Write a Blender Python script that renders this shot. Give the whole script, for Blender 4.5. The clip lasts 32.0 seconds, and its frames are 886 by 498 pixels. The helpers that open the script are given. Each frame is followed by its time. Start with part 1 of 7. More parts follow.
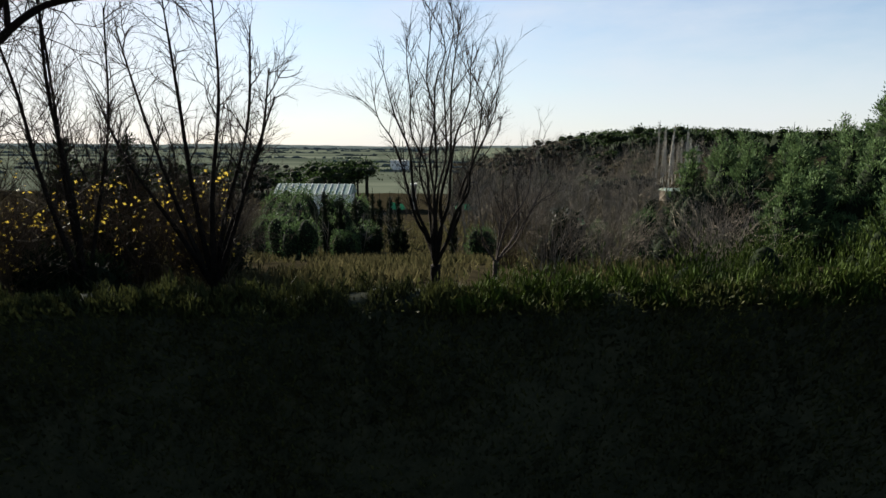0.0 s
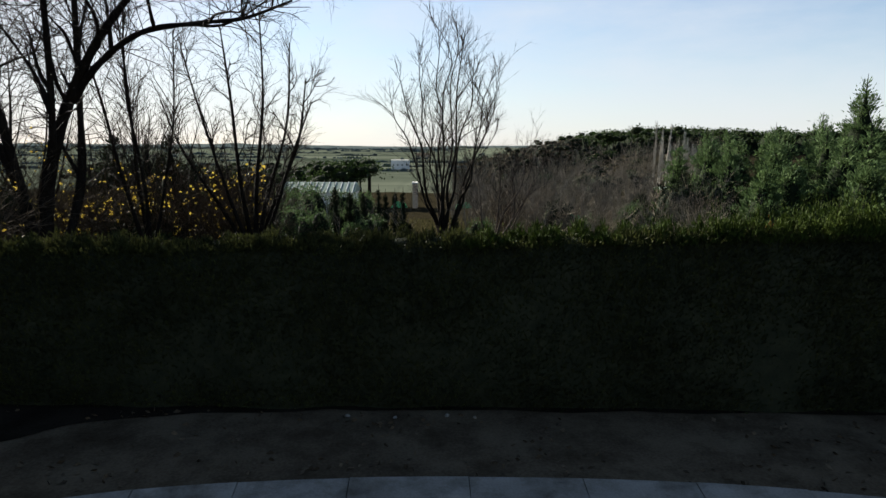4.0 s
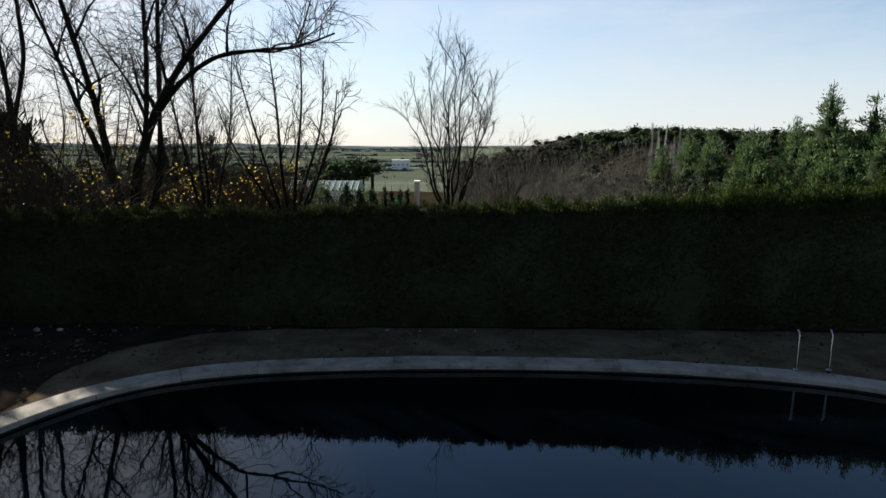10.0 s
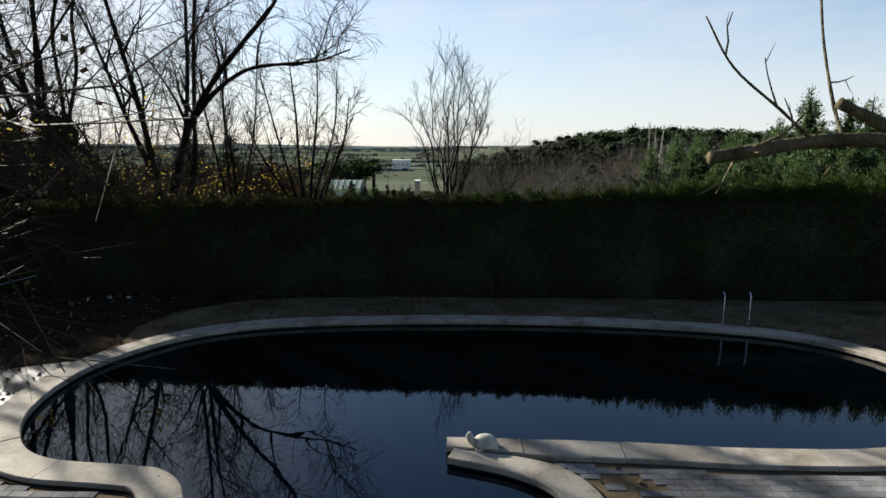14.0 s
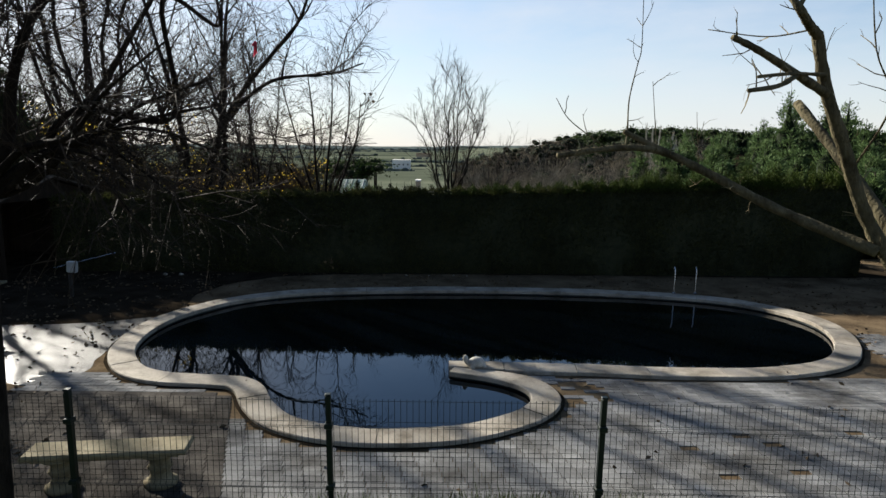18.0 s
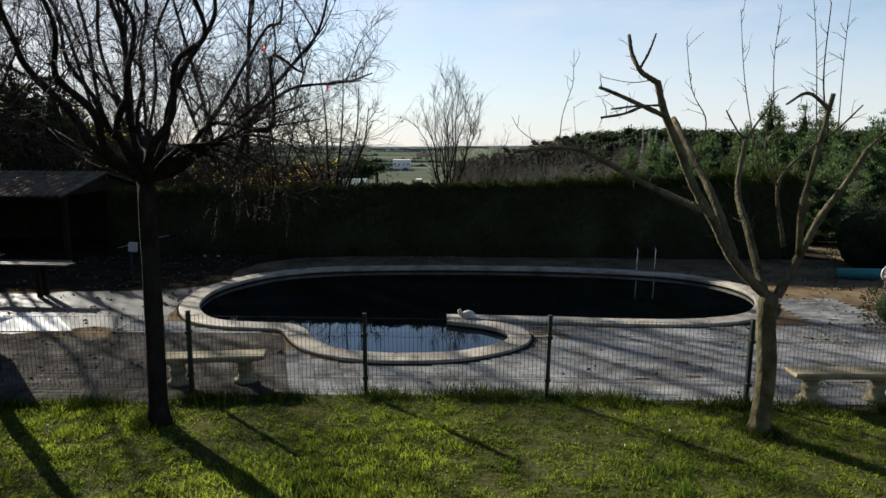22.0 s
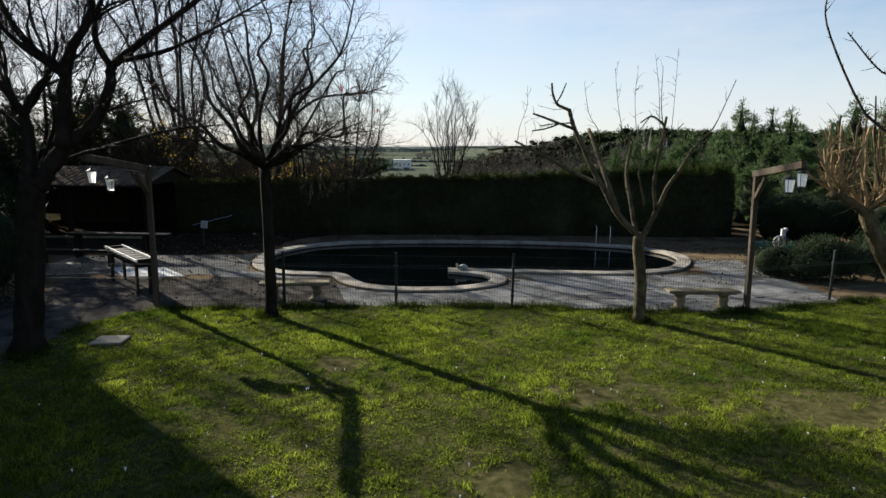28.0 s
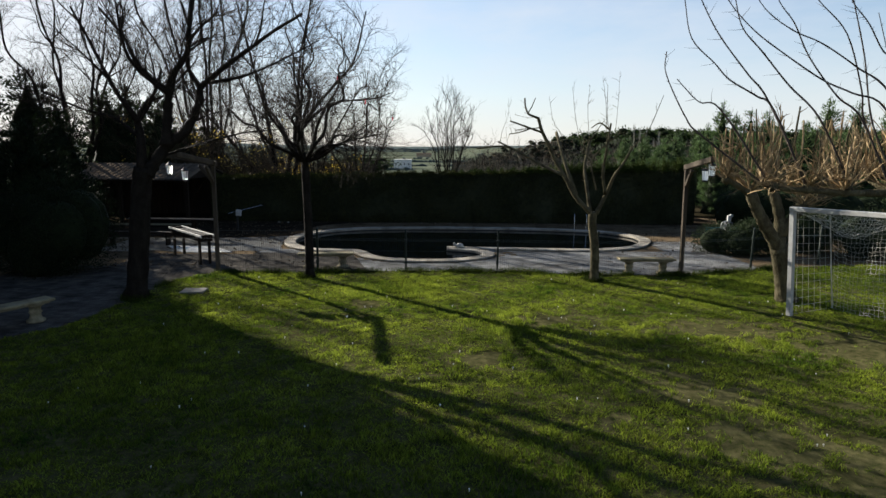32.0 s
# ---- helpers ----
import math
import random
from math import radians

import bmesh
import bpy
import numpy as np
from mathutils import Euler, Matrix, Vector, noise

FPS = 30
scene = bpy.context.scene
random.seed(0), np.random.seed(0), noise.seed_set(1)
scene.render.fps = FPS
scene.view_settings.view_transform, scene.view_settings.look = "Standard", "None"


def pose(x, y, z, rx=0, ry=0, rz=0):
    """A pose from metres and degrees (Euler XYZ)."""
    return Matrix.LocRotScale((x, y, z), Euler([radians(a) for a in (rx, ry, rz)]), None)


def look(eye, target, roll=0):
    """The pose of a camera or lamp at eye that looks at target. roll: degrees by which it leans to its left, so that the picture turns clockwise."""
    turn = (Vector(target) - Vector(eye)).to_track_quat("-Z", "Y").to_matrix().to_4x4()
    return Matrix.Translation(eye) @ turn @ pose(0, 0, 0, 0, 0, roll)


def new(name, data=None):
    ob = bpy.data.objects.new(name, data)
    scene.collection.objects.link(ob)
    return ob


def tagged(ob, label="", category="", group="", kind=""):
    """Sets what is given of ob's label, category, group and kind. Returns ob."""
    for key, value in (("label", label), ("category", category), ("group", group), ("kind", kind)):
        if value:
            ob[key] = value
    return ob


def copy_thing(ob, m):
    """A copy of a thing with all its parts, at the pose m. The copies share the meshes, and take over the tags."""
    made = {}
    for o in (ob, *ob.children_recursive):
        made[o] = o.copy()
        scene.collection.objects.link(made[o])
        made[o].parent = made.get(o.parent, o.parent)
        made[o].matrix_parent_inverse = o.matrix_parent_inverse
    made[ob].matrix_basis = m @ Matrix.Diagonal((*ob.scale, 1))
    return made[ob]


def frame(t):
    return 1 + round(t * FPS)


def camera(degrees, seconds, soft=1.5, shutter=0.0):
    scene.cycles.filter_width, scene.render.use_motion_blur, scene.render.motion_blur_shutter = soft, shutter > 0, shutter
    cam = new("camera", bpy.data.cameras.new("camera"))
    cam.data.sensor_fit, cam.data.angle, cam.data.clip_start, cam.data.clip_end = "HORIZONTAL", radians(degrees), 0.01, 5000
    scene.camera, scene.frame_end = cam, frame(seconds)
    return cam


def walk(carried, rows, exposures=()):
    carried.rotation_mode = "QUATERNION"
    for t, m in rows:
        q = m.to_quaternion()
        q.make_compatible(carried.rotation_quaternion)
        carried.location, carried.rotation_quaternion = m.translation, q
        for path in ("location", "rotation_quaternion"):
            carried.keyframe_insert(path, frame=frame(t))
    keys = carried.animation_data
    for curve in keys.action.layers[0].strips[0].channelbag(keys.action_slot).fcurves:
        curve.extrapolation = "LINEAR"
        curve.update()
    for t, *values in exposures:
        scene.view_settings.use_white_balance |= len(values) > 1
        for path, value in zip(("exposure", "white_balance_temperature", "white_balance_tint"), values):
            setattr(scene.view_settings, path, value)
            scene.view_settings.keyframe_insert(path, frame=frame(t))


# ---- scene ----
cam = camera(70.66, 32.0)
PITCH, LEFT_LEAN = -9.293, 0.470
PATH = [
    (0, 0, -0.594, 3.434), (1, -0.038, -1.253, 3.41), (2, -0.086, -1.968, 3.386), (3, -0.129, -2.66, 3.365),
    (3.5, -0.149, -2.986, 3.357), (5.5, -0.218, -4.242, 3.332), (6, -0.234, -4.54, 3.328), (7, -0.261, -5.104, 3.322),
    (8, -0.293, -5.669, 3.319), (9, -0.324, -6.248, 3.317), (10, -0.343, -6.894, 3.314), (11, -0.354, -7.531, 3.312),
    (12, -0.348, -8.155, 3.312), (13, -0.338, -8.738, 3.316), (14, -0.339, -9.377, 3.325), (16.5, -0.381, -11.01, 3.351),
    (17, -0.387, -11.345, 3.354), (18, -0.383, -12.036, 3.354), (19, -0.384, -12.728, 3.352), (20, -0.368, -13.391, 3.352),
    (21, -0.364, -14.084, 3.353), (22, -0.365, -14.797, 3.356), (23, -0.389, -15.551, 3.357), (24, -0.411, -16.276, 3.356),
    (25, -0.415, -17.006, 3.354), (27.5, -0.414, -19.163, 3.356), (28, -0.414, -19.649, 3.355), (29, -0.426, -20.655, 3.35),
    (30, -0.421, -21.694, 3.345), (31, -0.411, -22.652, 3.34), (31.5, -0.406, -23.013, 3.338), (32, -0.403, -23.312, 3.336),
]
DOWN = math.tan(radians(PITCH))
walk(cam, [(t, look((x, y, z), (x, y + 1, z + DOWN), LEFT_LEAN)) for t, x, y, z in PATH], exposures=[(0.0, 1.65), (32.0, 1.65)])

# ---- light: low winter sun from ahead on the left, thin cloud near it ----
SUN = Vector((-0.718, 0.696, 0.0)).normalized()
SUN_HEIGHT = radians(23.3)
sun_data = bpy.data.lights.new("sun", "SUN")
sun_data.energy, sun_data.angle, sun_data.color = 5.0, radians(0.55), (1.0, 0.95, 0.85)
sun = new("sun", sun_data)
sun.matrix_world = look(Vector((SUN.x, SUN.y, math.tan(SUN_HEIGHT))) * 40, (0, 0, 0))

world = bpy.data.worlds.new("sky")
scene.world = world
world.use_nodes = True
wn, wl = world.node_tree.nodes, world.node_tree.links
wn.clear()
w_out, w_bg = wn.new("ShaderNodeOutputWorld"), wn.new("ShaderNodeBackground")
sky = wn.new("ShaderNodeTexSky")
sky.sky_type, sky.sun_disc = "NISHITA", False
sky.sun_elevation, sky.sun_rotation = SUN_HEIGHT, math.atan2(SUN.x, SUN.y)
sky.air_density, sky.dust_density, sky.ozone_density = 1.0, 0.25, 2.6
w_geo, w_map, w_noise, w_ramp, w_mix = (wn.new("ShaderNodeTexCoord"), wn.new("ShaderNodeMapping"), wn.new("ShaderNodeTexNoise"),
                                        wn.new("ShaderNodeValToRGB"), wn.new("ShaderNodeMixRGB"))
w_map.inputs["Scale"].default_value = (1.3, 1.3, 4.5)
w_noise.inputs["Scale"].default_value, w_noise.inputs["Detail"].default_value, w_noise.inputs["Roughness"].default_value = 1.9, 7.0, 0.62
w_ramp.color_ramp.elements[0].position, w_ramp.color_ramp.elements[1].position = 0.35, 0.72
w_mix.inputs[2].default_value = (5.35, 5.65, 6.1, 1)
wl.new(w_geo.outputs["Generated"], w_map.inputs["Vector"])
wl.new(w_map.outputs["Vector"], w_noise.inputs["Vector"])
wl.new(w_noise.outputs["Fac"], w_ramp.inputs["Fac"])
w_scale = wn.new("ShaderNodeMath")
w_scale.operation = "MULTIPLY"
w_scale.inputs[1].default_value = 0.60
wl.new(w_ramp.outputs["Color"], w_scale.inputs[0])
w_high, w_fade = wn.new("ShaderNodeMapRange"), wn.new("ShaderNodeMath")
w_high.interpolation_type = "SMOOTHSTEP"
w_high.inputs["From Min"].default_value, w_high.inputs["From Max"].default_value = 0.24, 0.38
w_high.inputs["To Min"].default_value, w_high.inputs["To Max"].default_value = 1.0, 0.0
w_fade.operation = "MULTIPLY"
w_up = wn.new("ShaderNodeSeparateXYZ")
wl.new(w_geo.outputs["Generated"], w_up.inputs["Vector"])
wl.new(w_up.outputs["Z"], w_high.inputs["Value"])
wl.new(w_scale.outputs[0], w_fade.inputs[0])
wl.new(w_high.outputs["Result"], w_fade.inputs[1])
wl.new(w_fade.outputs[0], w_mix.inputs[0])
wl.new(sky.outputs["Color"], w_mix.inputs[1])
# pale haze towards the horizon
w_sep, w_low, w_haze = wn.new("ShaderNodeSeparateXYZ"), wn.new("ShaderNodeMapRange"), wn.new("ShaderNodeMixRGB")
w_low.interpolation_type = "SMOOTHSTEP"
w_low.inputs["From Min"].default_value, w_low.inputs["From Max"].default_value = -0.02, 0.30
w_low.inputs["To Min"].default_value, w_low.inputs["To Max"].default_value = 0.66, 0.0
w_haze.inputs[2].default_value = (5.28, 5.42, 5.8, 1)
wl.new(w_geo.outputs["Generated"], w_sep.inputs["Vector"])
wl.new(w_sep.outputs["Z"], w_low.inputs["Value"])
wl.new(w_low.outputs["Result"], w_haze.inputs[0])
wl.new(w_mix.outputs["Color"], w_haze.inputs[1])
# thin bright veil of cloud round the sun
w_dot, w_near, w_veil = wn.new("ShaderNodeVectorMath"), wn.new("ShaderNodeMapRange"), wn.new("ShaderNodeMixRGB")
w_dot.operation = "DOT_PRODUCT"
w_dot.inputs[1].default_value = Vector((SUN.x, SUN.y, math.tan(SUN_HEIGHT))).normalized()
w_near.interpolation_type = "SMOOTHSTEP"
w_near.inputs["From Min"].default_value, w_near.inputs["From Max"].default_value = 0.80, 1.0
w_near.inputs["To Min"].default_value, w_near.inputs["To Max"].default_value = 0.0, 0.85
w_veil.inputs[2].default_value = (5.55, 5.55, 5.75, 1)
wl.new(w_geo.outputs["Generated"], w_dot.inputs[0])
wl.new(w_dot.outputs["Value"], w_near.inputs["Value"])
wl.new(w_near.outputs["Result"], w_veil.inputs[0])
wl.new(w_haze.outputs["Color"], w_veil.inputs[1])
wl.new(w_veil.outputs["Color"], w_bg.inputs["Color"])
w_bg.inputs["Strength"].default_value = 0.049
wl.new(w_bg.outputs["Background"], w_out.inputs["Surface"])


# ---- materials ----
def material(name, dark, light, scale=6.0, rough=0.8, bump=0.3, fine=60.0, metal=0.0, detail=6.0, piece=0.0, through_light=0.0, gloss=0.3, stretch=(1, 1, 1), stain=0.0, stain_scale=0.8, depth=0.02):
    """A two-tone surface with coarse and fine mottling; piece: how far single pieces differ in value."""
    m = bpy.data.materials.new(name)
    m.use_nodes = True
    n, l = m.node_tree.nodes, m.node_tree.links
    b = n["Principled BSDF"]
    tc, mp = n.new("ShaderNodeTexCoord"), n.new("ShaderNodeMapping")
    mp.inputs["Scale"].default_value = stretch
    l.new(tc.outputs["Object"], mp.inputs["Vector"])
    a, f = n.new("ShaderNodeTexNoise"), n.new("ShaderNodeTexNoise")
    a.inputs["Scale"].default_value, a.inputs["Detail"].default_value = scale, detail
    f.inputs["Scale"].default_value, f.inputs["Detail"].default_value = fine, 4.0
    l.new(mp.outputs["Vector"], a.inputs["Vector"])
    l.new(mp.outputs["Vector"], f.inputs["Vector"])
    mixf = n.new("ShaderNodeMath")
    mixf.operation = "MULTIPLY_ADD"
    l.new(f.outputs["Fac"], mixf.inputs[0])
    mixf.inputs[1].default_value = 0.45
    add = n.new("ShaderNodeMath")
    add.operation = "MULTIPLY"
    add.inputs[1].default_value = 0.75
    l.new(a.outputs["Fac"], add.inputs[0])
    l.new(add.outputs[0], mixf.inputs[2])
    ramp = n.new("ShaderNodeValToRGB")
    ramp.color_ramp.elements[0].position, ramp.color_ramp.elements[1].position = 0.38, 0.80
    ramp.color_ramp.elements[0].color, ramp.color_ramp.elements[1].color = (*dark, 1), (*light, 1)
    l.new(mixf.outputs[0], ramp.inputs["Fac"])
    colour = ramp.outputs["Color"]
    if stain:
        # old stains and dirt, patchy and much larger than the grain
        st, sr, sm = n.new("ShaderNodeTexNoise"), n.new("ShaderNodeMapRange"), n.new("ShaderNodeMixRGB")
        st.inputs["Scale"].default_value, st.inputs["Detail"].default_value, st.inputs["Roughness"].default_value = stain_scale, 9.0, 0.68
        gp = n.new("ShaderNodeNewGeometry")
        l.new(gp.outputs["Position"], st.inputs["Vector"])
        sr.inputs["From Min"].default_value, sr.inputs["From Max"].default_value = 0.46, 0.66
        sr.inputs["To Min"].default_value, sr.inputs["To Max"].default_value = 0.0, stain
        l.new(st.outputs["Fac"], sr.inputs["Value"])
        l.new(sr.outputs["Result"], sm.inputs[0])
        l.new(colour, sm.inputs[1])
        sm.inputs[2].default_value = (dark[0] * 0.34, dark[1] * 0.31, dark[2] * 0.26, 1)
        colour = sm.outputs["Color"]
    if piece:
        info, geo = n.new("ShaderNodeObjectInfo"), n.new("ShaderNodeNewGeometry")
        s = n.new("ShaderNodeMath")
        s.operation = "ADD"
        l.new(info.outputs["Random"], s.inputs[0])
        l.new(geo.outputs["Random Per Island"], s.inputs[1])
        w = n.new("ShaderNodeMath")
        w.operation = "WRAP"
        w.inputs[1].default_value, w.inputs[2].default_value = 0.0, 1.0
        l.new(s.outputs[0], w.inputs[0])
        v = n.new("ShaderNodeMapRange")
        v.inputs["To Min"].default_value, v.inputs["To Max"].default_value = 1 - piece, 1 + piece
        l.new(w.outputs[0], v.inputs["Value"])
        hsv = n.new("ShaderNodeHueSaturation")
        l.new(v.outputs[0], hsv.inputs["Value"])
        l.new(colour, hsv.inputs["Color"])
        colour = hsv.outputs["Color"]
    l.new(colour, b.inputs["Base Color"])
    b.inputs["Roughness"].default_value, b.inputs["Metallic"].default_value = rough, metal
    b.inputs["Specular IOR Level"].default_value = gloss
    if bump:
        bp = n.new("ShaderNodeBump")
        bp.inputs["Strength"].default_value, bp.inputs["Distance"].default_value = bump, depth
        l.new(mixf.outputs[0], bp.inputs["Height"])
        l.new(bp.outputs["Normal"], b.inputs["Normal"])
    if through_light:
        tr, mx = n.new("ShaderNodeBsdfTranslucent"), n.new("ShaderNodeMixShader")
        l.new(colour, tr.inputs["Color"])
        mx.inputs[0].default_value = through_light
        l.new(b.outputs["BSDF"], mx.inputs[1])
        l.new(tr.outputs["BSDF"], mx.inputs[2])
        l.new(mx.outputs["Shader"], n["Material Output"].inputs["Surface"])
    return m


M_SOIL = material("valley_soil", (0.009, 0.0084, 0.0048), (0.03, 0.0246, 0.0144), 0.5, 0.95, 0.5, 7.0, gloss=0.0)
M_LAWN = material("lawn_soil", (0.018, 0.026, 0.007), (0.105, 0.09, 0.042), 9.0, 0.95, 1.0, 90.0, gloss=0.0, stain=0.6, stain_scale=1.7)
# earth, darkened so that its colour carries the deep shade by the hedge
M_SHADEDEARTH = material("shaded_earth", (0.008, 0.0066, 0.0045), (0.034, 0.026, 0.018), 2.0, 0.95, 0.6, 30.0, gloss=0.0)
M_GRASS = material("grass_blade", (0.012, 0.044, 0.003), (0.245, 0.29, 0.030), 0.7, 0.7, 0.0, 6.0, piece=0.7, through_light=0.58, gloss=0.08, stain=0.62, stain_scale=2.8)
M_SAND = material("sandy_earth", (0.05554, 0.03896, 0.02393), (0.1515, 0.1125, 0.0701), 1.6, 0.95, 0.5, 30.0, gloss=0.0, stain=0.6, stain_scale=1.0)
M_PAVER = material("paver", (0.09324, 0.092, 0.09159), (0.2113, 0.2113, 0.2062), 1.3, 0.9, 0.35, 60.0, piece=0.2, gloss=0.0, stain=0.7, stain_scale=1.1)
# the same pavers in a darker colour that paints the shade on the left
M_SHADEDPAVER = material("shaded_paver", (0.030, 0.028, 0.026), (0.098, 0.089, 0.078), 2.5, 0.9, 0.35, 60.0, piece=0.2, gloss=0.0, stain=0.6, stain_scale=1.4)
# far trees, made paler and bluer to paint haze
M_HAZETREE = material("hazed_far_tree", (0.035, 0.047, 0.045), (0.085, 0.098, 0.088), 0.05, 0.9, 0.0, 0.5, piece=0.3, gloss=0.0)
M_COPING = material("coping_stone", (0.1947, 0.1698, 0.1336), (0.3301, 0.2985, 0.2499), 2.2, 0.8, 0.25, 45.0, piece=0.08, stain=0.75, stain_scale=1.6, gloss=0.08)
# stained glossy concrete; shade over the apron is mixed into its dark base
M_SHADEDCONCRETE = material("shaded_concrete", (0.026, 0.024, 0.020), (0.085, 0.081, 0.069), 1.8, 0.36, 0.5, 40.0, gloss=0.34, stain=0.85, stain_scale=1.3)
# blue-grey that stands in for haze over the distant hills
M_HAZERIDGE = material("far_ridge", (0.045, 0.06, 0.06), (0.085, 0.10, 0.095), 0.002, 1.0, 0.0, 0.01, gloss=0.0)
M_JOINT = material("joint", (0.07, 0.06, 0.05), (0.13, 0.11, 0.09), 8.0, 0.95)
M_POOLWALL = material("pool_wall", (0.006125, 0.0098, 0.01103), (0.0147, 0.02082, 0.02205), 3.0, 0.5, 0.1)
M_BARK = material("grey_bark", (0.028, 0.022, 0.019), (0.08, 0.066, 0.056), 9.0, 0.9, 0.8, 70.0, stretch=(1, 1, 0.3), depth=0.06, gloss=0.04)
M_DARKBARK = material("dark_bark", (0.007699, 0.00616, 0.00484), (0.02419, 0.01981, 0.0154), 9.0, 0.9, 0.8, 70.0, stretch=(1, 1, 0.3), stain=0.5, stain_scale=6.0, depth=0.06, gloss=0.04)
M_PALEBARK = material("pale_bark", (0.045, 0.038, 0.022), (0.125, 0.108, 0.066), 8.0, 0.9, 1.0, 45.0, stretch=(1, 1, 0.3), stain=0.6, stain_scale=5.0, depth=0.06, gloss=0.04)
M_TWIG = material("twig", (0.01508, 0.01145, 0.009044), (0.04521, 0.03467, 0.02562), 5.0, 0.8, 0.0, 40.0, piece=0.2, gloss=0.04)
M_PALETWIG = material("pale_twig", (0.07837, 0.0612, 0.03672), (0.1881, 0.1592, 0.09792), 5.0, 0.75, 0.0, 40.0, piece=0.2, gloss=0.04)
M_TANTWIG = material("tan_shoot", (0.13, 0.085, 0.042), (0.31, 0.225, 0.125), 5.0, 0.75, 0.3, 40.0, piece=0.3, gloss=0.04)
M_THICKET = material("thicket_stem", (0.028, 0.020, 0.013), (0.098, 0.072, 0.046), 1.2, 0.9, 0.0, 20.0, piece=0.4, gloss=0.02)
M_BRUSH = material("dry_brush", (0.05, 0.041, 0.031), (0.27, 0.228, 0.172), 0.5, 0.9, 0.0, 9.0, piece=0.45, gloss=0.0)
M_GREYWOOD = material("leafless_crown", (0.024, 0.019, 0.014), (0.17, 0.138, 0.10), 0.16, 0.95, 0.0, 4.0, piece=0.5, gloss=0.0)
M_HEDGE = material("hedge_leaf", (0.013, 0.016, 0.0065), (0.052, 0.056, 0.016), 1.5, 0.6, 0.0, 12.0, piece=0.35, through_light=0.3, gloss=0.06)
# near-black fill that paints the shade between leaves and under crowns
M_LEAFSHADE = material("leaf_shade", (0.004, 0.007, 0.003), (0.014, 0.02, 0.008), 5.0, 0.95, 0.8, 30.0, gloss=0.08)
M_HEDGECORE = material("hedge_core", (0.012, 0.0145, 0.008), (0.038, 0.04, 0.021), 6.0, 0.95, 0.6, 40.0, gloss=0.08)
M_CONIFER = material("conifer_needle", (0.02, 0.042, 0.017), (0.095, 0.14, 0.05), 0.9, 0.65, 0.0, 6.0, piece=0.3, through_light=0.25, gloss=0.06)
M_CYPRESS = material("cypress_needle", (0.005, 0.009, 0.0045), (0.018, 0.025, 0.0105), 2.0, 0.7, 0.0, 9.0, piece=0.3, through_light=0.1, gloss=0.03)
M_ORANGE = material("withered_frond", (0.06, 0.03, 0.0072), (0.156, 0.084, 0.018), 3.0, 0.8, 0.0, 20.0, piece=0.3, through_light=0.4, gloss=0.1)
M_POPLAR = material("poplar_bark", (0.204, 0.187, 0.153), (0.442, 0.408, 0.34), 0.4, 0.9, 0.0, 3.0, piece=0.2, gloss=0.0)
M_STRAW = material("straw_grass", (0.03, 0.032, 0.012), (0.10, 0.085, 0.04), 0.4, 0.9, 0.0, 6.0, piece=0.3, through_light=0.2, gloss=0.0)
M_LONGGRASS = material("long_grass", (0.008, 0.02, 0.0015), (0.045, 0.06, 0.006), 1.5, 0.7, 0.0, 9.0, piece=0.35, through_light=0.35, gloss=0.1)
M_SHOOT = material("fresh_shoot", (0.009, 0.02, 0.003), (0.045, 0.062, 0.010), 0.8, 0.7, 0.0, 9.0, piece=0.5, through_light=0.16, gloss=0.06)
M_PINE = material("pine_crown", (0.0096, 0.0216, 0.00576), (0.036, 0.0576, 0.0144), 0.2, 0.7, 0.0, 1.5, piece=0.3, through_light=0.2, gloss=0.06)
M_SHRUB = material("grey_green_leaf", (0.01094, 0.01843, 0.008262), (0.03159, 0.04394, 0.02065), 2.0, 0.7, 0.0, 12.0, piece=0.3, through_light=0.25, gloss=0.06)
M_YELLOW = material("yellow_leaf", (0.24, 0.155, 0.018), (0.46, 0.34, 0.055), 3.0, 0.6, 0.0, 20.0, piece=0.25, through_light=0.5)
M_DRYLEAF = material("dead_leaf", (0.035, 0.025, 0.016), (0.12, 0.085, 0.05), 5.0, 0.8, 0.0, 40.0, piece=0.4, gloss=0.08)
M_WOOD = material("weathered_post", (0.03549, 0.02721, 0.01893), (0.0852, 0.06858, 0.04969), 5.0, 0.8, 0.4, 60.0, stretch=(1, 1, 0.12), gloss=0.08)
M_DARKWOOD = material("dark_stained_wood", (0.008, 0.0056, 0.004), (0.026, 0.018, 0.012), 6.0, 0.7, 0.4, 50.0, stretch=(1, 1, 0.15), gloss=0.08)
M_TILE = material("roof_tile", (0.055, 0.041, 0.030), (0.135, 0.106, 0.080), 3.0, 0.9, 0.4, 40.0, piece=0.2, gloss=0.0)
M_PALESTONE = material("pale_cast_stone", (0.30, 0.28, 0.24), (0.52, 0.49, 0.43), 8.0, 0.85, 0.4, 60.0, stain=0.5, stain_scale=5.0, gloss=0.08)
M_STONE = material("cast_stone", (0.1428, 0.1179, 0.06891), (0.2476, 0.2162, 0.1424), 4.0, 0.85, 0.4, 50.0, stain=0.6, stain_scale=3.0, gloss=0.08)
M_GREENPAINT = material("green_coated_steel", (0.0015, 0.0055, 0.0035), (0.00375, 0.01125, 0.007), 8.0, 0.45, 0.05)
M_STEEL = material("stainless_steel", (0.22, 0.22, 0.22), (0.36, 0.36, 0.37), 10.0, 0.25, 0.02, metal=1.0)
M_BLACK = material("black_metal", (0.012, 0.012, 0.012), (0.03, 0.03, 0.03), 10.0, 0.5, 0.1)
M_WHITE = material("white_paint", (0.2902, 0.2808, 0.2621), (0.3744, 0.3697, 0.3557), 4.0, 0.55, 0.1, 30.0)
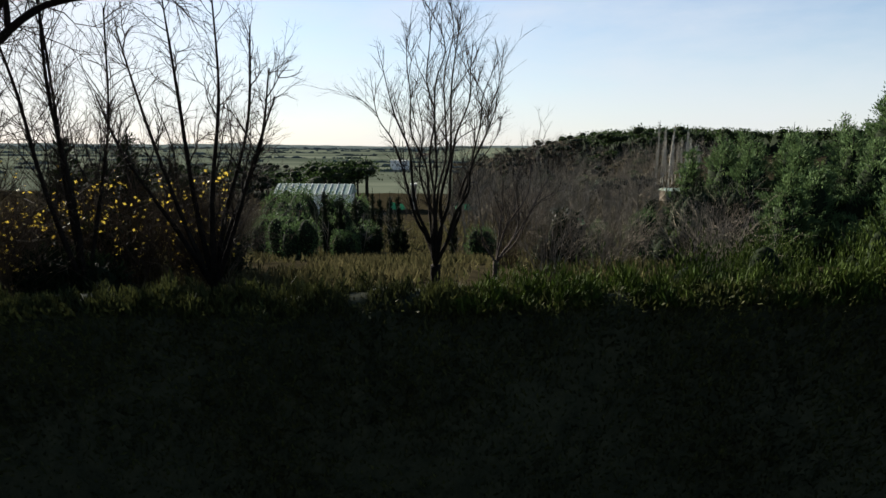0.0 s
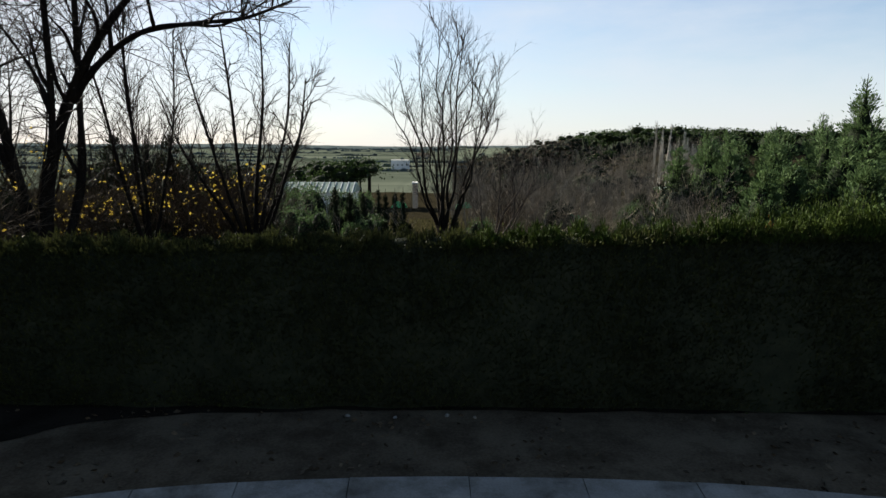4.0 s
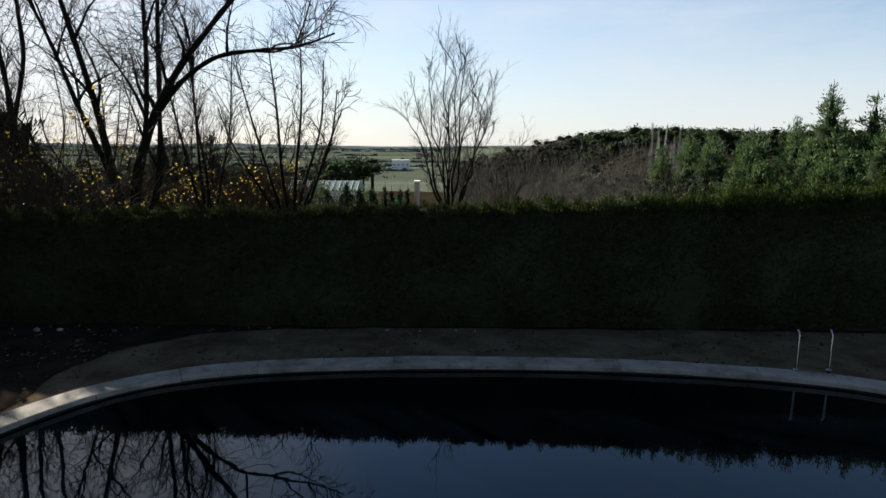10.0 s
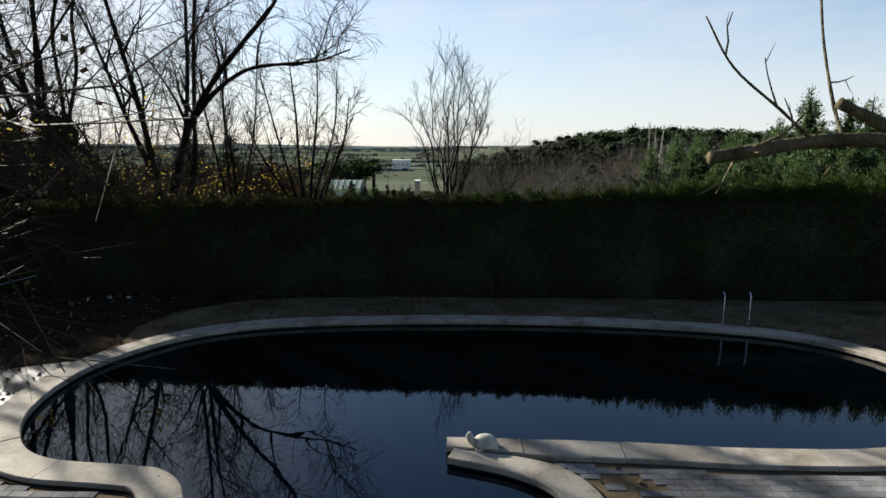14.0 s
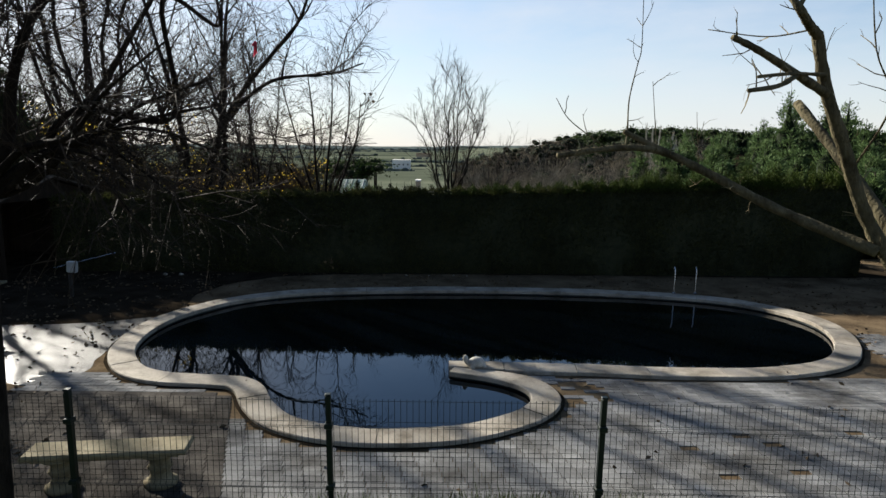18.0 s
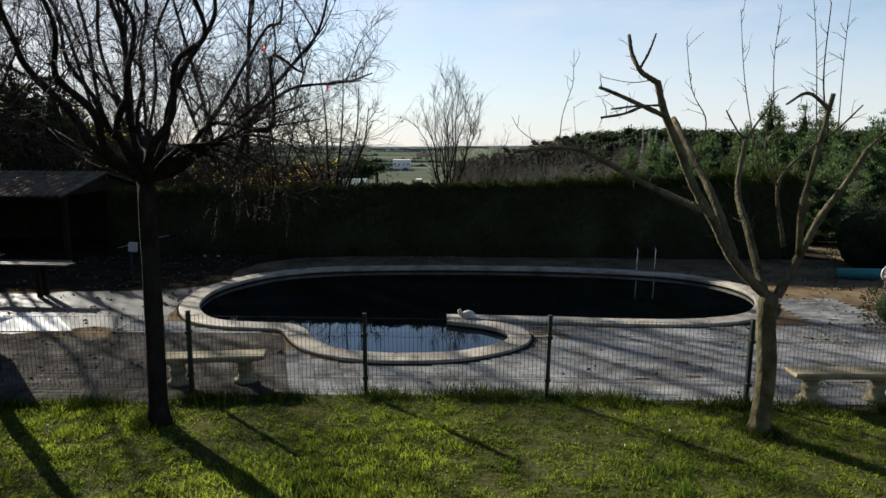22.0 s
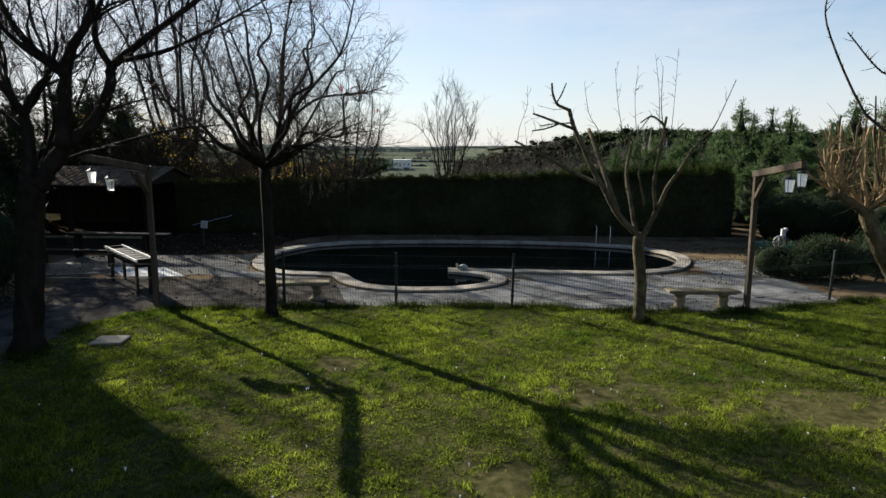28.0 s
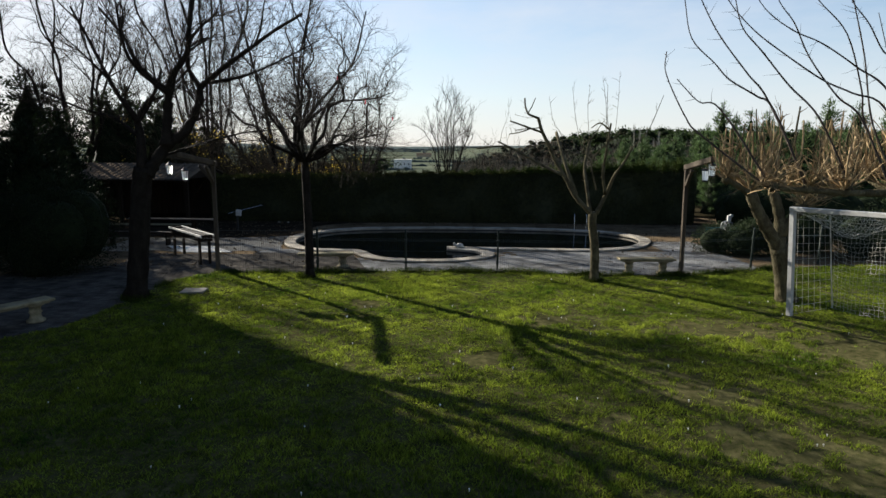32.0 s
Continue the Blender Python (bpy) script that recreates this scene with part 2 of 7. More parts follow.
M_NET = material("net_cord", (0.30, 0.285, 0.245), (0.46, 0.44, 0.385), 6.0, 0.9, 0.0)
M_TEAL = material("teal_cover", (0.01, 0.09, 0.09), (0.02, 0.16, 0.15), 4.0, 0.5, 0.2)
M_RED = material("red_plastic", (0.22, 0.008, 0.02), (0.36, 0.015, 0.035), 6.0, 0.5, 0.1, through_light=0.25)
M_GREENNET = material("green_tarp", (0.02, 0.20, 0.07), (0.05, 0.34, 0.13), 3.0, 0.7, 0.2)
M_PALEROOF = material("pale_sheet_roof", (0.1296, 0.1714, 0.1296), (0.216, 0.2722, 0.216), 1.5, 0.6, 0.1)
M_PLASTER = material("plaster", (0.55, 0.52, 0.47), (0.74, 0.71, 0.66), 2.0, 0.9, 0.2)
# near-white and glossy, to paint a patch of bright sun on the apron
M_SUNPATCH = material("sunlit_slab", (0.50, 0.49, 0.46), (0.66, 0.65, 0.62), 2.0, 0.33, 0.15, 30.0, gloss=0.6, stain=0.2, stain_scale=2.0)
M_VARNISH = material("varnished_wood", (0.012, 0.008, 0.006), (0.03, 0.021, 0.015), 6.0, 0.28, 0.2, 50.0, stretch=(1, 0.15, 1), gloss=0.6)
M_OCHRE = material("ochre_plaster", (0.30, 0.22, 0.14), (0.46, 0.36, 0.25), 2.0, 0.9, 0.2)
# field tones, paled and greyed in part for the haze over the plain
M_FIELD = material("hazed_winter_field", (0.022, 0.031, 0.022), (0.112, 0.122, 0.088), 0.008, 0.95, 0.0, 0.04, stretch=(0.3, 1, 1), gloss=0.0)
M_HOUSEGLASS = material("dark_pane", (0.02, 0.022, 0.025), (0.035, 0.038, 0.04), 3.0, 0.1, 0.0)


def glass(name, tint, rough):
    m = bpy.data.materials.new(name)
    m.use_nodes = True
    b = m.node_tree.nodes["Principled BSDF"]
    b.inputs["Base Color"].default_value = (*tint, 1)
    b.inputs["Transmission Weight"].default_value, b.inputs["Roughness"].default_value = 1.0, rough
    return m


M_FROST = glass("frosted_glass", (0.95, 0.95, 0.92), 0.45)


def pool_water():
    m = bpy.data.materials.new("pool_water")
    m.use_nodes = True
    n, l = m.node_tree.nodes, m.node_tree.links
    b = n["Principled BSDF"]
    b.inputs["Base Color"].default_value = (0.0005, 0.0012, 0.0022, 1)
    b.inputs["Roughness"].default_value, b.inputs["IOR"].default_value = 0.015, 1.43
    b.inputs["Specular Tint"].default_value = (0.50, 0.74, 1.0, 1)
    a, bp = n.new("ShaderNodeTexNoise"), n.new("ShaderNodeBump")
    tc = n.new("ShaderNodeTexCoord")
    l.new(tc.outputs["Object"], a.inputs["Vector"])
    a.inputs["Scale"].default_value, a.inputs["Detail"].default_value = 2.2, 2.0
    bp.inputs["Strength"].default_value, bp.inputs["Distance"].default_value = 0.05, 0.02
    l.new(a.outputs["Fac"], bp.inputs["Height"])
    l.new(bp.outputs["Normal"], b.inputs["Normal"])
    return m


M_WATER = pool_water()


# ---- mesh tools ----
class Shape:
    """Gathers boxes, tubes and lathed forms into one mesh."""

    def __init__(self):
        self.v, self.f = [], []

    def add(self, verts, faces):
        k = len(self.v)
        self.v += [tuple(p) for p in verts]
        self.f += [tuple(i + k for i in q) for q in faces]
        return self

    def box(self, x0, y0, z0, x1, y1, z1, m=None, bevel=0.0):
        """A box with its eight corners cut by bevel along the top and bottom edges."""
        b = min(bevel, (x1 - x0) / 3, (y1 - y0) / 3, (z1 - z0) / 3)
        if b > 0:
            rings = [(z0, b), (z0 + b, 0), (z1 - b, 0), (z1, b)]
        else:
            rings = [(z0, 0), (z1, 0)]
        vs = []
        for z, i in rings:
            vs += [(x0 + i, y0 + i, z), (x1 - i, y0 + i, z), (x1 - i, y1 - i, z), (x0 + i, y1 - i, z)]
        fs = [(3, 2, 1, 0)]
        for r in range(len(rings) - 1):
            fs += [(4 * r + i, 4 * r + (i + 1) % 4, 4 * r + 4 + (i + 1) % 4, 4 * r + 4 + i) for i in range(4)]
        k = 4 * (len(rings) - 1)
        fs.append((k, k + 1, k + 2, k + 3))
        if m is not None:
            vs = [m @ Vector(p) for p in vs]
        return self.add(vs, fs)

    def tube(self, pts, radii, n=8, caps=True):
        pts = [Vector(p) for p in pts]
        if not hasattr(radii, "__len__"):
            radii = [radii] * len(pts)
        vs, side = [], None
        for i, p in enumerate(pts):
            d = (pts[min(i + 1, len(pts) - 1)] - pts[max(i - 1, 0)]).normalized()
            if side is None:
                side = d.orthogonal().normalized()
            side = (side - d * side.dot(d)).normalized()
            up = d.cross(side)
            vs += [p + (side * math.cos(2 * math.pi * j / n) + up * math.sin(2 * math.pi * j / n)) * radii[i] for j in range(n)]
        fs = [(i * n + j, i * n + (j + 1) % n, (i + 1) * n + (j + 1) % n, (i + 1) * n + j) for i in range(len(pts) - 1) for j in range(n)]
        if caps:
            fs += [tuple(reversed(range(n))), tuple(range((len(pts) - 1) * n, len(pts) * n))]
        return self.add(vs, fs)

    def lathe(self, profile, n=16, at=(0, 0, 0), squash=(1, 1)):
        vs = [(at[0] + r * squash[0] * math.cos(2 * math.pi * j / n), at[1] + r * squash[1] * math.sin(2 * math.pi * j / n), at[2] + z) for r, z in profile for j in range(n)]
        k = len(profile)
        fs = [(i * n + j, i * n + (j + 1) % n, (i + 1) * n + (j + 1) % n, (i + 1) * n + j) for i in range(k - 1) for j in range(n)]
        fs += [tuple(reversed(range(n))), tuple(range((k - 1) * n, k * n))]
        return self.add(vs, fs)

    def mesh(self, name, smooth=False):
        me = bpy.data.meshes.new(name)
        me.from_pydata(self.v, [], self.f)
        me.polygons.foreach_set("use_smooth", [smooth] * len(self.f))
        me.update()
        return me


def fast_mesh(name, verts, faces, smooth=False):
    """A mesh of equal-sided faces from arrays."""
    verts, faces = np.asarray(verts, dtype=np.float32), np.asarray(faces, dtype=np.int32)
    me = bpy.data.meshes.new(name)
    me.vertices.add(len(verts))
    me.vertices.foreach_set("co", verts.ravel())
    k = faces.shape[1]
    me.loops.add(faces.size)
    me.loops.foreach_set("vertex_index", faces.ravel())
    me.polygons.add(len(faces))
    me.polygons.foreach_set("loop_start", np.arange(0, faces.size, k, dtype=np.int32))
    me.polygons.foreach_set("loop_total", np.full(len(faces), k, dtype=np.int32))
    me.polygons.foreach_set("use_smooth", np.full(len(faces), smooth, dtype=bool))
    me.update(calc_edges=True)
    me.validate()
    return me


def twig_mesh(name, a, b, ra, rb):
    """Three-sided tapering rods from the points a to the points b."""
    a, b, ra, rb = np.asarray(a, float), np.asarray(b, float), np.asarray(ra, float), np.asarray(rb, float)
    d = b - a
    d /= np.linalg.norm(d, axis=1, keepdims=True) + 1e-9
    ref = np.where(np.abs(d[:, 2:3]) < 0.8, np.array([[0.0, 0, 1]]), np.array([[1.0, 0, 0]]))
    s = np.cross(d, ref)
    s /= np.linalg.norm(s, axis=1, keepdims=True) + 1e-9
    u = np.cross(d, s)
    rings = []
    for p, r in ((a, ra), (b, rb)):
        for j in range(3):
            w = 2 * math.pi * j / 3
            rings.append(p + (s * math.cos(w) + u * math.sin(w)) * r[:, None])
    v = np.stack(rings, 1).reshape(-1, 3)
    k = np.arange(len(a))[:, None] * 6
    f = np.concatenate([k + np.array([[j, (j + 1) % 3, 3 + (j + 1) % 3, 3 + j]]) for j in range(3)], 0)
    return fast_mesh(name, v, f)


def leaf_mesh(name, pos, axis, length, width, rng, jitter=0.5):
    """Pointed leaves at pos along axis, turned at random about it."""
    n = len(pos)
    d = np.asarray(axis, float) + rng.normal(0, jitter, (n, 3))
    d /= np.linalg.norm(d, axis=1, keepdims=True) + 1e-9
    s = np.cross(d, rng.normal(0, 1, (n, 3)))
    s /= np.linalg.norm(s, axis=1, keepdims=True) + 1e-9
    ln, w = length * rng.uniform(0.6, 1.4, (n, 1)), width * rng.uniform(0.6, 1.4, (n, 1))
    pos = np.asarray(pos, float)
    v = np.stack([pos, pos + d * ln * 0.45 + s * w * 0.5, pos + d * ln, pos + d * ln * 0.45 - s * w * 0.5], 1).reshape(-1, 3)
    f = np.arange(n)[:, None] * 4 + np.array([[0, 1, 2, 3]])
    return fast_mesh(name, v, f)


LOOSE = ("twig_growth", "foliage", "needle_growth", "stem_growth", "top_growth", "long_growth", "branch_growth", "leaf_growth", "wire_panel")


def part(name, data, mat, parent=None, label=""):
    """Links a Shape or a mesh as one object, under a thing or a part."""
    me = data.mesh(name) if isinstance(data, Shape) else data
    if mat and not me.materials:
        me.materials.append(mat)
    ob = new(name, me)
    if parent is not None:
        ob.parent = parent
    if label:
        ob["label"] = label
    if name in LOOSE:
        ob["kind"] = "stuff"
    return ob


def thing(name, label, category, m=None, group="", kind=""):
    ob = new(name)
    ob.empty_display_size = 0.2
    if m is not None:
        ob.matrix_basis = m
    return tagged(ob, label, category, group, kind)


def curve_points(ctrl, per=8, closed=False):
    """A smooth line through control points."""
    p = [Vector(c) for c in ctrl]
    n = len(p)
    out = []
    for i in range(n if closed else n - 1):
        a, b = p[i], p[(i + 1) % n]
        a0 = p[(i - 1) % n] if closed or i > 0 else a * 2 - b
        b1 = p[(i + 2) % n] if closed or i + 2 < n else b * 2 - a
        for k in range(per):
            t = k / per
            out.append(0.5 * ((2 * a) + (b - a0) * t + (2 * a0 - 5 * a + 4 * b - b1) * t * t + (3 * a - a0 - 3 * b + b1) * t ** 3))
    if not closed:
        out.append(p[-1].copy())
    return out


def ground_height(x, y):
    """The garden is level; behind the hedge the land falls to a wide plain, with a rise far on the right."""
    knots_y = (-60, 7.2, 11.5, 16.2, 23.0, 37.3, 86.0, 165.0, 430.0, 5000.0)
    knots_z = (0.0, 0.0, -0.08, -0.3, -1.2, -3.4, -7.0, -10.0, -12.0, -12.0)
    z = np.interp(y, knots_y, knots_z)
    rise = np.clip((x - 18) / 60, 0, 1) * np.clip((y - 64.5) / 186, 0, 1)
    return z + rise * 12.0


# ---- the land ----
def build_ground():
    """One sheet from the lawn to the horizon, denser near the garden."""
    xs = np.unique(np.concatenate([np.linspace(-16, 16, 65), np.linspace(-90, 110, 51), np.linspace(-700, 700, 29), np.linspace(-4500, 4500, 19)]))
    ys = np.unique(np.concatenate([np.linspace(-43, 23, 133), np.linspace(23, 187, 70), np.linspace(187, 1000, 34), np.linspace(1000, 4600, 14)]))
    gx, gy = np.meshgrid(xs, ys)
    gz = ground_height(gx, gy)
    near = (gy < 7.2) & (gy > -43)
    gz = np.where(near, gz - 0.03, gz)
    # the pool's pit
    pit = (gy > -6.3) & (gy < 3.3) & (gx > -6.6) & (gx < 7.6)
    gz = np.where(pit, -1.9, gz)
    rough = np.array([noise.noise(Vector((x * 0.35, y * 0.35, 0))) for x, y in zip(gx.ravel(), gy.ravel())]).reshape(gx.shape)
    gz = gz + np.where((gy > 8.6) & (gy < 290), rough * 0.22, 0)
    v = np.stack([gx.ravel(), gy.ravel(), gz.ravel()], 1)
    w = len(xs)
    i = (np.arange(len(ys) - 1)[:, None] * w + np.arange(w - 1)[None]).ravel()
    f = np.stack([i, i + 1, i + 1 + w, i + w], 1)
    me = fast_mesh("ground", v, f, True)
    me.materials.append(M_SOIL)
    me.materials.append(M_FIELD)
    cy = v[f[:, 0], 1]
    cx = np.abs(v[f[:, 0], 0])
    me.polygons.foreach_set("material_index", (((cy > 180) & (v[f[:, 0], 0] < 0.014 * cy)) | (cx > 340) | (cy > 600)).astype(np.int32))
    ob = new("ground", me)
    return tagged(ob, "dry winter soil falling away to a wide farmed plain", "ground", kind="structure")


build_ground()

LAWN_EDGE = [(-11.5, -17.21), (-8.6, -14.34), (-8.0, -12.91), (-7.45, -12.19), (-7.2, -10.76), (-7.2, -8.89), (-6.4, -7.24), (-3.7, -6.96), (-1.4, -6.71), (1.1, -6.71),
             (3.5, -6.96), (5.9, -7.03), (7.7, -6.38), (9.7, -5.67), (15.0, -4.88)]
POOL = [(-0.28, -3.16), (0.35, -3.41), (0.74, -3.76), (0.80, -4.16), (0.50, -4.56), (-0.20, -4.95), (-1.0, -5.06), (-1.7, -4.98), (-2.25, -4.7), (-2.62, -4.23),
        (-2.88, -3.73), (-3.20, -3.44), (-3.65, -3.34), (-4.45, -3.23), (-5.0, -2.87), (-5.45, -2.08), (-5.62, -1.08), (-5.45, -0.07), (-4.75, 1.08), (-3.6, 1.75), (-1.8, 2.08),
        (0.5, 2.18), (2.7, 2.07), (4.6, 1.75), (5.8, 1.29), (6.5, 0.57), (6.78, -0.36), (6.50, -1.43), (5.75, -2.41), (4.6, -2.83), (3.0, -2.87), (1.4, -2.73), (-0.28, -2.67)]


def pool_line():
    """The pool's inner edge: smooth all round but for the square tip of the tongue."""
    pts = curve_points([(x, y, 0) for x, y in POOL], 6)
    return pts


def offset_line(pts, d):
    out = []
    n = len(pts)
    for i, p in enumerate(pts):
        a, b = pts[i - 1] if i else pts[0] * 2 - pts[1], pts[i + 1] if i + 1 < n else pts[-1] * 2 - pts[-2]
        t = (b - a).normalized()
        out.append(p + Vector((t.y, -t.x, 0)) * d)
    return out


EDGE = pool_line()


def signed_area(p):
    return 0.5 * sum(a.x * b.y - b.x * a.y for a, b in zip(p, p[1:] + p[:1]))


OUTWARD = -1 if signed_area(EDGE) < 0 else 1


def inside(poly, x, y):
    """Which of the points x, y lie inside the polygon."""
    res = np.zeros(np.shape(x), bool)
    for (ax, ay), (bx, by) in zip(poly, poly[1:] + poly[:1]):
        cross = ((ay > y) != (by > y)) & (x < (bx - ax) * (y - ay) / ((by - ay) or 1e-9) + ax)
        res ^= cross
    return res


NORMALS = [(b - a).normalized() * OUTWARD for a, b in zip(EDGE, offset_line(EDGE, 1.0))]
WIDTH = 0.40
POOL_POLY = [(p.x, p.y) for p in EDGE]


def coping_width(i):
    """The two arms of the tongue share one strip of stone, which narrows to the tip."""
    u = i / (len(EDGE) - 1)
    gap = 0.243
    if u < 0.10:
        return gap + (WIDTH - gap) * min(1.0, max(0.0, (u - 0.012) / 0.034))
    if u > 0.93:
        return gap + (WIDTH - gap) * min(1.0, max(0.0, (0.998 - u) / 0.019))
    return WIDTH


OUTER = [EDGE[i] + NORMALS[i] * coping_width(i) for i in range(len(EDGE))]
OUTER_POLY = [(p.x, p.y) for p in OUTER]


def build_pool():
    pool = thing("swimming_pool", "long rounded garden pool with dark still water and a shallow round bay", "swimming pool", kind="structure")
    # water
    bm = bmesh.new()
    bm.faces.new([bm.verts.new((p.x, p.y, -0.045)) for p in EDGE])
    bmesh.ops.triangulate(bm, faces=bm.faces[:])
    me = bpy.data.meshes.new("water")
    bm.to_mesh(me)
    bm.free()
    if me.polygons[0].normal.z < 0:
        me.flip_normals()
    part("water", me, M_WATER, pool, "dark still water mirroring hedge and sky")
    # wall below the coping
    n = len(EDGE)
    v = [(p.x, p.y, z) for z in (-0.02, -1.2) for p in [q + NORMALS[i] * 0.03 for i, q in enumerate(EDGE)]]
    f = [(i, (i + 1) % n, n + (i + 1) % n, n + i) for i in range(n)]
    part("pool_wall", Shape().add(v, f).mesh("pool_wall", True), M_POOLWALL, pool)
    # dark bed under the stones
    v = [(p.x, p.y, -0.018) for p in [q + NORMALS[i] * 0.04 for i, q in enumerate(EDGE)]] + [(p.x, p.y, -0.018) for p in [EDGE[i] + NORMALS[i] * (coping_width(i) - 0.02) for i in range(n)]]
    part("coping_bed", Shape().add(v, [(i, i + 1, n + i + 1, n + i) for i in range(n - 1)]), M_JOINT, pool)
    # dark soil gap along the outer edge
    v = [(p.x, p.y, 0.006) for p in [EDGE[i] + NORMALS[i] * (coping_width(i) - 0.02) for i in range(n)]] + [(p.x, p.y, 0.006) for p in [EDGE[i] + NORMALS[i] * (coping_width(i) + 0.045 + 0.03 * noise.noise(EDGE[i] * 3)) for i in range(n)]]
    part("soil_gap", Shape().add(v, [(i, i + 1, n + i + 1, n + i) for i in range(8, n - 22)]), M_SHADEDEARTH, pool)
    # coping stones, about a metre each
    start, run, made = 0, 0.0, 0
    for i in range(1, n):
        run += (EDGE[i] - EDGE[i - 1]).length
        if run >= 0.92 or i == n - 1:
            ids = list(range(start, i + 1))
            inner, outer = [EDGE[k] for k in ids], [OUTER[k] for k in ids]
            ta, tb = (inner[1] - inner[0]).normalized() * 0.004, (inner[-2] - inner[-1]).normalized() * 0.004
            inner[0], outer[0], inner[-1], outer[-1] = inner[0] + ta, outer[0] + ta, inner[-1] + tb, outer[-1] + tb
            lift = 0.055 + 0.004 * math.sin(made * 2.3)
            k = len(ids)
            rows = []
            for j in range(k):
                a, b = inner[j], outer[j]
                w = (b - a)
                e = w.normalized() * 0.012
                rows.append([(a.x, a.y, lift - 0.07), (a.x, a.y, lift - 0.012), (a.x + e.x, a.y + e.y, lift), (b.x - e.x, b.y - e.y, lift), (b.x, b.y, lift - 0.012), (b.x, b.y, lift - 0.055)])
            vs = [p for r in rows for p in r]
            fs = [(6 * j + c, 6 * j + c + 1, 6 * j + 6 + c + 1, 6 * j + 6 + c) for j in range(k - 1) for c in range(5)]
            fs += [tuple(range(6)), tuple(reversed(range(6 * (k - 1), 6 * k)))]
            part("coping_stone", Shape().add(vs, fs), M_COPING, pool)
            start, run, made = i, 0.0, made + 1
    return pool


build_pool()


def flat_sheet(name, poly, holes, z, mat, label, category, step=0.25, skirt=0.0, relief=0.0):
    """A sheet over a polygon, cut round holes, on a fine grid with clean edges."""
    bm = bmesh.new()

    def ring(pts):
        vs = [bm.verts.new((x, y, z)) for x, y in pts]
        return [bm.edges.new((a, b)) for a, b in zip(vs, vs[1:] + vs[:1])]

    es = ring(poly)
    for h in holes:
        es += ring(h)
    bmesh.ops.triangle_fill(bm, use_beauty=True, use_dissolve=False, edges=es, normal=(0, 0, 1))
    me = bpy.data.meshes.new(name)
    bmesh.ops.recalc_face_normals(bm, faces=bm.faces[:])
    for fc in bm.faces:
        if fc.normal.z < 0:
            fc.normal_flip()
    bm.to_mesh(me)
    bm.free()
    me.materials.append(mat)
    ob = new(name, me)
    return tagged(ob, label, category, kind="structure")


edge_line = [(p.x, p.y) for p in curve_points([(x, y, 0) for x, y in LAWN_EDGE], 6)]
lawn_poly = edge_line + [(15.0, -42.0), (-11.5, -42.0)]
flat_sheet("lawn", lawn_poly, [], 0.0, M_LAWN, "patchy green lawn in long winter shadows", "lawn")
terrace_poly = list(reversed(edge_line)) + [(-15.9, -17.2), (-15.9, 7.2), (15.0, 7.2)]
joint_line = [(p.x, p.y) for p in [EDGE[i] + NORMALS[i] * (coping_width(i) - 0.03) for i in range(0, len(EDGE), 2)]]
terrace = flat_sheet("terrace", terrace_poly, [joint_line], -0.008, M_SAND, "trodden sandy terrace round the pool with dead leaves", "terrace")

# apron sheet, with the shade on it put into its colour
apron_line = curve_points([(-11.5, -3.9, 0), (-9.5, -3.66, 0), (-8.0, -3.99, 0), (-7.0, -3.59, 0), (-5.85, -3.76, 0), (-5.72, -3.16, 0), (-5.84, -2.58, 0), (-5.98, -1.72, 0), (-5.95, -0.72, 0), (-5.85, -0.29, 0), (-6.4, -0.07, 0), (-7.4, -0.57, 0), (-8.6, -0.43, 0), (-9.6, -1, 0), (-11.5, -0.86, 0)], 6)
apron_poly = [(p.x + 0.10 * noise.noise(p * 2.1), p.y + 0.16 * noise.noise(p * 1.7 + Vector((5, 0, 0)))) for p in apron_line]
flat_sheet("concrete_apron", apron_poly, [], -0.003, M_SHADEDCONCRETE, "stained glossy concrete apron, coloured dark for shade, strewn with dead leaves", "paving")


# dark sheet laid over the ground where deep shade falls
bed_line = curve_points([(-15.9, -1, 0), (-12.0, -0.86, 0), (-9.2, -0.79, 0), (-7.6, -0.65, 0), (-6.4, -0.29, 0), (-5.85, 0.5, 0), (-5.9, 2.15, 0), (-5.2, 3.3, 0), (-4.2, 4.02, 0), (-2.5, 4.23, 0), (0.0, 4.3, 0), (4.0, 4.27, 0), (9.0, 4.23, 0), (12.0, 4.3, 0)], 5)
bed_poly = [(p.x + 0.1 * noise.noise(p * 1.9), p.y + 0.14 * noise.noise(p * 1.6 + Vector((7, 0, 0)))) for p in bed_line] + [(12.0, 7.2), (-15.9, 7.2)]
flat_sheet("shaded_earth_bed", bed_poly, [], 0.0, M_SHADEDEARTH, "bare earth along the hedge, coloured dark for the deep shade there", "earth")


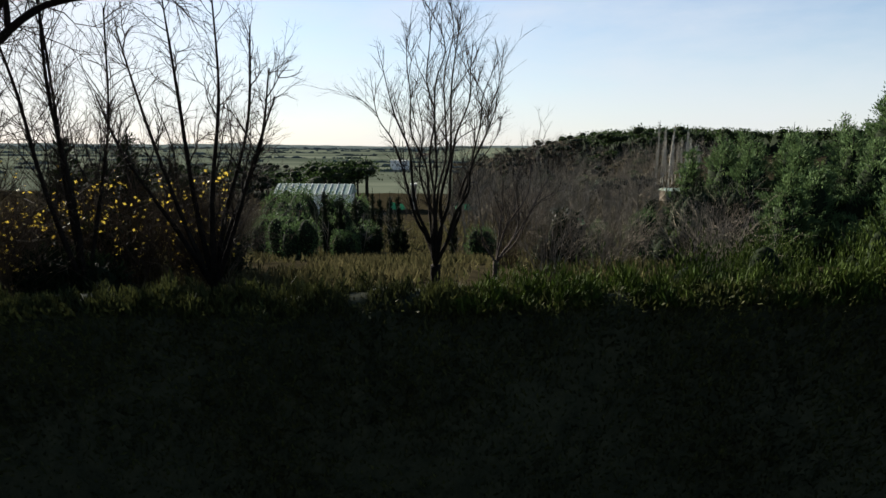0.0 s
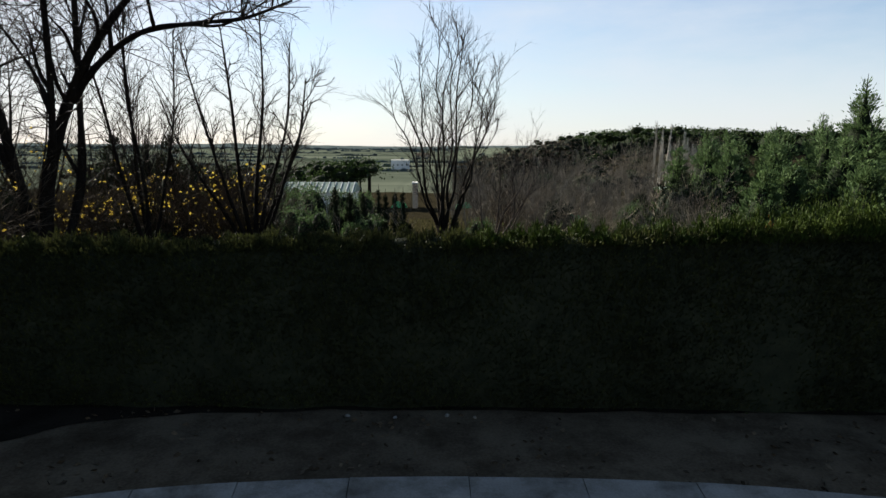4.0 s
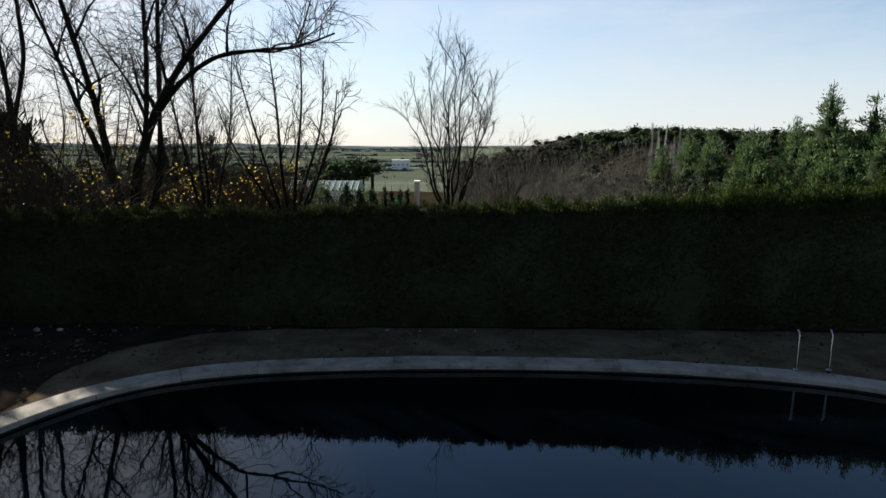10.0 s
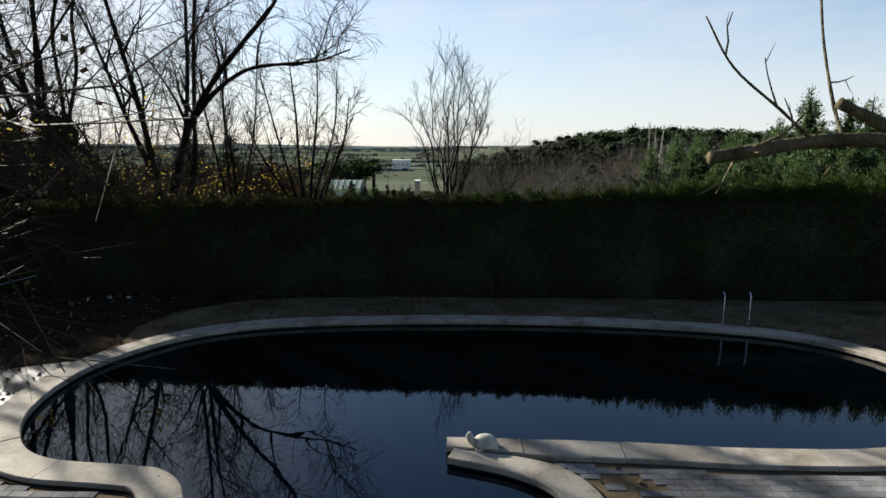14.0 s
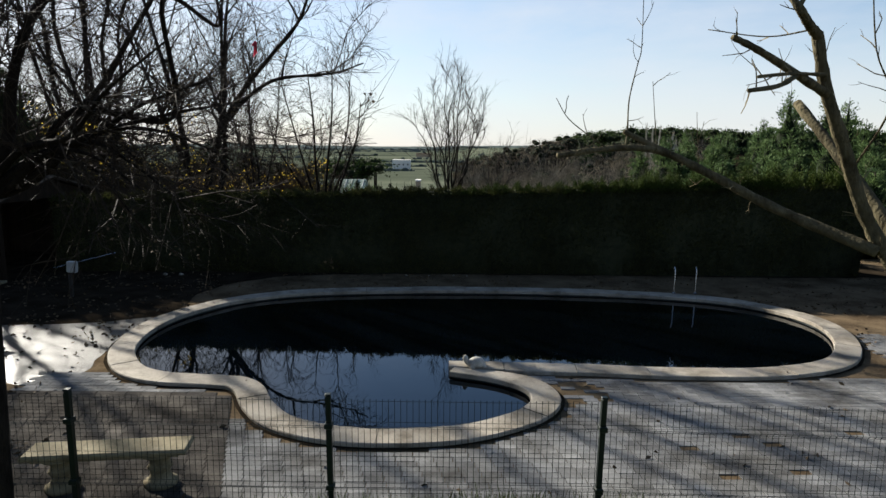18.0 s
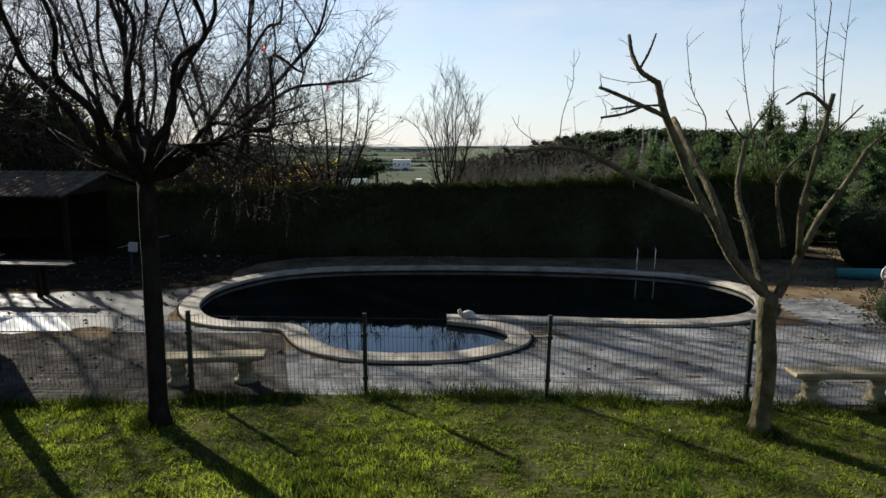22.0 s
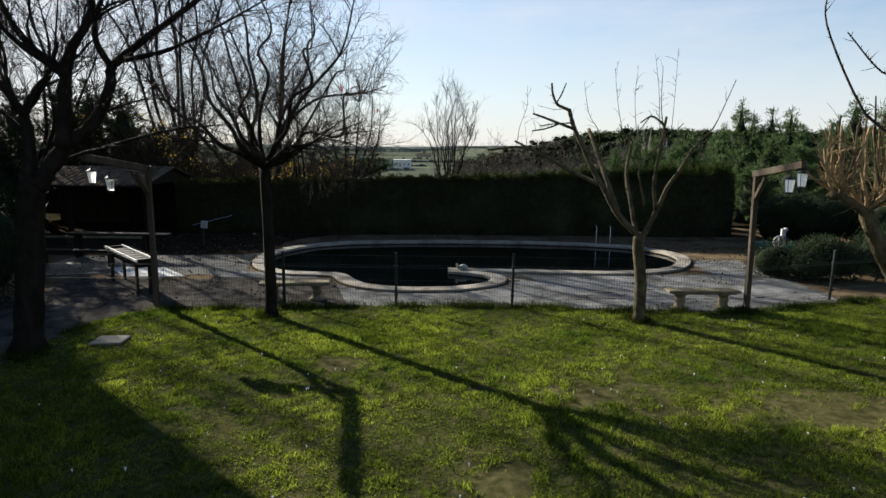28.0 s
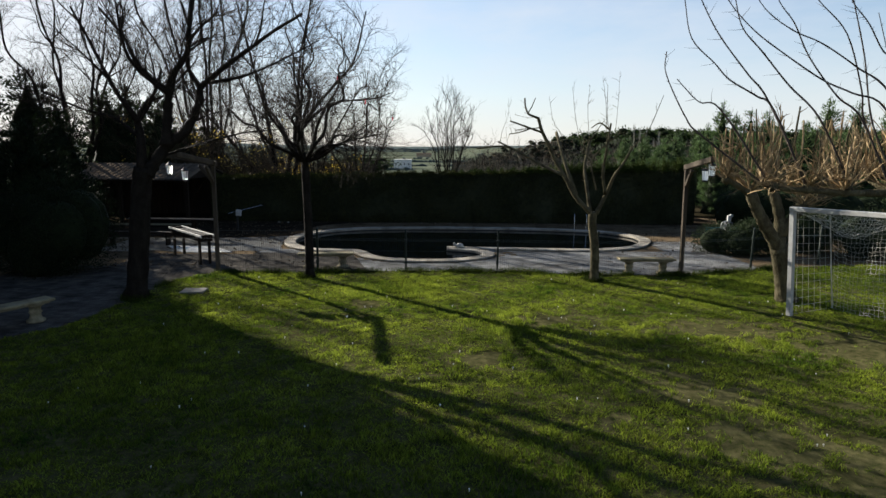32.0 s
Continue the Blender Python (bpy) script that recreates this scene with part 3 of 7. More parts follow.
def grass_blades():
    rng = np.random.default_rng(3)
    n = 800000
    # thicker towards the near end
    x = rng.uniform(-9.5, 14.0, n)
    y = -4.9 - 14.5 * rng.uniform(0, 1, n)
    keep = inside(lawn_poly, x, y)
    tuft = np.array([noise.noise(Vector((a * 0.5, b * 0.5, 3))) * 0.6 + 0.9 * noise.noise(Vector((a * 4.1, b * 4.1, 9))) for a, b in zip(x[::1], y[::1])])
    bare = np.zeros(n)
    for cx, cy, rx, ry in ((0.15, -13.77, 0.5, 0.43), (4.6, -17.5, 1.1, 1), (4.9, -12.05, 1.5, 0.65), (1.6, -11.47, 0.9, 0.5), (3.2, -15.2, 0.8, 0.5), (6.6, -13.2, 1.2, 1.15), (3.3, -16.49, 0.9, 0.72), (-2.0, -10.33, 0.4, 0.36)):
        bare = np.maximum(bare, np.exp(-((x - cx) / rx) ** 2 - ((y - cy) / ry) ** 2))
    dry = np.array([noise.noise(Vector((a * 0.75, b * 0.95, 21))) + 0.5 * noise.noise(Vector((a * 2.1, b * 2.6, 23))) for a, b in zip(x, y)])
    bare = np.maximum(bare, np.clip(dry * 1.3 - 0.34, 0, 0.6) * np.clip((x + 2.5) / 3.0, 0.15, 1) * np.clip((-8.6 - y) / 2.5, 0, 1))
    keep &= tuft + rng.normal(0, 0.25, n) > -0.60 + 1.35 * bare
    x, y, tuft = x[keep], y[keep], tuft[keep]
    k = len(x)
    h = 0.008 + 0.062 * np.clip(tuft + 0.30, 0, 1.2) + rng.uniform(0, 0.018, k)
    w = rng.uniform(0.004, 0.009, k)
    a = rng.uniform(0, 2 * np.pi, k)
    lean = rng.normal(0, 0.03, (k, 2))
    v = np.zeros((k, 3, 3))
    v[:, 0] = np.stack([x - np.cos(a) * w, y - np.sin(a) * w, np.full(k, 0.0)], 1)
    v[:, 1] = np.stack([x + np.cos(a) * w, y + np.sin(a) * w, np.full(k, 0.0)], 1)
    v[:, 2] = np.stack([x + lean[:, 0], y + lean[:, 1], h], 1)
    # coarser blades on towards the house
    q = 90000
    ex, ey = rng.uniform(-14.0, 14.0, q), rng.uniform(-27.0, -19.3, q)
    ok = inside(lawn_poly, ex, ey)
    ex, ey = ex[ok], ey[ok]
    q = len(ex)
    ea, ew, el, eh = rng.uniform(0, 2 * np.pi, q), rng.uniform(0.010, 0.022, q), rng.normal(0, 0.05, (q, 2)), rng.uniform(0.03, 0.07, q)
    ev = np.stack([np.stack([ex - np.cos(ea) * ew, ey - np.sin(ea) * ew, np.zeros(q)], 1), np.stack([ex + np.cos(ea) * ew, ey + np.sin(ea) * ew, np.zeros(q)], 1), np.stack([ex + el[:, 0], ey + el[:, 1], eh], 1)], 1)
    v = np.concatenate([v, ev])
    k = len(v)
    # long tufts along the fence and round the trunks
    m = 15000
    tx = rng.uniform(-7.2, 9.5, m)
    ty = np.interp(tx, [p[0] for p in LAWN_EDGE], [p[1] for p in LAWN_EDGE]) + rng.normal(-0.02, 0.09, m)
    for cx, cy, cr in ((-3.84, -7.6, 0.16), (3.45, -7.72, 0.15), (-7.05, -10.04, 0.22), (7.32, -9.47, 0.2), (5.94, -7.06, 0.12)):
        q, wv = rng.normal(0, 1, 700), rng.uniform(0, 2 * np.pi, 700)
        tx, ty = np.concatenate([tx, cx + np.cos(wv) * (cr + np.abs(q) * 0.07)]), np.concatenate([ty, cy + np.sin(wv) * (cr + np.abs(q) * 0.07)])
    dens = np.array([noise.noise(Vector((a * 1.3, b * 1.3, 7))) for a, b in zip(tx, ty)])
    ok = dens + rng.normal(0, 0.3, len(tx)) > -0.05
    tx, ty, dens = tx[ok], ty[ok], dens[ok]
    j = len(tx)
    th, ta = rng.uniform(0.06, 0.16, j) + 0.08 * np.clip(dens, 0, 1), rng.uniform(0, 2 * np.pi, j)
    tl, tw = rng.normal(0, 0.05, (j, 2)), rng.uniform(0.004, 0.009, j)
    tv = np.stack([np.stack([tx - np.cos(ta) * tw, ty - np.sin(ta) * tw, np.full(j, -0.02)], 1), np.stack([tx + np.cos(ta) * tw, ty + np.sin(ta) * tw, np.full(j, -0.02)], 1), np.stack([tx + tl[:, 0], ty + tl[:, 1], th], 1)], 1)
    lg = fast_mesh("long_grass", tv.reshape(-1, 3), np.arange(3 * j).reshape(-1, 3))
    lg.materials.append(M_LONGGRASS)
    tagged(new("long_grass", lg), "longer dark grass left along the fence and round the trunks", "grass", kind="stuff")
    me = fast_mesh("grass", v.reshape(-1, 3), np.arange(3 * k).reshape(-1, 3))
    me.materials.append(M_GRASS)
    tagged(new("grass", me), "short tufted winter grass, yellow-green where sunlit", "grass", kind="stuff")


grass_blades()


def daisies():
    """A few small white flower heads standing in the grass."""
    rng = np.random.default_rng(91)
    x, y = rng.uniform(-6.0, 8.0, 110), rng.uniform(-19.0, -7.5, 110)
    ok = inside(lawn_poly, x, y)
    v, f = [], []
    for cx, cy in zip(x[ok], y[ok]):
        k, r, z = len(v), rng.uniform(0.008, 0.015), rng.uniform(0.03, 0.055)
        v += [(cx, cy, z + 0.006)] + [(cx + r * math.cos(w), cy + r * math.sin(w), z) for w in np.arange(6) * math.pi / 3] + [(cx, cy, 0.0)]
        f += [(k, k + 1 + j, k + 1 + (j + 1) % 6) for j in range(6)] + [(k + 7, k + 1 + (j + 1) % 6, k + 1 + j) for j in range(6)]
    me = fast_mesh("daisies", v, f)
    me.materials.append(M_PLASTER)
    tagged(new("daisies", me), "tiny white daisies dotted over the lawn", "flowers", kind="stuff")


daisies()


def scatter_leaves(name, label, rng, n, region, size, mat, z=0.0):
    x, y = region(rng, n)
    keep = ~inside(POOL_POLY, x, y)
    x, y = x[keep], y[keep]
    pos = np.stack([x, y, np.full(len(x), z + 0.006)], 1)
    flat = np.stack([rng.normal(0, 1, len(x)), rng.normal(0, 1, len(x)), rng.uniform(0, 0.35, len(x))], 1)
    me = leaf_mesh(name, pos, flat * 3, size, size * 0.6, rng, 0.1)
    me.materials.append(mat)
    tagged(new(name, me), label, "leaves", kind="stuff")


def terrace_region(rng, n):
    x = rng.uniform(-11, 11, n)
    y = rng.uniform(-6.6, 4.2, n)
    den = np.array([noise.noise(Vector((a * 0.7, b * 1.3, 5))) for a, b in zip(x, y)])
    keep = (den + rng.normal(0, 0.2, n) > np.where((y > -3.15) | (x < -5.6), 0.05, 0.42))
    return x[keep], y[keep]


scatter_leaves("dead_leaves", "dark dead leaves scattered over the sandy terrace", np.random.default_rng(8), 9000, terrace_region, 0.075, M_DRYLEAF)


# ---- garden things ----
def hedge():
    rng = np.random.default_rng(5)
    x0, x1, y0, y1, top = -10.7, 10.75, 4.28, 5.40, 2.13
    h = thing("hedge", "tall clipped conifer hedge, almost black against the light", "hedge")
    # the top climbs slightly towards the sunny end
    rise = lambda x: 1.02 + 0.0115 * x
    # uneven core
    nx = 160
    rows = []
    prof = [(y0 + 0.10, 0.0), (y0 + 0.04, 0.5), (y0 + 0.06, 1.2), (y0 + 0.12, 1.8), (y0 + 0.20, top - 0.10), (y0 + 0.32, top - 0.03), (y1 - 0.35, top - 0.06), (y1 - 0.15, top - 0.25), (y1, 1.5), (y1, 0.0)]
    xs = np.linspace(x0, x1, nx)
    for x in xs:
        for y, z in prof:
            q = Vector((x * 1.1, y * 1.3, z * 1.1))
            d = noise.noise(q) * 0.12
            rows.append((x, y + d, max(0.0, z * rise(x) + (noise.noise(q * 0.8 + Vector((9, 0, 0))) * 0.10 if z > 0 else 0))))
    k = len(prof)
    fs = [(i * k + j, (i + 1) * k + j, (i + 1) * k + j + 1, i * k + j + 1) for i in range(nx - 1) for j in range(k - 1)]
    fs += [tuple(range(k)), tuple(reversed(range((nx - 1) * k, nx * k)))]
    part("hedge_core", Shape().add(rows, fs).mesh("hedge_core", True), M_HEDGECORE, h)
    # sprays over front, ends and top
    n = 140000
    x = rng.uniform(x0, x1, n)
    side = rng.uniform(0, 1, n)
    front = side < 0.72
    z = np.where(front, rng.uniform(0.02, top, n), top - 0.06 + rng.normal(0, 0.05, n))
    y = np.where(front, y0 + 0.06 + rng.normal(0, 0.05, n), rng.uniform(y0 + 0.1, y1 - 0.1, n))
    z = z - np.where(front, 0, np.clip(y - y0 - 0.45, 0, 1) * 0.35)
    wave = np.array([noise.noise(Vector((a * 1.1, b * 1.2, c * 1.1))) for a, b, c in zip(x, y, z)])
    y = y + np.where(front, wave * 0.12, 0)
    z = z + np.where(front, 0, wave * 0.14)
    z = z * rise(x)
    axis = np.where(front[:, None], np.array([[0, -0.55, 0.8]]), np.array([[0, -0.05, 1.0]]))
    part("foliage", leaf_mesh("foliage", np.stack([x, y, z], 1), axis, 0.06, 0.018, rng, 0.4), M_HEDGE, h)
    # upright shoots along the top: short and dark on the shaded half, long and fresh on the other
    for right_side, m, xa, xb in ((False, 5500, x0, 0.2), (True, 7500, 0.0, x1)):
        tufts = int((xb - xa) * 26)
        pick = rng.integers(0, tufts, m)
        off = rng.normal(0, 0.045, (m, 2))
        x = rng.uniform(xa, xb, tufts)[pick]
        y = rng.uniform(y0 + 0.12, y0 + 0.55, tufts)[pick]
        lead = rng.uniform(0, 1, tufts)[pick] ** 2
        gr = np.array([noise.noise(Vector((a * 0.9, b, 2))) for a, b in zip(x, y)])
        right = np.clip((x - 1) / 6, 0, 1)
        hgt = np.clip(0.09 + gr * 0.12 + lead * 0.20 + right * (0.22 + 0.34 * lead), 0.03, 0.85) * np.clip(1.1 - np.hypot(off[:, 0], off[:, 1]) / 0.13, 0.15, 1)
        x, y = np.clip(x + off[:, 0], x0, x1), y + off[:, 1]
        a, ax = [], []
        base = np.stack([x, y, (top - 0.08) * rise(x)], 1)
        for j in range(8):
            t = j / 8
            a.append(base + np.stack([rng.normal(0, 0.02, m), rng.normal(0, 0.02, m), hgt * t], 1))
            ax.append(np.stack([rng.normal(0, 0.25, m), rng.normal(0, 0.25, m), np.ones(m)], 1))
        part("top_growth", leaf_mesh("top_growth", np.concatenate(a), np.concatenate(ax), 0.08, 0.014, rng, 0.20), M_SHOOT if right_side else M_HEDGE, h,
             "feathery upright shoots, green where the sun shines through" if right_side else "short dark shoots")
    return h


hedge()


def fence(posts, height):
    f = thing("mesh_fence", "low green welded-wire fence with steel posts between lawn and pool", "fence")
    sh = Shape().box(-0.024, -0.024, 0.0, 0.024, 0.024, height + 0.03, bevel=0.006).box(-0.028, -0.028, height + 0.03, 0.028, 0.028, height + 0.05, bevel=0.006)
    me = sh.mesh("post")
    me.materials.append(M_GREENPAINT)
    clip = Shape().box(-0.036, -0.05, -0.025, 0.036, 0.036, 0.025, bevel=0.006).mesh("clip")
    clip.materials.append(M_GREENPAINT)
    for x, y in posts:
        p = new("post", me)
        p.parent, p.matrix_basis = f, pose(x, y, 0, random.uniform(-0.8, 0.8), random.uniform(-1.2, 1.2), random.uniform(-4, 4))
        for z in (0.25, 0.85):
            c = new("clip", clip)
            c.parent, c.matrix_basis = p, pose(0, 0, z)
    for (ax, ay), (bx, by) in zip(posts, posts[1:]):
        a, b = np.array([ax, ay, 0.0]), np.array([bx, by, 0.0])
        d = (b - a) / np.linalg.norm(b - a)
        nrm = np.array([d[1], -d[0], 0])
        ln = np.linalg.norm(b - a) - 0.07
        k = int(ln / 0.055)
        p0, p1 = [], []
        zs = [0.05, 0.22, 0.25, 0.28, 0.55, height - 0.28, height - 0.25, height - 0.22, height]
        bend = {0.25: 0.03, height - 0.25: 0.03}
        for i in range(k + 1):
            base = a + d * (0.035 + ln * i / k)
            pts = [base + nrm * bend.get(z, 0.0) + np.array([0, 0, z]) for z in zs]
            p0 += pts[:-1]
            p1 += pts[1:]
        for z in (0.07, 0.22, 0.25, 0.28, 0.55, height - 0.28, height - 0.25, height - 0.22, height - 0.02):
            o = nrm * (bend.get(z, 0.0) + 0.004)
            p0.append(a + d * 0.035 + o + np.array([0, 0, z]))
            p1.append(b - d * 0.035 + o + np.array([0, 0, z]))
        r = np.full(len(p0), 0.0028)
        part("wire_panel", twig_mesh("wire_panel", p0, p1, r, r), M_GREENPAINT, f)
    return f


fence([(-6.44, -6.76), (-3.80, -6.63), (-1.40, -6.68), (1.06, -6.71), (3.72, -6.83), (5.98, -6.77), (8.34, -5.85), (10.7, -5.09), (13.1, -4.59)], 1.10)


def stone_bench():
    b = thing("stone_bench", "cast-stone garden bench on two curved legs by the fence", "bench", group="stone benches")
    part("seat", Shape().box(-0.76, -0.165, 0.37, 0.76, 0.165, 0.43, bevel=0.018), M_STONE, b)
    part("seat_moulding", Shape().box(-0.68, -0.13, 0.342, 0.68, 0.13, 0.368, bevel=0.01), M_STONE, b)
    prof = [(0.17, 0.0), (0.175, 0.05), (0.13, 0.07), (0.10, 0.12), (0.105, 0.17), (0.13, 0.20), (0.11, 0.22), (0.10, 0.27), (0.13, 0.31), (0.18, 0.325), (0.18, 0.34)]
    leg = Shape().lathe(prof, 14, squash=(0.95, 0.8)).mesh("leg", True)
    leg.materials.append(M_STONE)
    for x in (-0.46, 0.46):
        o = new("leg", leg)
        o.parent, o.matrix_basis = b, pose(x, 0, 0)
    return b


bench = stone_bench()
bench.matrix_basis = pose(-3.64, -6.30, 0, 0, 0, 7)
copy_thing(bench, pose(5.07, -6.75, 0, 0, 0, 1))
b3 = copy_thing(bench, pose(-8.32, -12.26, 0, 0, 0, 61))
tagged(b3, "cast-stone garden bench with a round ornament beside the path", "bench")


def lantern_post(m, arms, label):
    """A timber post that carries one or two braced arms; arms: (turn, length)."""
    g = thing("lantern_post", label, "lamp post", m, group="timber lantern posts")
    part("post", Shape().box(-0.045, -0.045, 0, 0.045, 0.045, 2.80, bevel=0.012), M_WOOD, g)
    for turn, length in arms:
        w = pose(0, 0, 0, 0, 0, turn)
        part("arm", Shape().box(-0.10, -0.05, 2.80, length, 0.05, 2.93, w @ pose(0, 0, 2.86, 0, -7, 0) @ pose(0, 0, -2.86), bevel=0.012), M_WOOD, g)
        part("brace", Shape().box(-0.04, -0.035, 0, 0.04, 0.035, 0.60, w @ pose(0.03, 0, 2.38, 0, 45, 0), bevel=0.01), M_WOOD, g)
    return g


def lantern(at, label, top=2.90):
    l = thing("hanging_lantern", label, "lantern", pose(*at), group="hanging lanterns")
    part("hook", Shape().tube([(0, 0, 0.32), (0, 0, top - at[2])], 0.006, 6), M_BLACK, l)
    part("cap", Shape().lathe([(0.10, 0.24), (0.105, 0.255), (0.07, 0.285), (0.03, 0.30), (0.02, 0.325), (0.004, 0.33)], 8), M_BLACK, l)
    part("base", Shape().lathe([(0.02, -0.03), (0.06, -0.015), (0.075, 0.0), (0.075, 0.015)], 8), M_BLACK, l)
    part("glass_body", Shape().lathe([(0.062, 0.016), (0.088, 0.238)], 8), M_FROST, l, "pale frosted glass body")
    for i in range(4):
        w = math.pi / 4 + i * math.pi / 2
        part("bar", Shape().tube([(0.068 * math.cos(w), 0.068 * math.sin(w), 0.014), (0.094 * math.cos(w), 0.094 * math.sin(w), 0.24)], 0.006, 4), M_BLACK, l)


lantern_post(pose(-6.42, -6.88, 0, 0, 0, 0), [(-92, 2.15), (158, 1.65)], "weathered timber post with two braced arms over the path")
lantern_post(pose(5.97, -6.90, 0, 0, -0.8, 0), [(-95, 1.98)], "weathered timber post with one braced arm beside the lawn")
for at in ((-7.55, -6.9, 2.56), (-7.05, -7.16, 2.43)):
    lantern(at, "small lantern with pale frosted glass under the timber arm")
for at, top in (((5.85, -8.29, 2.58), 3.0), ((5.81, -8.74, 2.71), 3.06)):
    lantern(at, "small black-framed lantern under the timber arm by the lawn", top)


def pool_ladder():
    l = thing("pool_ladder", "two bright stainless-steel pool ladder rails", "ladder")
    for x in (4.95, 5.44):
        pts = [(x, 2.04, -0.6), (x, 2.04, 0.0), (x, 2.05, 0.60), (x, 2.08, 0.66), (x, 2.12, 0.675)]
        part("rail", Shape().tube(pts, [0.017, 0.017, 0.017, 0.016, 0.012], 10).mesh("rail", True), M_STEEL, l)
        part("flange", Shape().lathe([(0.05, 0.02), (0.05, 0.03), (0.028, 0.045)], 12, (x, 2.05, 0.04)), M_STEEL, l)
    for z in (-0.05, -0.32):
        part("step", Shape().box(4.95, 1.90, z, 5.44, 1.99, z + 0.03, bevel=0.008), M_STEEL, l)


pool_ladder()


def turtle():
    """A small pale stone figure, kept plain."""
    sh = Shape()
    sh.lathe([(0.02, 0.0), (0.20, 0.01), (0.215, 0.04), (0.19, 0.09), (0.14, 0.135), (0.07, 0.16), (0.01, 0.165)], 14, squash=(1.0, 0.8))
    sh.tube([(-0.15, 0, 0.05), (-0.22, 0.02, 0.10), (-0.245, 0.03, 0.16), (-0.25, 0.03, 0.20)], [0.06, 0.055, 0.06, 0.03], 8)
    for x, y in ((-0.13, 0.14), (-0.13, -0.14), (0.14, 0.12), (0.14, -0.12)):
        sh.lathe([(0.02, 0.0), (0.06, 0.005), (0.055, 0.035), (0.01, 0.05)], 8, (x, y, 0))
    ob = part("garden_figure", sh.mesh("garden_figure", True), M_PALESTONE)
    ob.matrix_basis = pose(0.14, -2.90, 0.055, 0, 0, 12) @ Matrix.Diagonal((0.7, 0.7, 0.85, 1))
    tagged(ob, "small pale stone animal figure on the coping tongue", "statue")


turtle()


def goal():
    g = thing("football_goal", "white-painted football goal with a sagging cord net", "goal")
    a, b = np.array([6.65, -10.98, 0.0]), np.array([7.93, -13.68, 0.0])
    d = (b - a) / np.linalg.norm(b - a)
    back = np.array([-d[1], d[0], 0.0])
    if back[0] < 0:
        back = -back
    H = 2.18
    # the old frame has settled a little towards the lawn
    TIP_OVER = Matrix.Translation((a[0], a[1], 0)) @ pose(0, 0, 0, 0, -3.5, 0) @ Matrix.Translation((-a[0], -a[1], 0))
    settle = np.array([-0.061, 0, 0])
    for p in (a, b):
        part("goal_post", Shape().box(-0.045, -0.045, 0, 0.045, 0.045, H - 0.05, TIP_OVER @ pose(*p, 0, 0, math.degrees(math.atan2(d[1], d[0]))), bevel=0.012), M_WHITE, g)
    L = np.linalg.norm(b - a)
    part("crossbar", Shape().box(-0.05, -0.047, H - 0.048, L + 0.05, 0.047, H + 0.045, TIP_OVER @ pose(*a, 0, 0, math.degrees(math.atan2(d[1], d[0]))), bevel=0.012), M_WHITE, g)
    for p in (a, b):
        q = p + back * 1.15 + settle * H
        p = p + settle * 0.02
        part("back_stay", Shape().tube([p + back * 0.05 + settle * H + (0, 0, H - 0.03), q + (0, 0, H - 0.10), q + back * 0.2 - settle * H + (0, 0, 0.03)], 0.013, 6), M_NET, g, "thin grey stay")
    # net: a sheet of cords from the crossbar over the stays to the ground
    rng = np.random.default_rng(12)
    nu, nv = 34, 34
    grid = np.zeros((nu, nv, 3))
    for i in range(nu):
        for j in range(nv):
            u, v = i / (nu - 1), j / (nv - 1)
            if v < 0.26:
                w = v / 0.26
                p = a + d * L * u + back * 1.15 * w + np.array([0, 0, H - 0.04 - 0.06 * w - 0.42 * math.sin(math.pi * w) * (0.55 + 0.45 * math.sin(u * 9 - 0.8))])
            else:
                w = (v - 0.26) / 0.74
                p = a + d * L * u + back * (1.15 + 0.2 * w + 0.10 * math.sin(w * 3 + u * 7)) + np.array([0, 0, (H - 0.10) * (1 - w) + 0.03])
                p[2] -= 0.12 * math.sin(math.pi * w) * (0.5 + 0.5 * math.sin(u * 13))
            grid[i, j] = p + settle * p[2] + rng.normal(0, 0.012, 3)
    p0 = np.concatenate([grid[:-1].reshape(-1, 3), grid[:, :-1].reshape(-1, 3)])
    p1 = np.concatenate([grid[1:].reshape(-1, 3), grid[:, 1:].reshape(-1, 3)])
    r = np.full(len(p0), 0.0034)
    part("net", twig_mesh("net", p0, p1, r, r), M_NET, g, "sagging pale cord net")
    # side of the net
    nu, nv = 8, 14
    for p in (a, b):
        q0, q1 = [], []
        for i in range(nu):
            w = i / (nu - 1)
            top, bot = p + settle * H + back * 1.15 * w + (0, 0, H - 0.05 - 0.08 * w), p + back * 1.35 * w + (0, 0, 0.03)
            for j in range(nv - 1):
                q0.append(top + (bot - top) * j / (nv - 1))
                q1.append(top + (bot - top) * (j + 1) / (nv - 1))
        for j in range(nv):
            s = j / (nv - 1)
            q0.append(p + settle * H * (1 - s) + (0, 0, (H - 0.05) * (1 - s) + 0.03 * s))
            q1.append(p + settle * H * (1 - s) + back * (1.15 + 0.2 * s) + (0, 0, (H - 0.13) * (1 - s) + 0.03 * s))
        r = np.full(len(q0), 0.003)
        part("side_net", twig_mesh("side_net", q0, q1, r, r), M_NET, g)


goal()


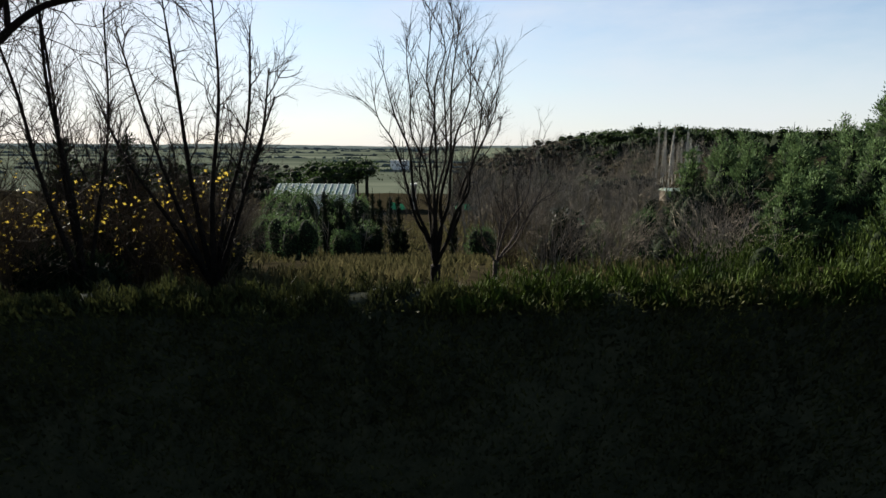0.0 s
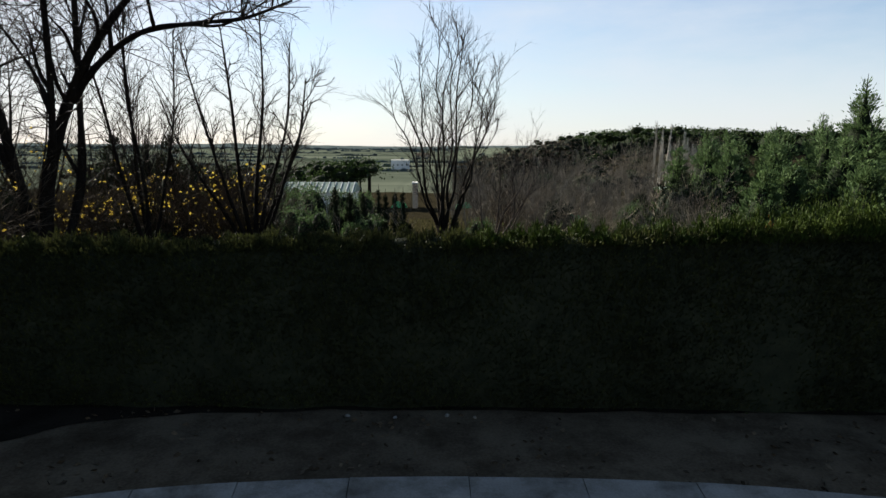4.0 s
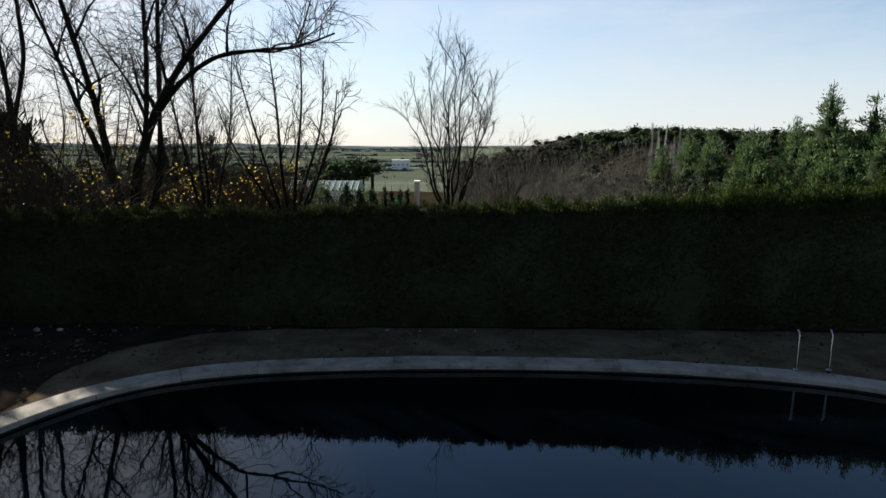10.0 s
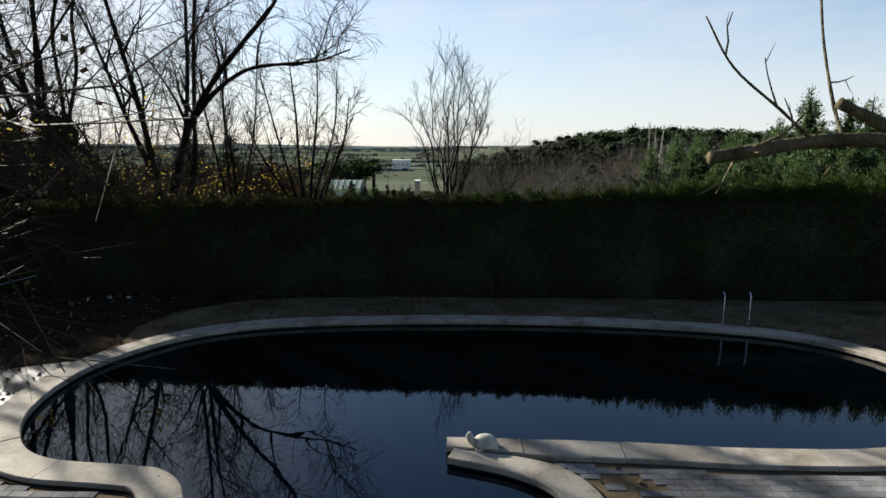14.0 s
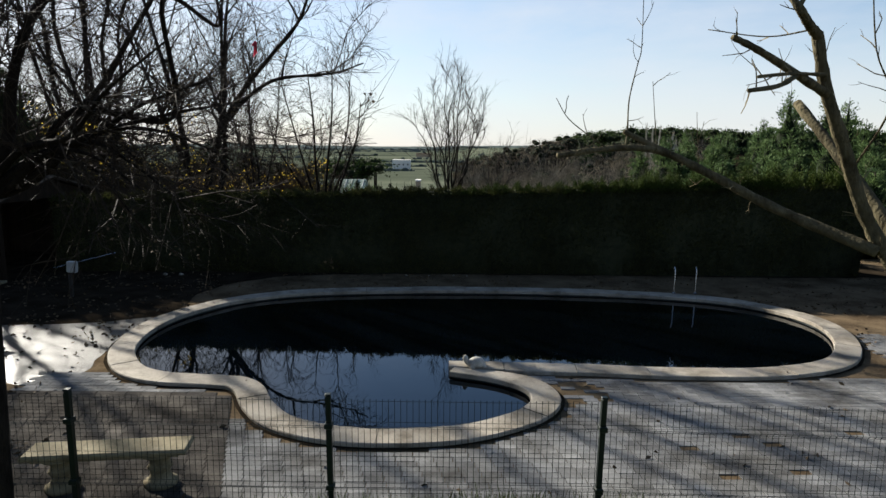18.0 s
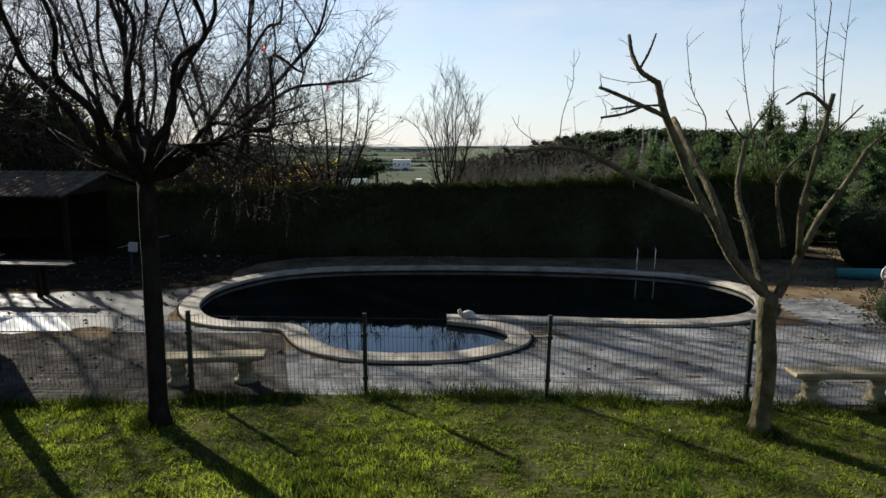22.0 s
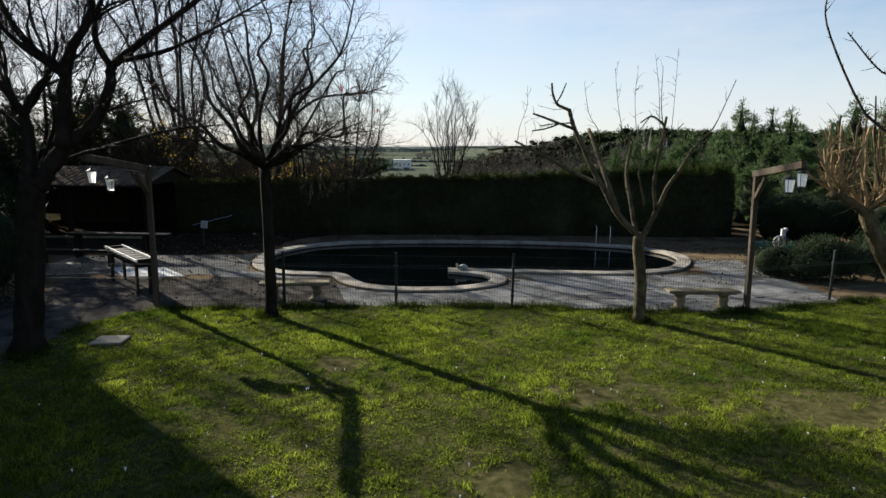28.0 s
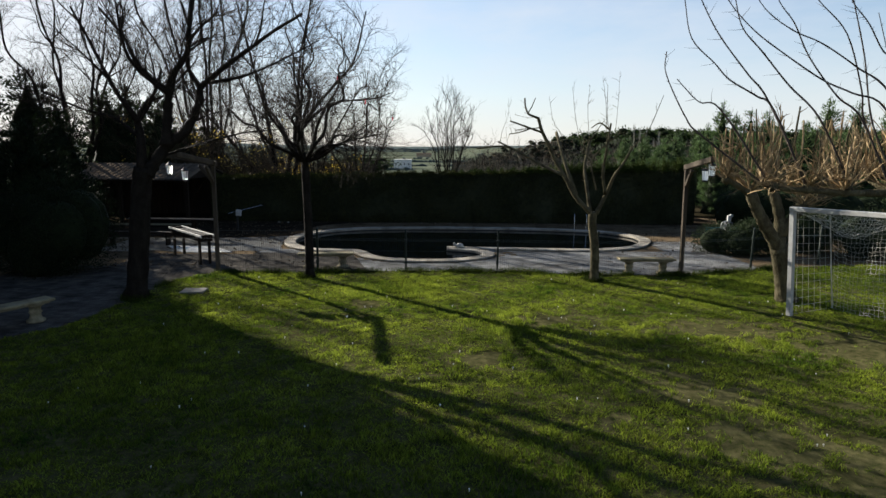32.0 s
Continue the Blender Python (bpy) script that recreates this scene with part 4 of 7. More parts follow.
def shelter():
    """Open barbecue shelter: tiled gable roof on dark posts."""
    s = thing("garden_shelter", "open dark-stained timber shelter with a low tiled gable roof", "shelter", kind="")
    x0, x1, ye, yr, yb, ze, zr = -17.0, -11.0, 2.55, 5.1, 7.65, 1.87, 2.46
    for x in (-16.7, -14.0, -11.2):
        for y in (3.0, 7.2):
            part("post", Shape().box(x - 0.07, y - 0.07, 0, x + 0.07, y + 0.07, 1.88, bevel=0.01), M_DARKWOOD, s)
    for y in (3.0, 7.2):
        part("beam", Shape().box(x0 + 0.1, y - 0.06, 1.80, x1 - 0.1, y + 0.06, 1.92, bevel=0.01), M_DARKWOOD, s)
    part("ridge_beam", Shape().box(x0 + 0.1, yr - 0.06, 2.24, x1 - 0.05, yr + 0.06, 2.37, bevel=0.01), M_DARKWOOD, s)
    part("back_wall", Shape().box(x0, 7.28, 0, x1 - 0.2, 7.36, 1.86), M_DARKWOOD, s, "dark boarded back wall")
    part("plinth", Shape().box(-16.9, 2.62, -0.02, -11.0, 2.85, 0.06, bevel=0.01), M_STONE, s, "pale stone step along the front")
    # gable boards
    part("gable", Shape().add([(x1 - 0.12, ye + 0.25, 1.90), (x1 - 0.12, yb - 0.25, 1.90), (x1 - 0.12, yr, 2.36), (x1 - 0.17, ye + 0.25, 1.90), (x1 - 0.17, yb - 0.25, 1.90), (x1 - 0.17, yr, 2.36)],
                               [(0, 1, 2), (5, 4, 3), (0, 3, 4, 1), (1, 4, 5, 2), (2, 5, 3, 0)]), M_DARKWOOD, s)
    for y0, y1, nm in ((ye, yr, "roof_front"), (yb, yr, "roof_back")):
        sl = Shape().add([(x0, y0, ze), (x1, y0, ze), (x1, y1, zr), (x0, y1, zr), (x0, y0, ze - 0.05), (x1, y0, ze - 0.05), (x1, y1, zr - 0.05), (x0, y1, zr - 0.05)],
                         [(0, 1, 2, 3), (7, 6, 5, 4), (0, 4, 5, 1), (1, 5, 6, 2), (2, 6, 7, 3), (3, 7, 4, 0)])
        rf = part(nm, sl, M_DARKWOOD, s)
        # half-round tiles in courses
        courses, per = 6, 25
        run = Vector((0, y1 - y0, zr - ze))
        ln = run.length / courses
        run.normalize()
        side = Vector((1, 0, 0))
        up = side.cross(run) if y1 > y0 else run.cross(side)
        tile = Shape()
        ring = []
        for v, rad in ((-0.02, 0.085), (ln + 0.05, 0.105)):
            for j in range(5):
                w = math.pi * j / 4
                ring.append((math.cos(w) * 0.115, v, math.sin(w) * rad * 0.45))
        tile.add(ring, [(j, j + 1, 6 + j, 5 + j) for j in range(4)])
        tm = tile.mesh("roof_tile")
        tm.materials.append(M_TILE)
        for c in range(courses):
            for i in range(per):
                o = new("roof_tile", tm)
                o.parent = rf
                base = Vector((x0 + 0.12 + i * (x1 - x0 - 0.24) / (per - 1), y1, zr)) - run * ln * (c + 1) + up * (0.012 + random.uniform(0, 0.01))
                rot = Matrix((side, run, up)).transposed().to_4x4()
                o.matrix_basis = Matrix.Translation(base) @ rot @ pose(0, 0, 0, -1.5, 0, random.uniform(-2, 2))
    return s


shelter()


def games_table():
    t = thing("games_table", "dark narrow games table with two thin pale side rails", "table", pose(-7.81, -5.15, 0, 0, 0, -48.5) @ Matrix.Diagonal((1.3, 0.8, 1, 1)))
    part("tray", Shape().box(-0.92, -0.22, 0.66, 0.92, 0.22, 0.80, bevel=0.012), M_DARKWOOD, t)
    for y in (-0.235, 0.235):
        part("side_rail", Shape().box(-1.0, y - 0.018, 0.80, 1.0, y + 0.018, 0.86, bevel=0.006), M_PLASTER, t, "pale side rail")
    for x in (-0.90, 0.90):
        part("end_board", Shape().box(x - 0.02, -0.215, 0.803, x + 0.02, 0.215, 0.85, bevel=0.006), M_DARKWOOD, t)
        for y in (-0.17, 0.17):
            part("leg", Shape().box(x * 0.88 - 0.035, y - 0.035, 0, x * 0.88 + 0.035, y + 0.035, 0.658, bevel=0.008), M_DARKWOOD, t)
    for i in range(6):
        x = -0.65 + 0.26 * i
        part("rod", Shape().tube([(x, -0.42, 0.83), (x, 0.42, 0.83)], 0.007, 6), M_BLACK, t)


games_table()


def terrace_light():
    p = thing("terrace_light", "short dark post with white lamp box and thin pole", "lamp", pose(-8.62, 1.5, 0))
    part("post", Shape().box(-0.03, -0.03, 0, 0.03, 0.03, 0.55, bevel=0.006), M_BLACK, p)
    part("lamp_box", Shape().box(-0.10, -0.05, 0.55, 0.10, 0.05, 0.80, pose(0, 0, 0, 0, 5, 0), bevel=0.015), M_WHITE, p, "white lamp box")
    part("pole", Shape().tube([(-0.35, 0.0, 0.64), (1.0, 0.1, 0.98)], 0.014, 6), M_STEEL, p)


terrace_light()


def hose_reel():
    p = thing("hose_reel", "white spoked hose wheel on a short timber post", "hose reel", pose(9.95, -0.65, 0) @ Matrix.Diagonal((0.85, 0.85, 0.9, 1)))
    part("post", Shape().box(-0.07, -0.07, 0, 0.07, 0.07, 0.80, bevel=0.01), M_WOOD, p)
    part("box", Shape().box(-0.10, -0.12, 0.50, 0.22, 0.10, 0.78, bevel=0.02), M_BLACK, p)
    part("tap", Shape().box(0.0, -0.05, 0.80, 0.14, 0.05, 1.06, bevel=0.015).box(0.10, -0.06, 1.0, 0.20, 0.06, 1.10, bevel=0.012), M_WHITE, p, "white painted tap block")
    wheel = part("wheel", Shape().tube([(-0.14 + 0.19 * math.cos(w), -0.16, 0.64 + 0.19 * math.sin(w)) for w in np.linspace(0, 2 * math.pi, 25)], 0.028, 8, False), M_WHITE, p, "white spoked wheel")
    part("hub", Shape().tube([(-0.14, -0.19, 0.64), (-0.14, -0.10, 0.64)], 0.055, 12), M_WHITE, wheel)
    for i in range(8):
        w = i * math.pi / 4
        part("spoke", Shape().tube([(-0.14, -0.16, 0.64), (-0.14 + 0.18 * math.cos(w), -0.16, 0.64 + 0.18 * math.sin(w))], 0.02, 6), M_WHITE, wheel)


hose_reel()

cover = part("pool_cover_roll", Shape().tube([(10.1, 1.5, 0.12), (10.9, 1.36, 0.13), (11.8, 1.43, 0.12)], [0.14, 0.16, 0.14], 12).mesh("pool_cover_roll", True), M_TEAL)
tagged(cover, "rolled teal pool cover lying by the shrubs", "pool cover")

slab = part("stepping_slab", Shape().box(-0.26, -0.22, 0.0, 0.26, 0.22, 0.045, pose(-6.12, -9.3, 0, 0, 0, 4), bevel=0.012), M_COPING)
tagged(slab, "pale stone slab sunk in the lawn", "paving slab")


def leafy_mass(name, label, category, centre, size, n, leaf, mat, seed, twig=None, lumps=5, upright=False):
    """A bush of many small leaves with an uneven, lumpy outline."""
    rng = np.random.default_rng(seed)
    t = thing(name, label, category, pose(*centre))
    cs = rng.uniform(-0.55, 0.55, (lumps, 3)) * np.array(size)
    cs[:, 2] = rng.uniform(0.25, 0.62, lumps) * size[2]
    rs = rng.uniform(0.38, 0.62, (lumps, 1)) * np.array([size])
    k = rng.integers(0, lumps, n)
    d = rng.normal(0, 1, (n, 3))
    d /= np.linalg.norm(d, axis=1, keepdims=True)
    rad = rng.uniform(0.5 if upright else 0.72, 1.04, (n, 1))
    pos = cs[k] + d * rs[k] * rad
    keep = pos[:, 2] > 0.0
    pos, d = pos[keep], d[keep]
    way = d * 0.35 + np.array([[0, 0, 1.3]]) if upright else d * 0.8 + np.array([[0, 0, 0.5]])
    part("foliage", leaf_mesh("foliage", pos, way, leaf, leaf * (0.2 if upright else 0.4), rng, 0.3 if upright else 0.5), mat, t)
    if upright:
        m = n // 60
        base = pos[rng.integers(0, len(pos), m)]
        base = base[base[:, 2] > size[2] * 0.6]
        steps = [base + np.array([[0, 0, 0.05 * j]]) + rng.normal(0, 0.012, base.shape) for j in range(6)]
        part("top_growth", leaf_mesh("top_growth", np.concatenate(steps), np.zeros((6 * len(base), 3)) + np.array([[0, 0, 1.0]]), 0.08, 0.016, rng, 0.25), M_SHOOT, t, "feathery upright shoots")
    # solid lumps inside the bush, coloured as its inner shade
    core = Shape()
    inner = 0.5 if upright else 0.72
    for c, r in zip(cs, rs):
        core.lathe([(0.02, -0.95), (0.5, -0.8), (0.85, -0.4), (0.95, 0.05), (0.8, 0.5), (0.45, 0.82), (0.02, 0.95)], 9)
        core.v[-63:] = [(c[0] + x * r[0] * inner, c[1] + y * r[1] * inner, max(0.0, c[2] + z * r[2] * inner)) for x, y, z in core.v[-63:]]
    part("inner_foliage", core.mesh("inner_foliage", True), M_LEAFSHADE, t)
    m = 60
    a = np.zeros((m, 3)) + rng.normal(0, 0.08, (m, 3)) * np.array([1, 1, 0])
    b = cs[rng.integers(0, lumps, m)] + rng.normal(0, 0.25, (m, 3)) * np.array(size)
    b[:, 2] = np.abs(b[:, 2])
    part("stem_growth", twig_mesh("stem_growth", a, b, np.full(m, 0.02), np.full(m, 0.006)), twig or M_TWIG, t)
    return t


leafy_mass("lavender_shrub", "rounded grey-green shrub at the edge of the terrace", "shrub", (9.2, -3.3, 0), (1.5, 1.0, 1.15), 13000, 0.06, M_SHRUB, 21)
leafy_mass("lavender_shrub", "rounded grey-green shrub behind the timber post", "shrub", (11.3, -3.16, 0), (1.7, 1.2, 1.35), 13000, 0.06, M_SHRUB, 22)
leafy_mass("lavender_shrub", "low grey-green shrub beside the hose wheel", "shrub", (10.6, -1.58, 0), (0.8, 0.6, 0.7), 4500, 0.05, M_SHRUB, 23)
leafy_mass("lavender_shrub", "loose grey-green shrub at the end of the terrace", "shrub", (13.4, -4.0, 0), (1.9, 1.2, 1.35), 14000, 0.06, M_SHRUB, 27)
leafy_mass("lavender_shrub", "tall grey-green shrub at the end of the terrace", "shrub", (15.6, -3.2, 0), (1.8, 1.3, 1.8), 14000, 0.06, M_SHRUB, 28)
leafy_mass("clipped_shrub", "broad olive-green shrub behind the terrace", "shrub", (12.4, 3.16, 0), (2.6, 1.2, 1.9), 17000, 0.055, M_SHRUB, 24, lumps=8)
leafy_mass("clipped_shrub", "broad olive-green shrub behind the terrace", "shrub", (15.8, 2.29, 0), (2.6, 1.4, 1.9), 15000, 0.055, M_SHRUB, 25, lumps=8)
leafy_mass("dark_shrub", "dense dark evergreen shrub beside the path", "shrub", (-10.8, -7.17, 0), (1.7, 1.5, 2.3), 30000, 0.07, M_CYPRESS, 26, lumps=14)

for i, (x, y, h) in enumerate([(1.6, 9.47, 1.5), (2.9, 8.46, 1.75), (4.3, 9.04, 1.95), (5.8, 8.61, 2.0), (7.3, 9.18, 2.15), (8.9, 8.61, 2.3), (10.6, 9.47, 2.4), (6.6, 12.05, 1.90), (9.6, 12.62, 2.3), (12.4, 11.76, 2.4)]):
    leafy_mass("green_shrub", "bright green conifer shrub just behind the hedge", "shrub", (x, y, float(ground_height(x, y))), (1.1, 0.8, h), 6500, 0.095, M_SHOOT, 140 + i, lumps=9, upright=True)
for i, (x, y, w, h) in enumerate([(-8.6, 33.5, 1.5, 2.6), (-7.6, 32.4, 1.1, 2.2), (-6.5, 37.6, 1.2, 2.9), (-5.5, 34.0, 0.8, 1.7), (-4.6, 38.0, 1.0, 2.1), (-9.9, 36.0, 1.6, 2.8), (2.2, 36.5, 1.1, 1.8), (8.6, 33.0, 1.0, 2.4), (10.4, 31.4, 1.1, 2.6)]):
    leafy_mass("green_shrub", "mid-green bushy shrub at the foot of the slope", "shrub", (x, y, float(ground_height(x, y))), (w, w * 0.8, h), 3600, 0.13, M_CONIFER, 180 + i, lumps=8)
for i, (x, y, w, h) in enumerate([(-9.2, 15.2, 1.4, 1.7), (-6.6, 16.35, 1.3, 1.7), (-11.9, 13.77, 1.5, 2.0), (-14.6, 15.49, 1.8, 2.6), (-8.0, 12.77, 1.2, 1.3), (4.6, 23.81, 1.2, 2.3), (10.0, 25.82, 1.4, 2.2), (-13.4, 15.78, 1.5, 2.2), (-10.4, 17.0, 1.3, 1.9), (13.2, 31.55, 1.6, 3.8), (15.0, 32.27, 1.7, 4.4)]):
    leafy_mass("dark_shrub", "dark scrubby evergreen in the thicket beyond the hedge", "shrub", (x, y, float(ground_height(x, y))), (w, w * 0.8, h), 4200, 0.14, M_CYPRESS, 160 + i, lumps=9)


def wire_line():
    w = thing("wire_fence", "two taut pale wires running on from the mesh fence", "fence")
    for z in (0.55, 0.85):
        part("wire", Shape().tube([(-6.36, -6.63, z), (-9.4, -6.6, z - 0.02), (-12.4, -6.63, z)], 0.003, 5), M_NET, w)
    part("post", Shape().box(-12.46, -6.66, 0, -12.40, -6.60, 1.1, bevel=0.006), M_GREENPAINT, w)


wire_line()

for i, (x, y, r) in enumerate([(-1.35, 4.1, 0.03), (-0.75, 4.07, 0.025), (-0.1, 4.13, 0.035), (0.25, 4.09, 0.025), (-7.6, 3.9, 0.06), (-7.2, 3.93, 0.05)]):
    st = part("pale_stone", Shape().lathe([(0.3 * r, 0.0), (r, 0.25 * r), (0.95 * r, 0.7 * r), (0.5 * r, 1.1 * r), (0.05 * r, 1.2 * r)], 7, squash=(1.2, 0.8)), M_COPING)
    st.matrix_basis = pose(x, y, -0.008, 0, 0, 37 * i)
    tagged(st, "small pale stone at the foot of the hedge", "stone", "stones at the hedge foot")


def long_table():
    t = thing("long_table", "long narrow dark wooden serving table on the apron by the shelter", "table", pose(-10.3, -1.18, 0, 0, 0, -3))
    for i in range(2):
        part("plank", Shape().box(-1.35, -0.16 + i * 0.165, 0.70, 1.75, -0.005 + i * 0.165, 0.74, bevel=0.008), M_VARNISH, t)
    for x in (-1.05, 1.05):
        for y in (-0.1, 0.1):
            part("leg", Shape().box(x - 0.045, y - 0.045, 0, x + 0.045, y + 0.045, 0.698, bevel=0.008), M_DARKWOOD, t)
        part("cross_rail", Shape().box(x - 0.035, -0.05, 0.60, x + 0.035, 0.05, 0.68, bevel=0.008), M_DARKWOOD, t)


long_table()


def table_bench():
    t = thing("wooden_bench", "low dark wooden bench beside the long table", "bench", pose(-10.6, -2.5, 0, 0, 0, -2))
    part("seat", Shape().box(-1.2, -0.14, 0.40, 1.2, 0.14, 0.445, bevel=0.008), M_DARKWOOD, t)
    for x in (-0.95, 0.95):
        part("leg", Shape().box(x - 0.03, -0.12, 0, x + 0.03, 0.12, 0.398, bevel=0.006), M_DARKWOOD, t)


table_bench()

leafy_mass("withered_shrub", "orange-brown withered conifer shrub behind the hedge", "shrub", (4.45, 5.5, 0), (0.22, 0.16, 2.3), 3000, 0.07, M_ORANGE, 190, lumps=6, upright=True)

# added quad whose pale colour makes the sunlit patch
quad = [(-9.55, -2.80), (-8.05, -2.76), (-7.06, -3.88), (-8.6, -3.95)]
sun_quad = part("sun_patch", Shape().add([(x, y, z) for z in (-0.02, 0.012) for x, y in quad], [(3, 2, 1, 0), (4, 5, 6, 7)] + [(k, (k + 1) % 4, 4 + (k + 1) % 4, 4 + k) for k in range(4)]), M_SUNPATCH)
tagged(sun_quad, "bright pale quad standing for the sunlit patch on the stained concrete apron", "paving slab")


# ---- trees ----
class Growth:
    """Random twigs: tapering rods that fork, bend and turn upwards."""

    def __init__(self, seed):
        self.rng = np.random.default_rng(seed)
        self.a, self.b, self.ra, self.rb = [], [], [], []

    def rod(self, p, d, length, r0, r1, pieces, wiggle, up):
        rng = self.rng
        path = [p]
        for i in range(pieces):
            d = d + rng.normal(0, wiggle, 3) + np.array([0, 0, up])
            d = d / np.linalg.norm(d)
            q = p + d * length / pieces
            self.a.append(p)
            self.b.append(q)
            self.ra.append(r0 + (r1 - r0) * i / pieces)
            self.rb.append(r0 + (r1 - r0) * (i + 1) / pieces)
            p = q
            path.append(p)
        return path, d

    def branch(self, p, d, length, r, depth, kids, spread=0.6, wiggle=0.12, up=0.06, shrink=0.6, pieces=3):
        path, dend = self.rod(p, d, length, r, r * 0.45 if depth else r * 0.3, pieces, wiggle, up)
        if depth <= 0:
            return
        rng = self.rng
        for _ in range(kids):
            t = rng.uniform(0.25, 1.0) * pieces
            i = min(int(t), pieces - 1)
            q = path[i] + (path[i + 1] - path[i]) * (t - i)
            seg = path[i + 1] - path[i]
            seg = seg / (np.linalg.norm(seg) + 1e-9)
            o = rng.normal(0, 1, 3)
            o = o - seg * (o @ seg)
            o = o / (np.linalg.norm(o) + 1e-9)
            w = seg + o * spread * rng.uniform(0.6, 1.4)
            self.branch(q, w / np.linalg.norm(w), length * shrink * rng.uniform(0.6, 1.2), r * 0.5, depth - 1, kids, spread, wiggle, up, shrink, max(1, pieces - 1))

    def mesh(self, name):
        return twig_mesh(name, self.a, self.b, self.ra, self.rb)


def limb(pts, r0, r1, per=5, n=8, knobs=0.06, seed=0):
    """A smooth tapering limb through control points, slightly knobbly."""
    line = curve_points(pts, per)
    k = len(line)
    rad = [(r0 + (r1 - r0) * (i / (k - 1)) ** 0.8) * (1 + knobs * noise.noise(Vector((i * 0.9, seed * 3.7, 0))) * 2) for i in range(k)]
    return line, rad


def along(line, t):
    i = min(int(t * (len(line) - 1)), len(line) - 2)
    f = t * (len(line) - 1) - i
    p = line[i].lerp(line[i + 1], f)
    d = (line[i + 1] - line[i]).normalized()
    return np.array(p), np.array(d)


def bare_tree(label, trunk, limbs, seed, bark, twigmat, twigs, category="tree", trunk_r=(0.16, 0.12), name="bare_tree"):
    """trunk: control points; limbs: (control points, r0, r1); twigs: dict of how the limbs sprout."""
    base = Vector(trunk[0])
    t = thing(name, label, category, pose(*base))
    rel = lambda pts: [Vector(p) - base for p in pts]
    line, rad = limb(rel(trunk), trunk_r[0], trunk_r[1], 6, 12, 0.05, seed)
    rad[0] *= 1.35
    part("trunk", Shape().tube(line, rad, 12).mesh("trunk", True), bark, t)
    g = Growth(seed)
    rng = g.rng
    for i, (pts, r0, r1, *hang) in enumerate(limbs):
        line, rad = limb(rel(pts), r0, r1, 6, 8, 0.13, seed + i)
        part("limb", Shape().tube(line, rad, 8).mesh("limb", True), bark, t)
        ln = sum((b - a).length for a, b in zip(line, line[1:]))
        for _ in range(int(twigs["per_m"] * ln)):
            u = rng.uniform(twigs.get("from", 0.2), 1.0)
            p, d = along(line, u)
            o = rng.normal(0, 1, 3)
            o = o - d * (o @ d)
            o /= np.linalg.norm(o) + 1e-9
            w = d * twigs.get("forward", 0.6) + o * twigs["spread"] + np.array([0, 0, hang[0] if hang else twigs["lift"]])
            g.branch(p, w / np.linalg.norm(w), twigs["length"] * rng.uniform(0.5, 1.3), max(0.004, twigs["r"] * rng.uniform(0.7, 1.3)), twigs["depth"], twigs["kids"],
                     twigs.get("fork", 0.55), twigs.get("wiggle", 0.12), twigs.get("up", 0.06), twigs.get("shrink", 0.6))
    if g.a and twigs.get("seeds"):
        tips = np.array(g.b)
        idx = rng.integers(0, len(tips), twigs["seeds"])
        idx = np.repeat(idx, 6)
        part("leaf_growth", leaf_mesh("leaf_growth", tips[idx] + rng.normal(0, 0.025, (len(idx), 3)), np.zeros((len(idx), 3)), 0.026, 0.016, rng, 1.0), M_DRYLEAF, t, "withered seed clusters")
    if g.a:
        part("twig_growth", g.mesh("twig_growth"), twigmat, t)
    return t, g


def fan(start, ends, r0, r1, bow=0.25, seed=0, sway=0.0):
    """Limbs that rise from one fork to the given ends, bowed outwards."""
    rng = np.random.default_rng(seed)
    out = []
    s = Vector(start)
    for e in ends:
        e = Vector(e)
        flat = Vector((e.x - s.x, e.y - s.y, 0))
        m1, m2 = s.lerp(e, 0.33) + flat * bow * 0.5 + Vector(rng.normal(0, 0.10, 3)), s.lerp(e, 0.67) + flat * bow * 0.45 + Vector(rng.normal(0, 0.16, 3))
        k = rng.uniform(0.8, 1.15)
        pts = [s, m1, m2, e]
        if sway:
            pts = [s] + [s.lerp(e, q) + flat * bow * 0.4 + Vector(rng.normal(0, sway, 3)) * (0.4 + 0.6 * q) for q in (0.15, 0.3, 0.45, 0.6, 0.75, 0.88)] + [e]
        out.append((pts, r0 * k, r1))
    return out


def side_limbs(limbs, each, length, r0, seed, lift=0.35):
    """Crooked second-order branches that leave the given limbs."""
    rng = np.random.default_rng(seed)
    out = []
    for pts, a, b, *_ in limbs:
        line = curve_points(pts, 6)
        for k in range(each):
            u = 0.25 + 0.7 * (k + rng.uniform(0, 1)) / each
            p, d = along(line, u)
            o = rng.normal(0, 1, 3)
            o -= d * (o @ d)
            w = d * 0.7 + 0.8 * o / np.linalg.norm(o) + np.array([0, 0, lift])
            w /= np.linalg.norm(w)
            ln = length * rng.uniform(0.6, 1.3)
            q = [Vector(p)]
            for m in range(4):
                w = w + rng.normal(0, 0.17, 3) + np.array([0, 0, 0.05])
                w /= np.linalg.norm(w)
                q.append(q[-1] + Vector(w * ln / 4))
            out.append((q, min(r0, (a + (b - a) * u) * 0.7), 0.007))
    return out


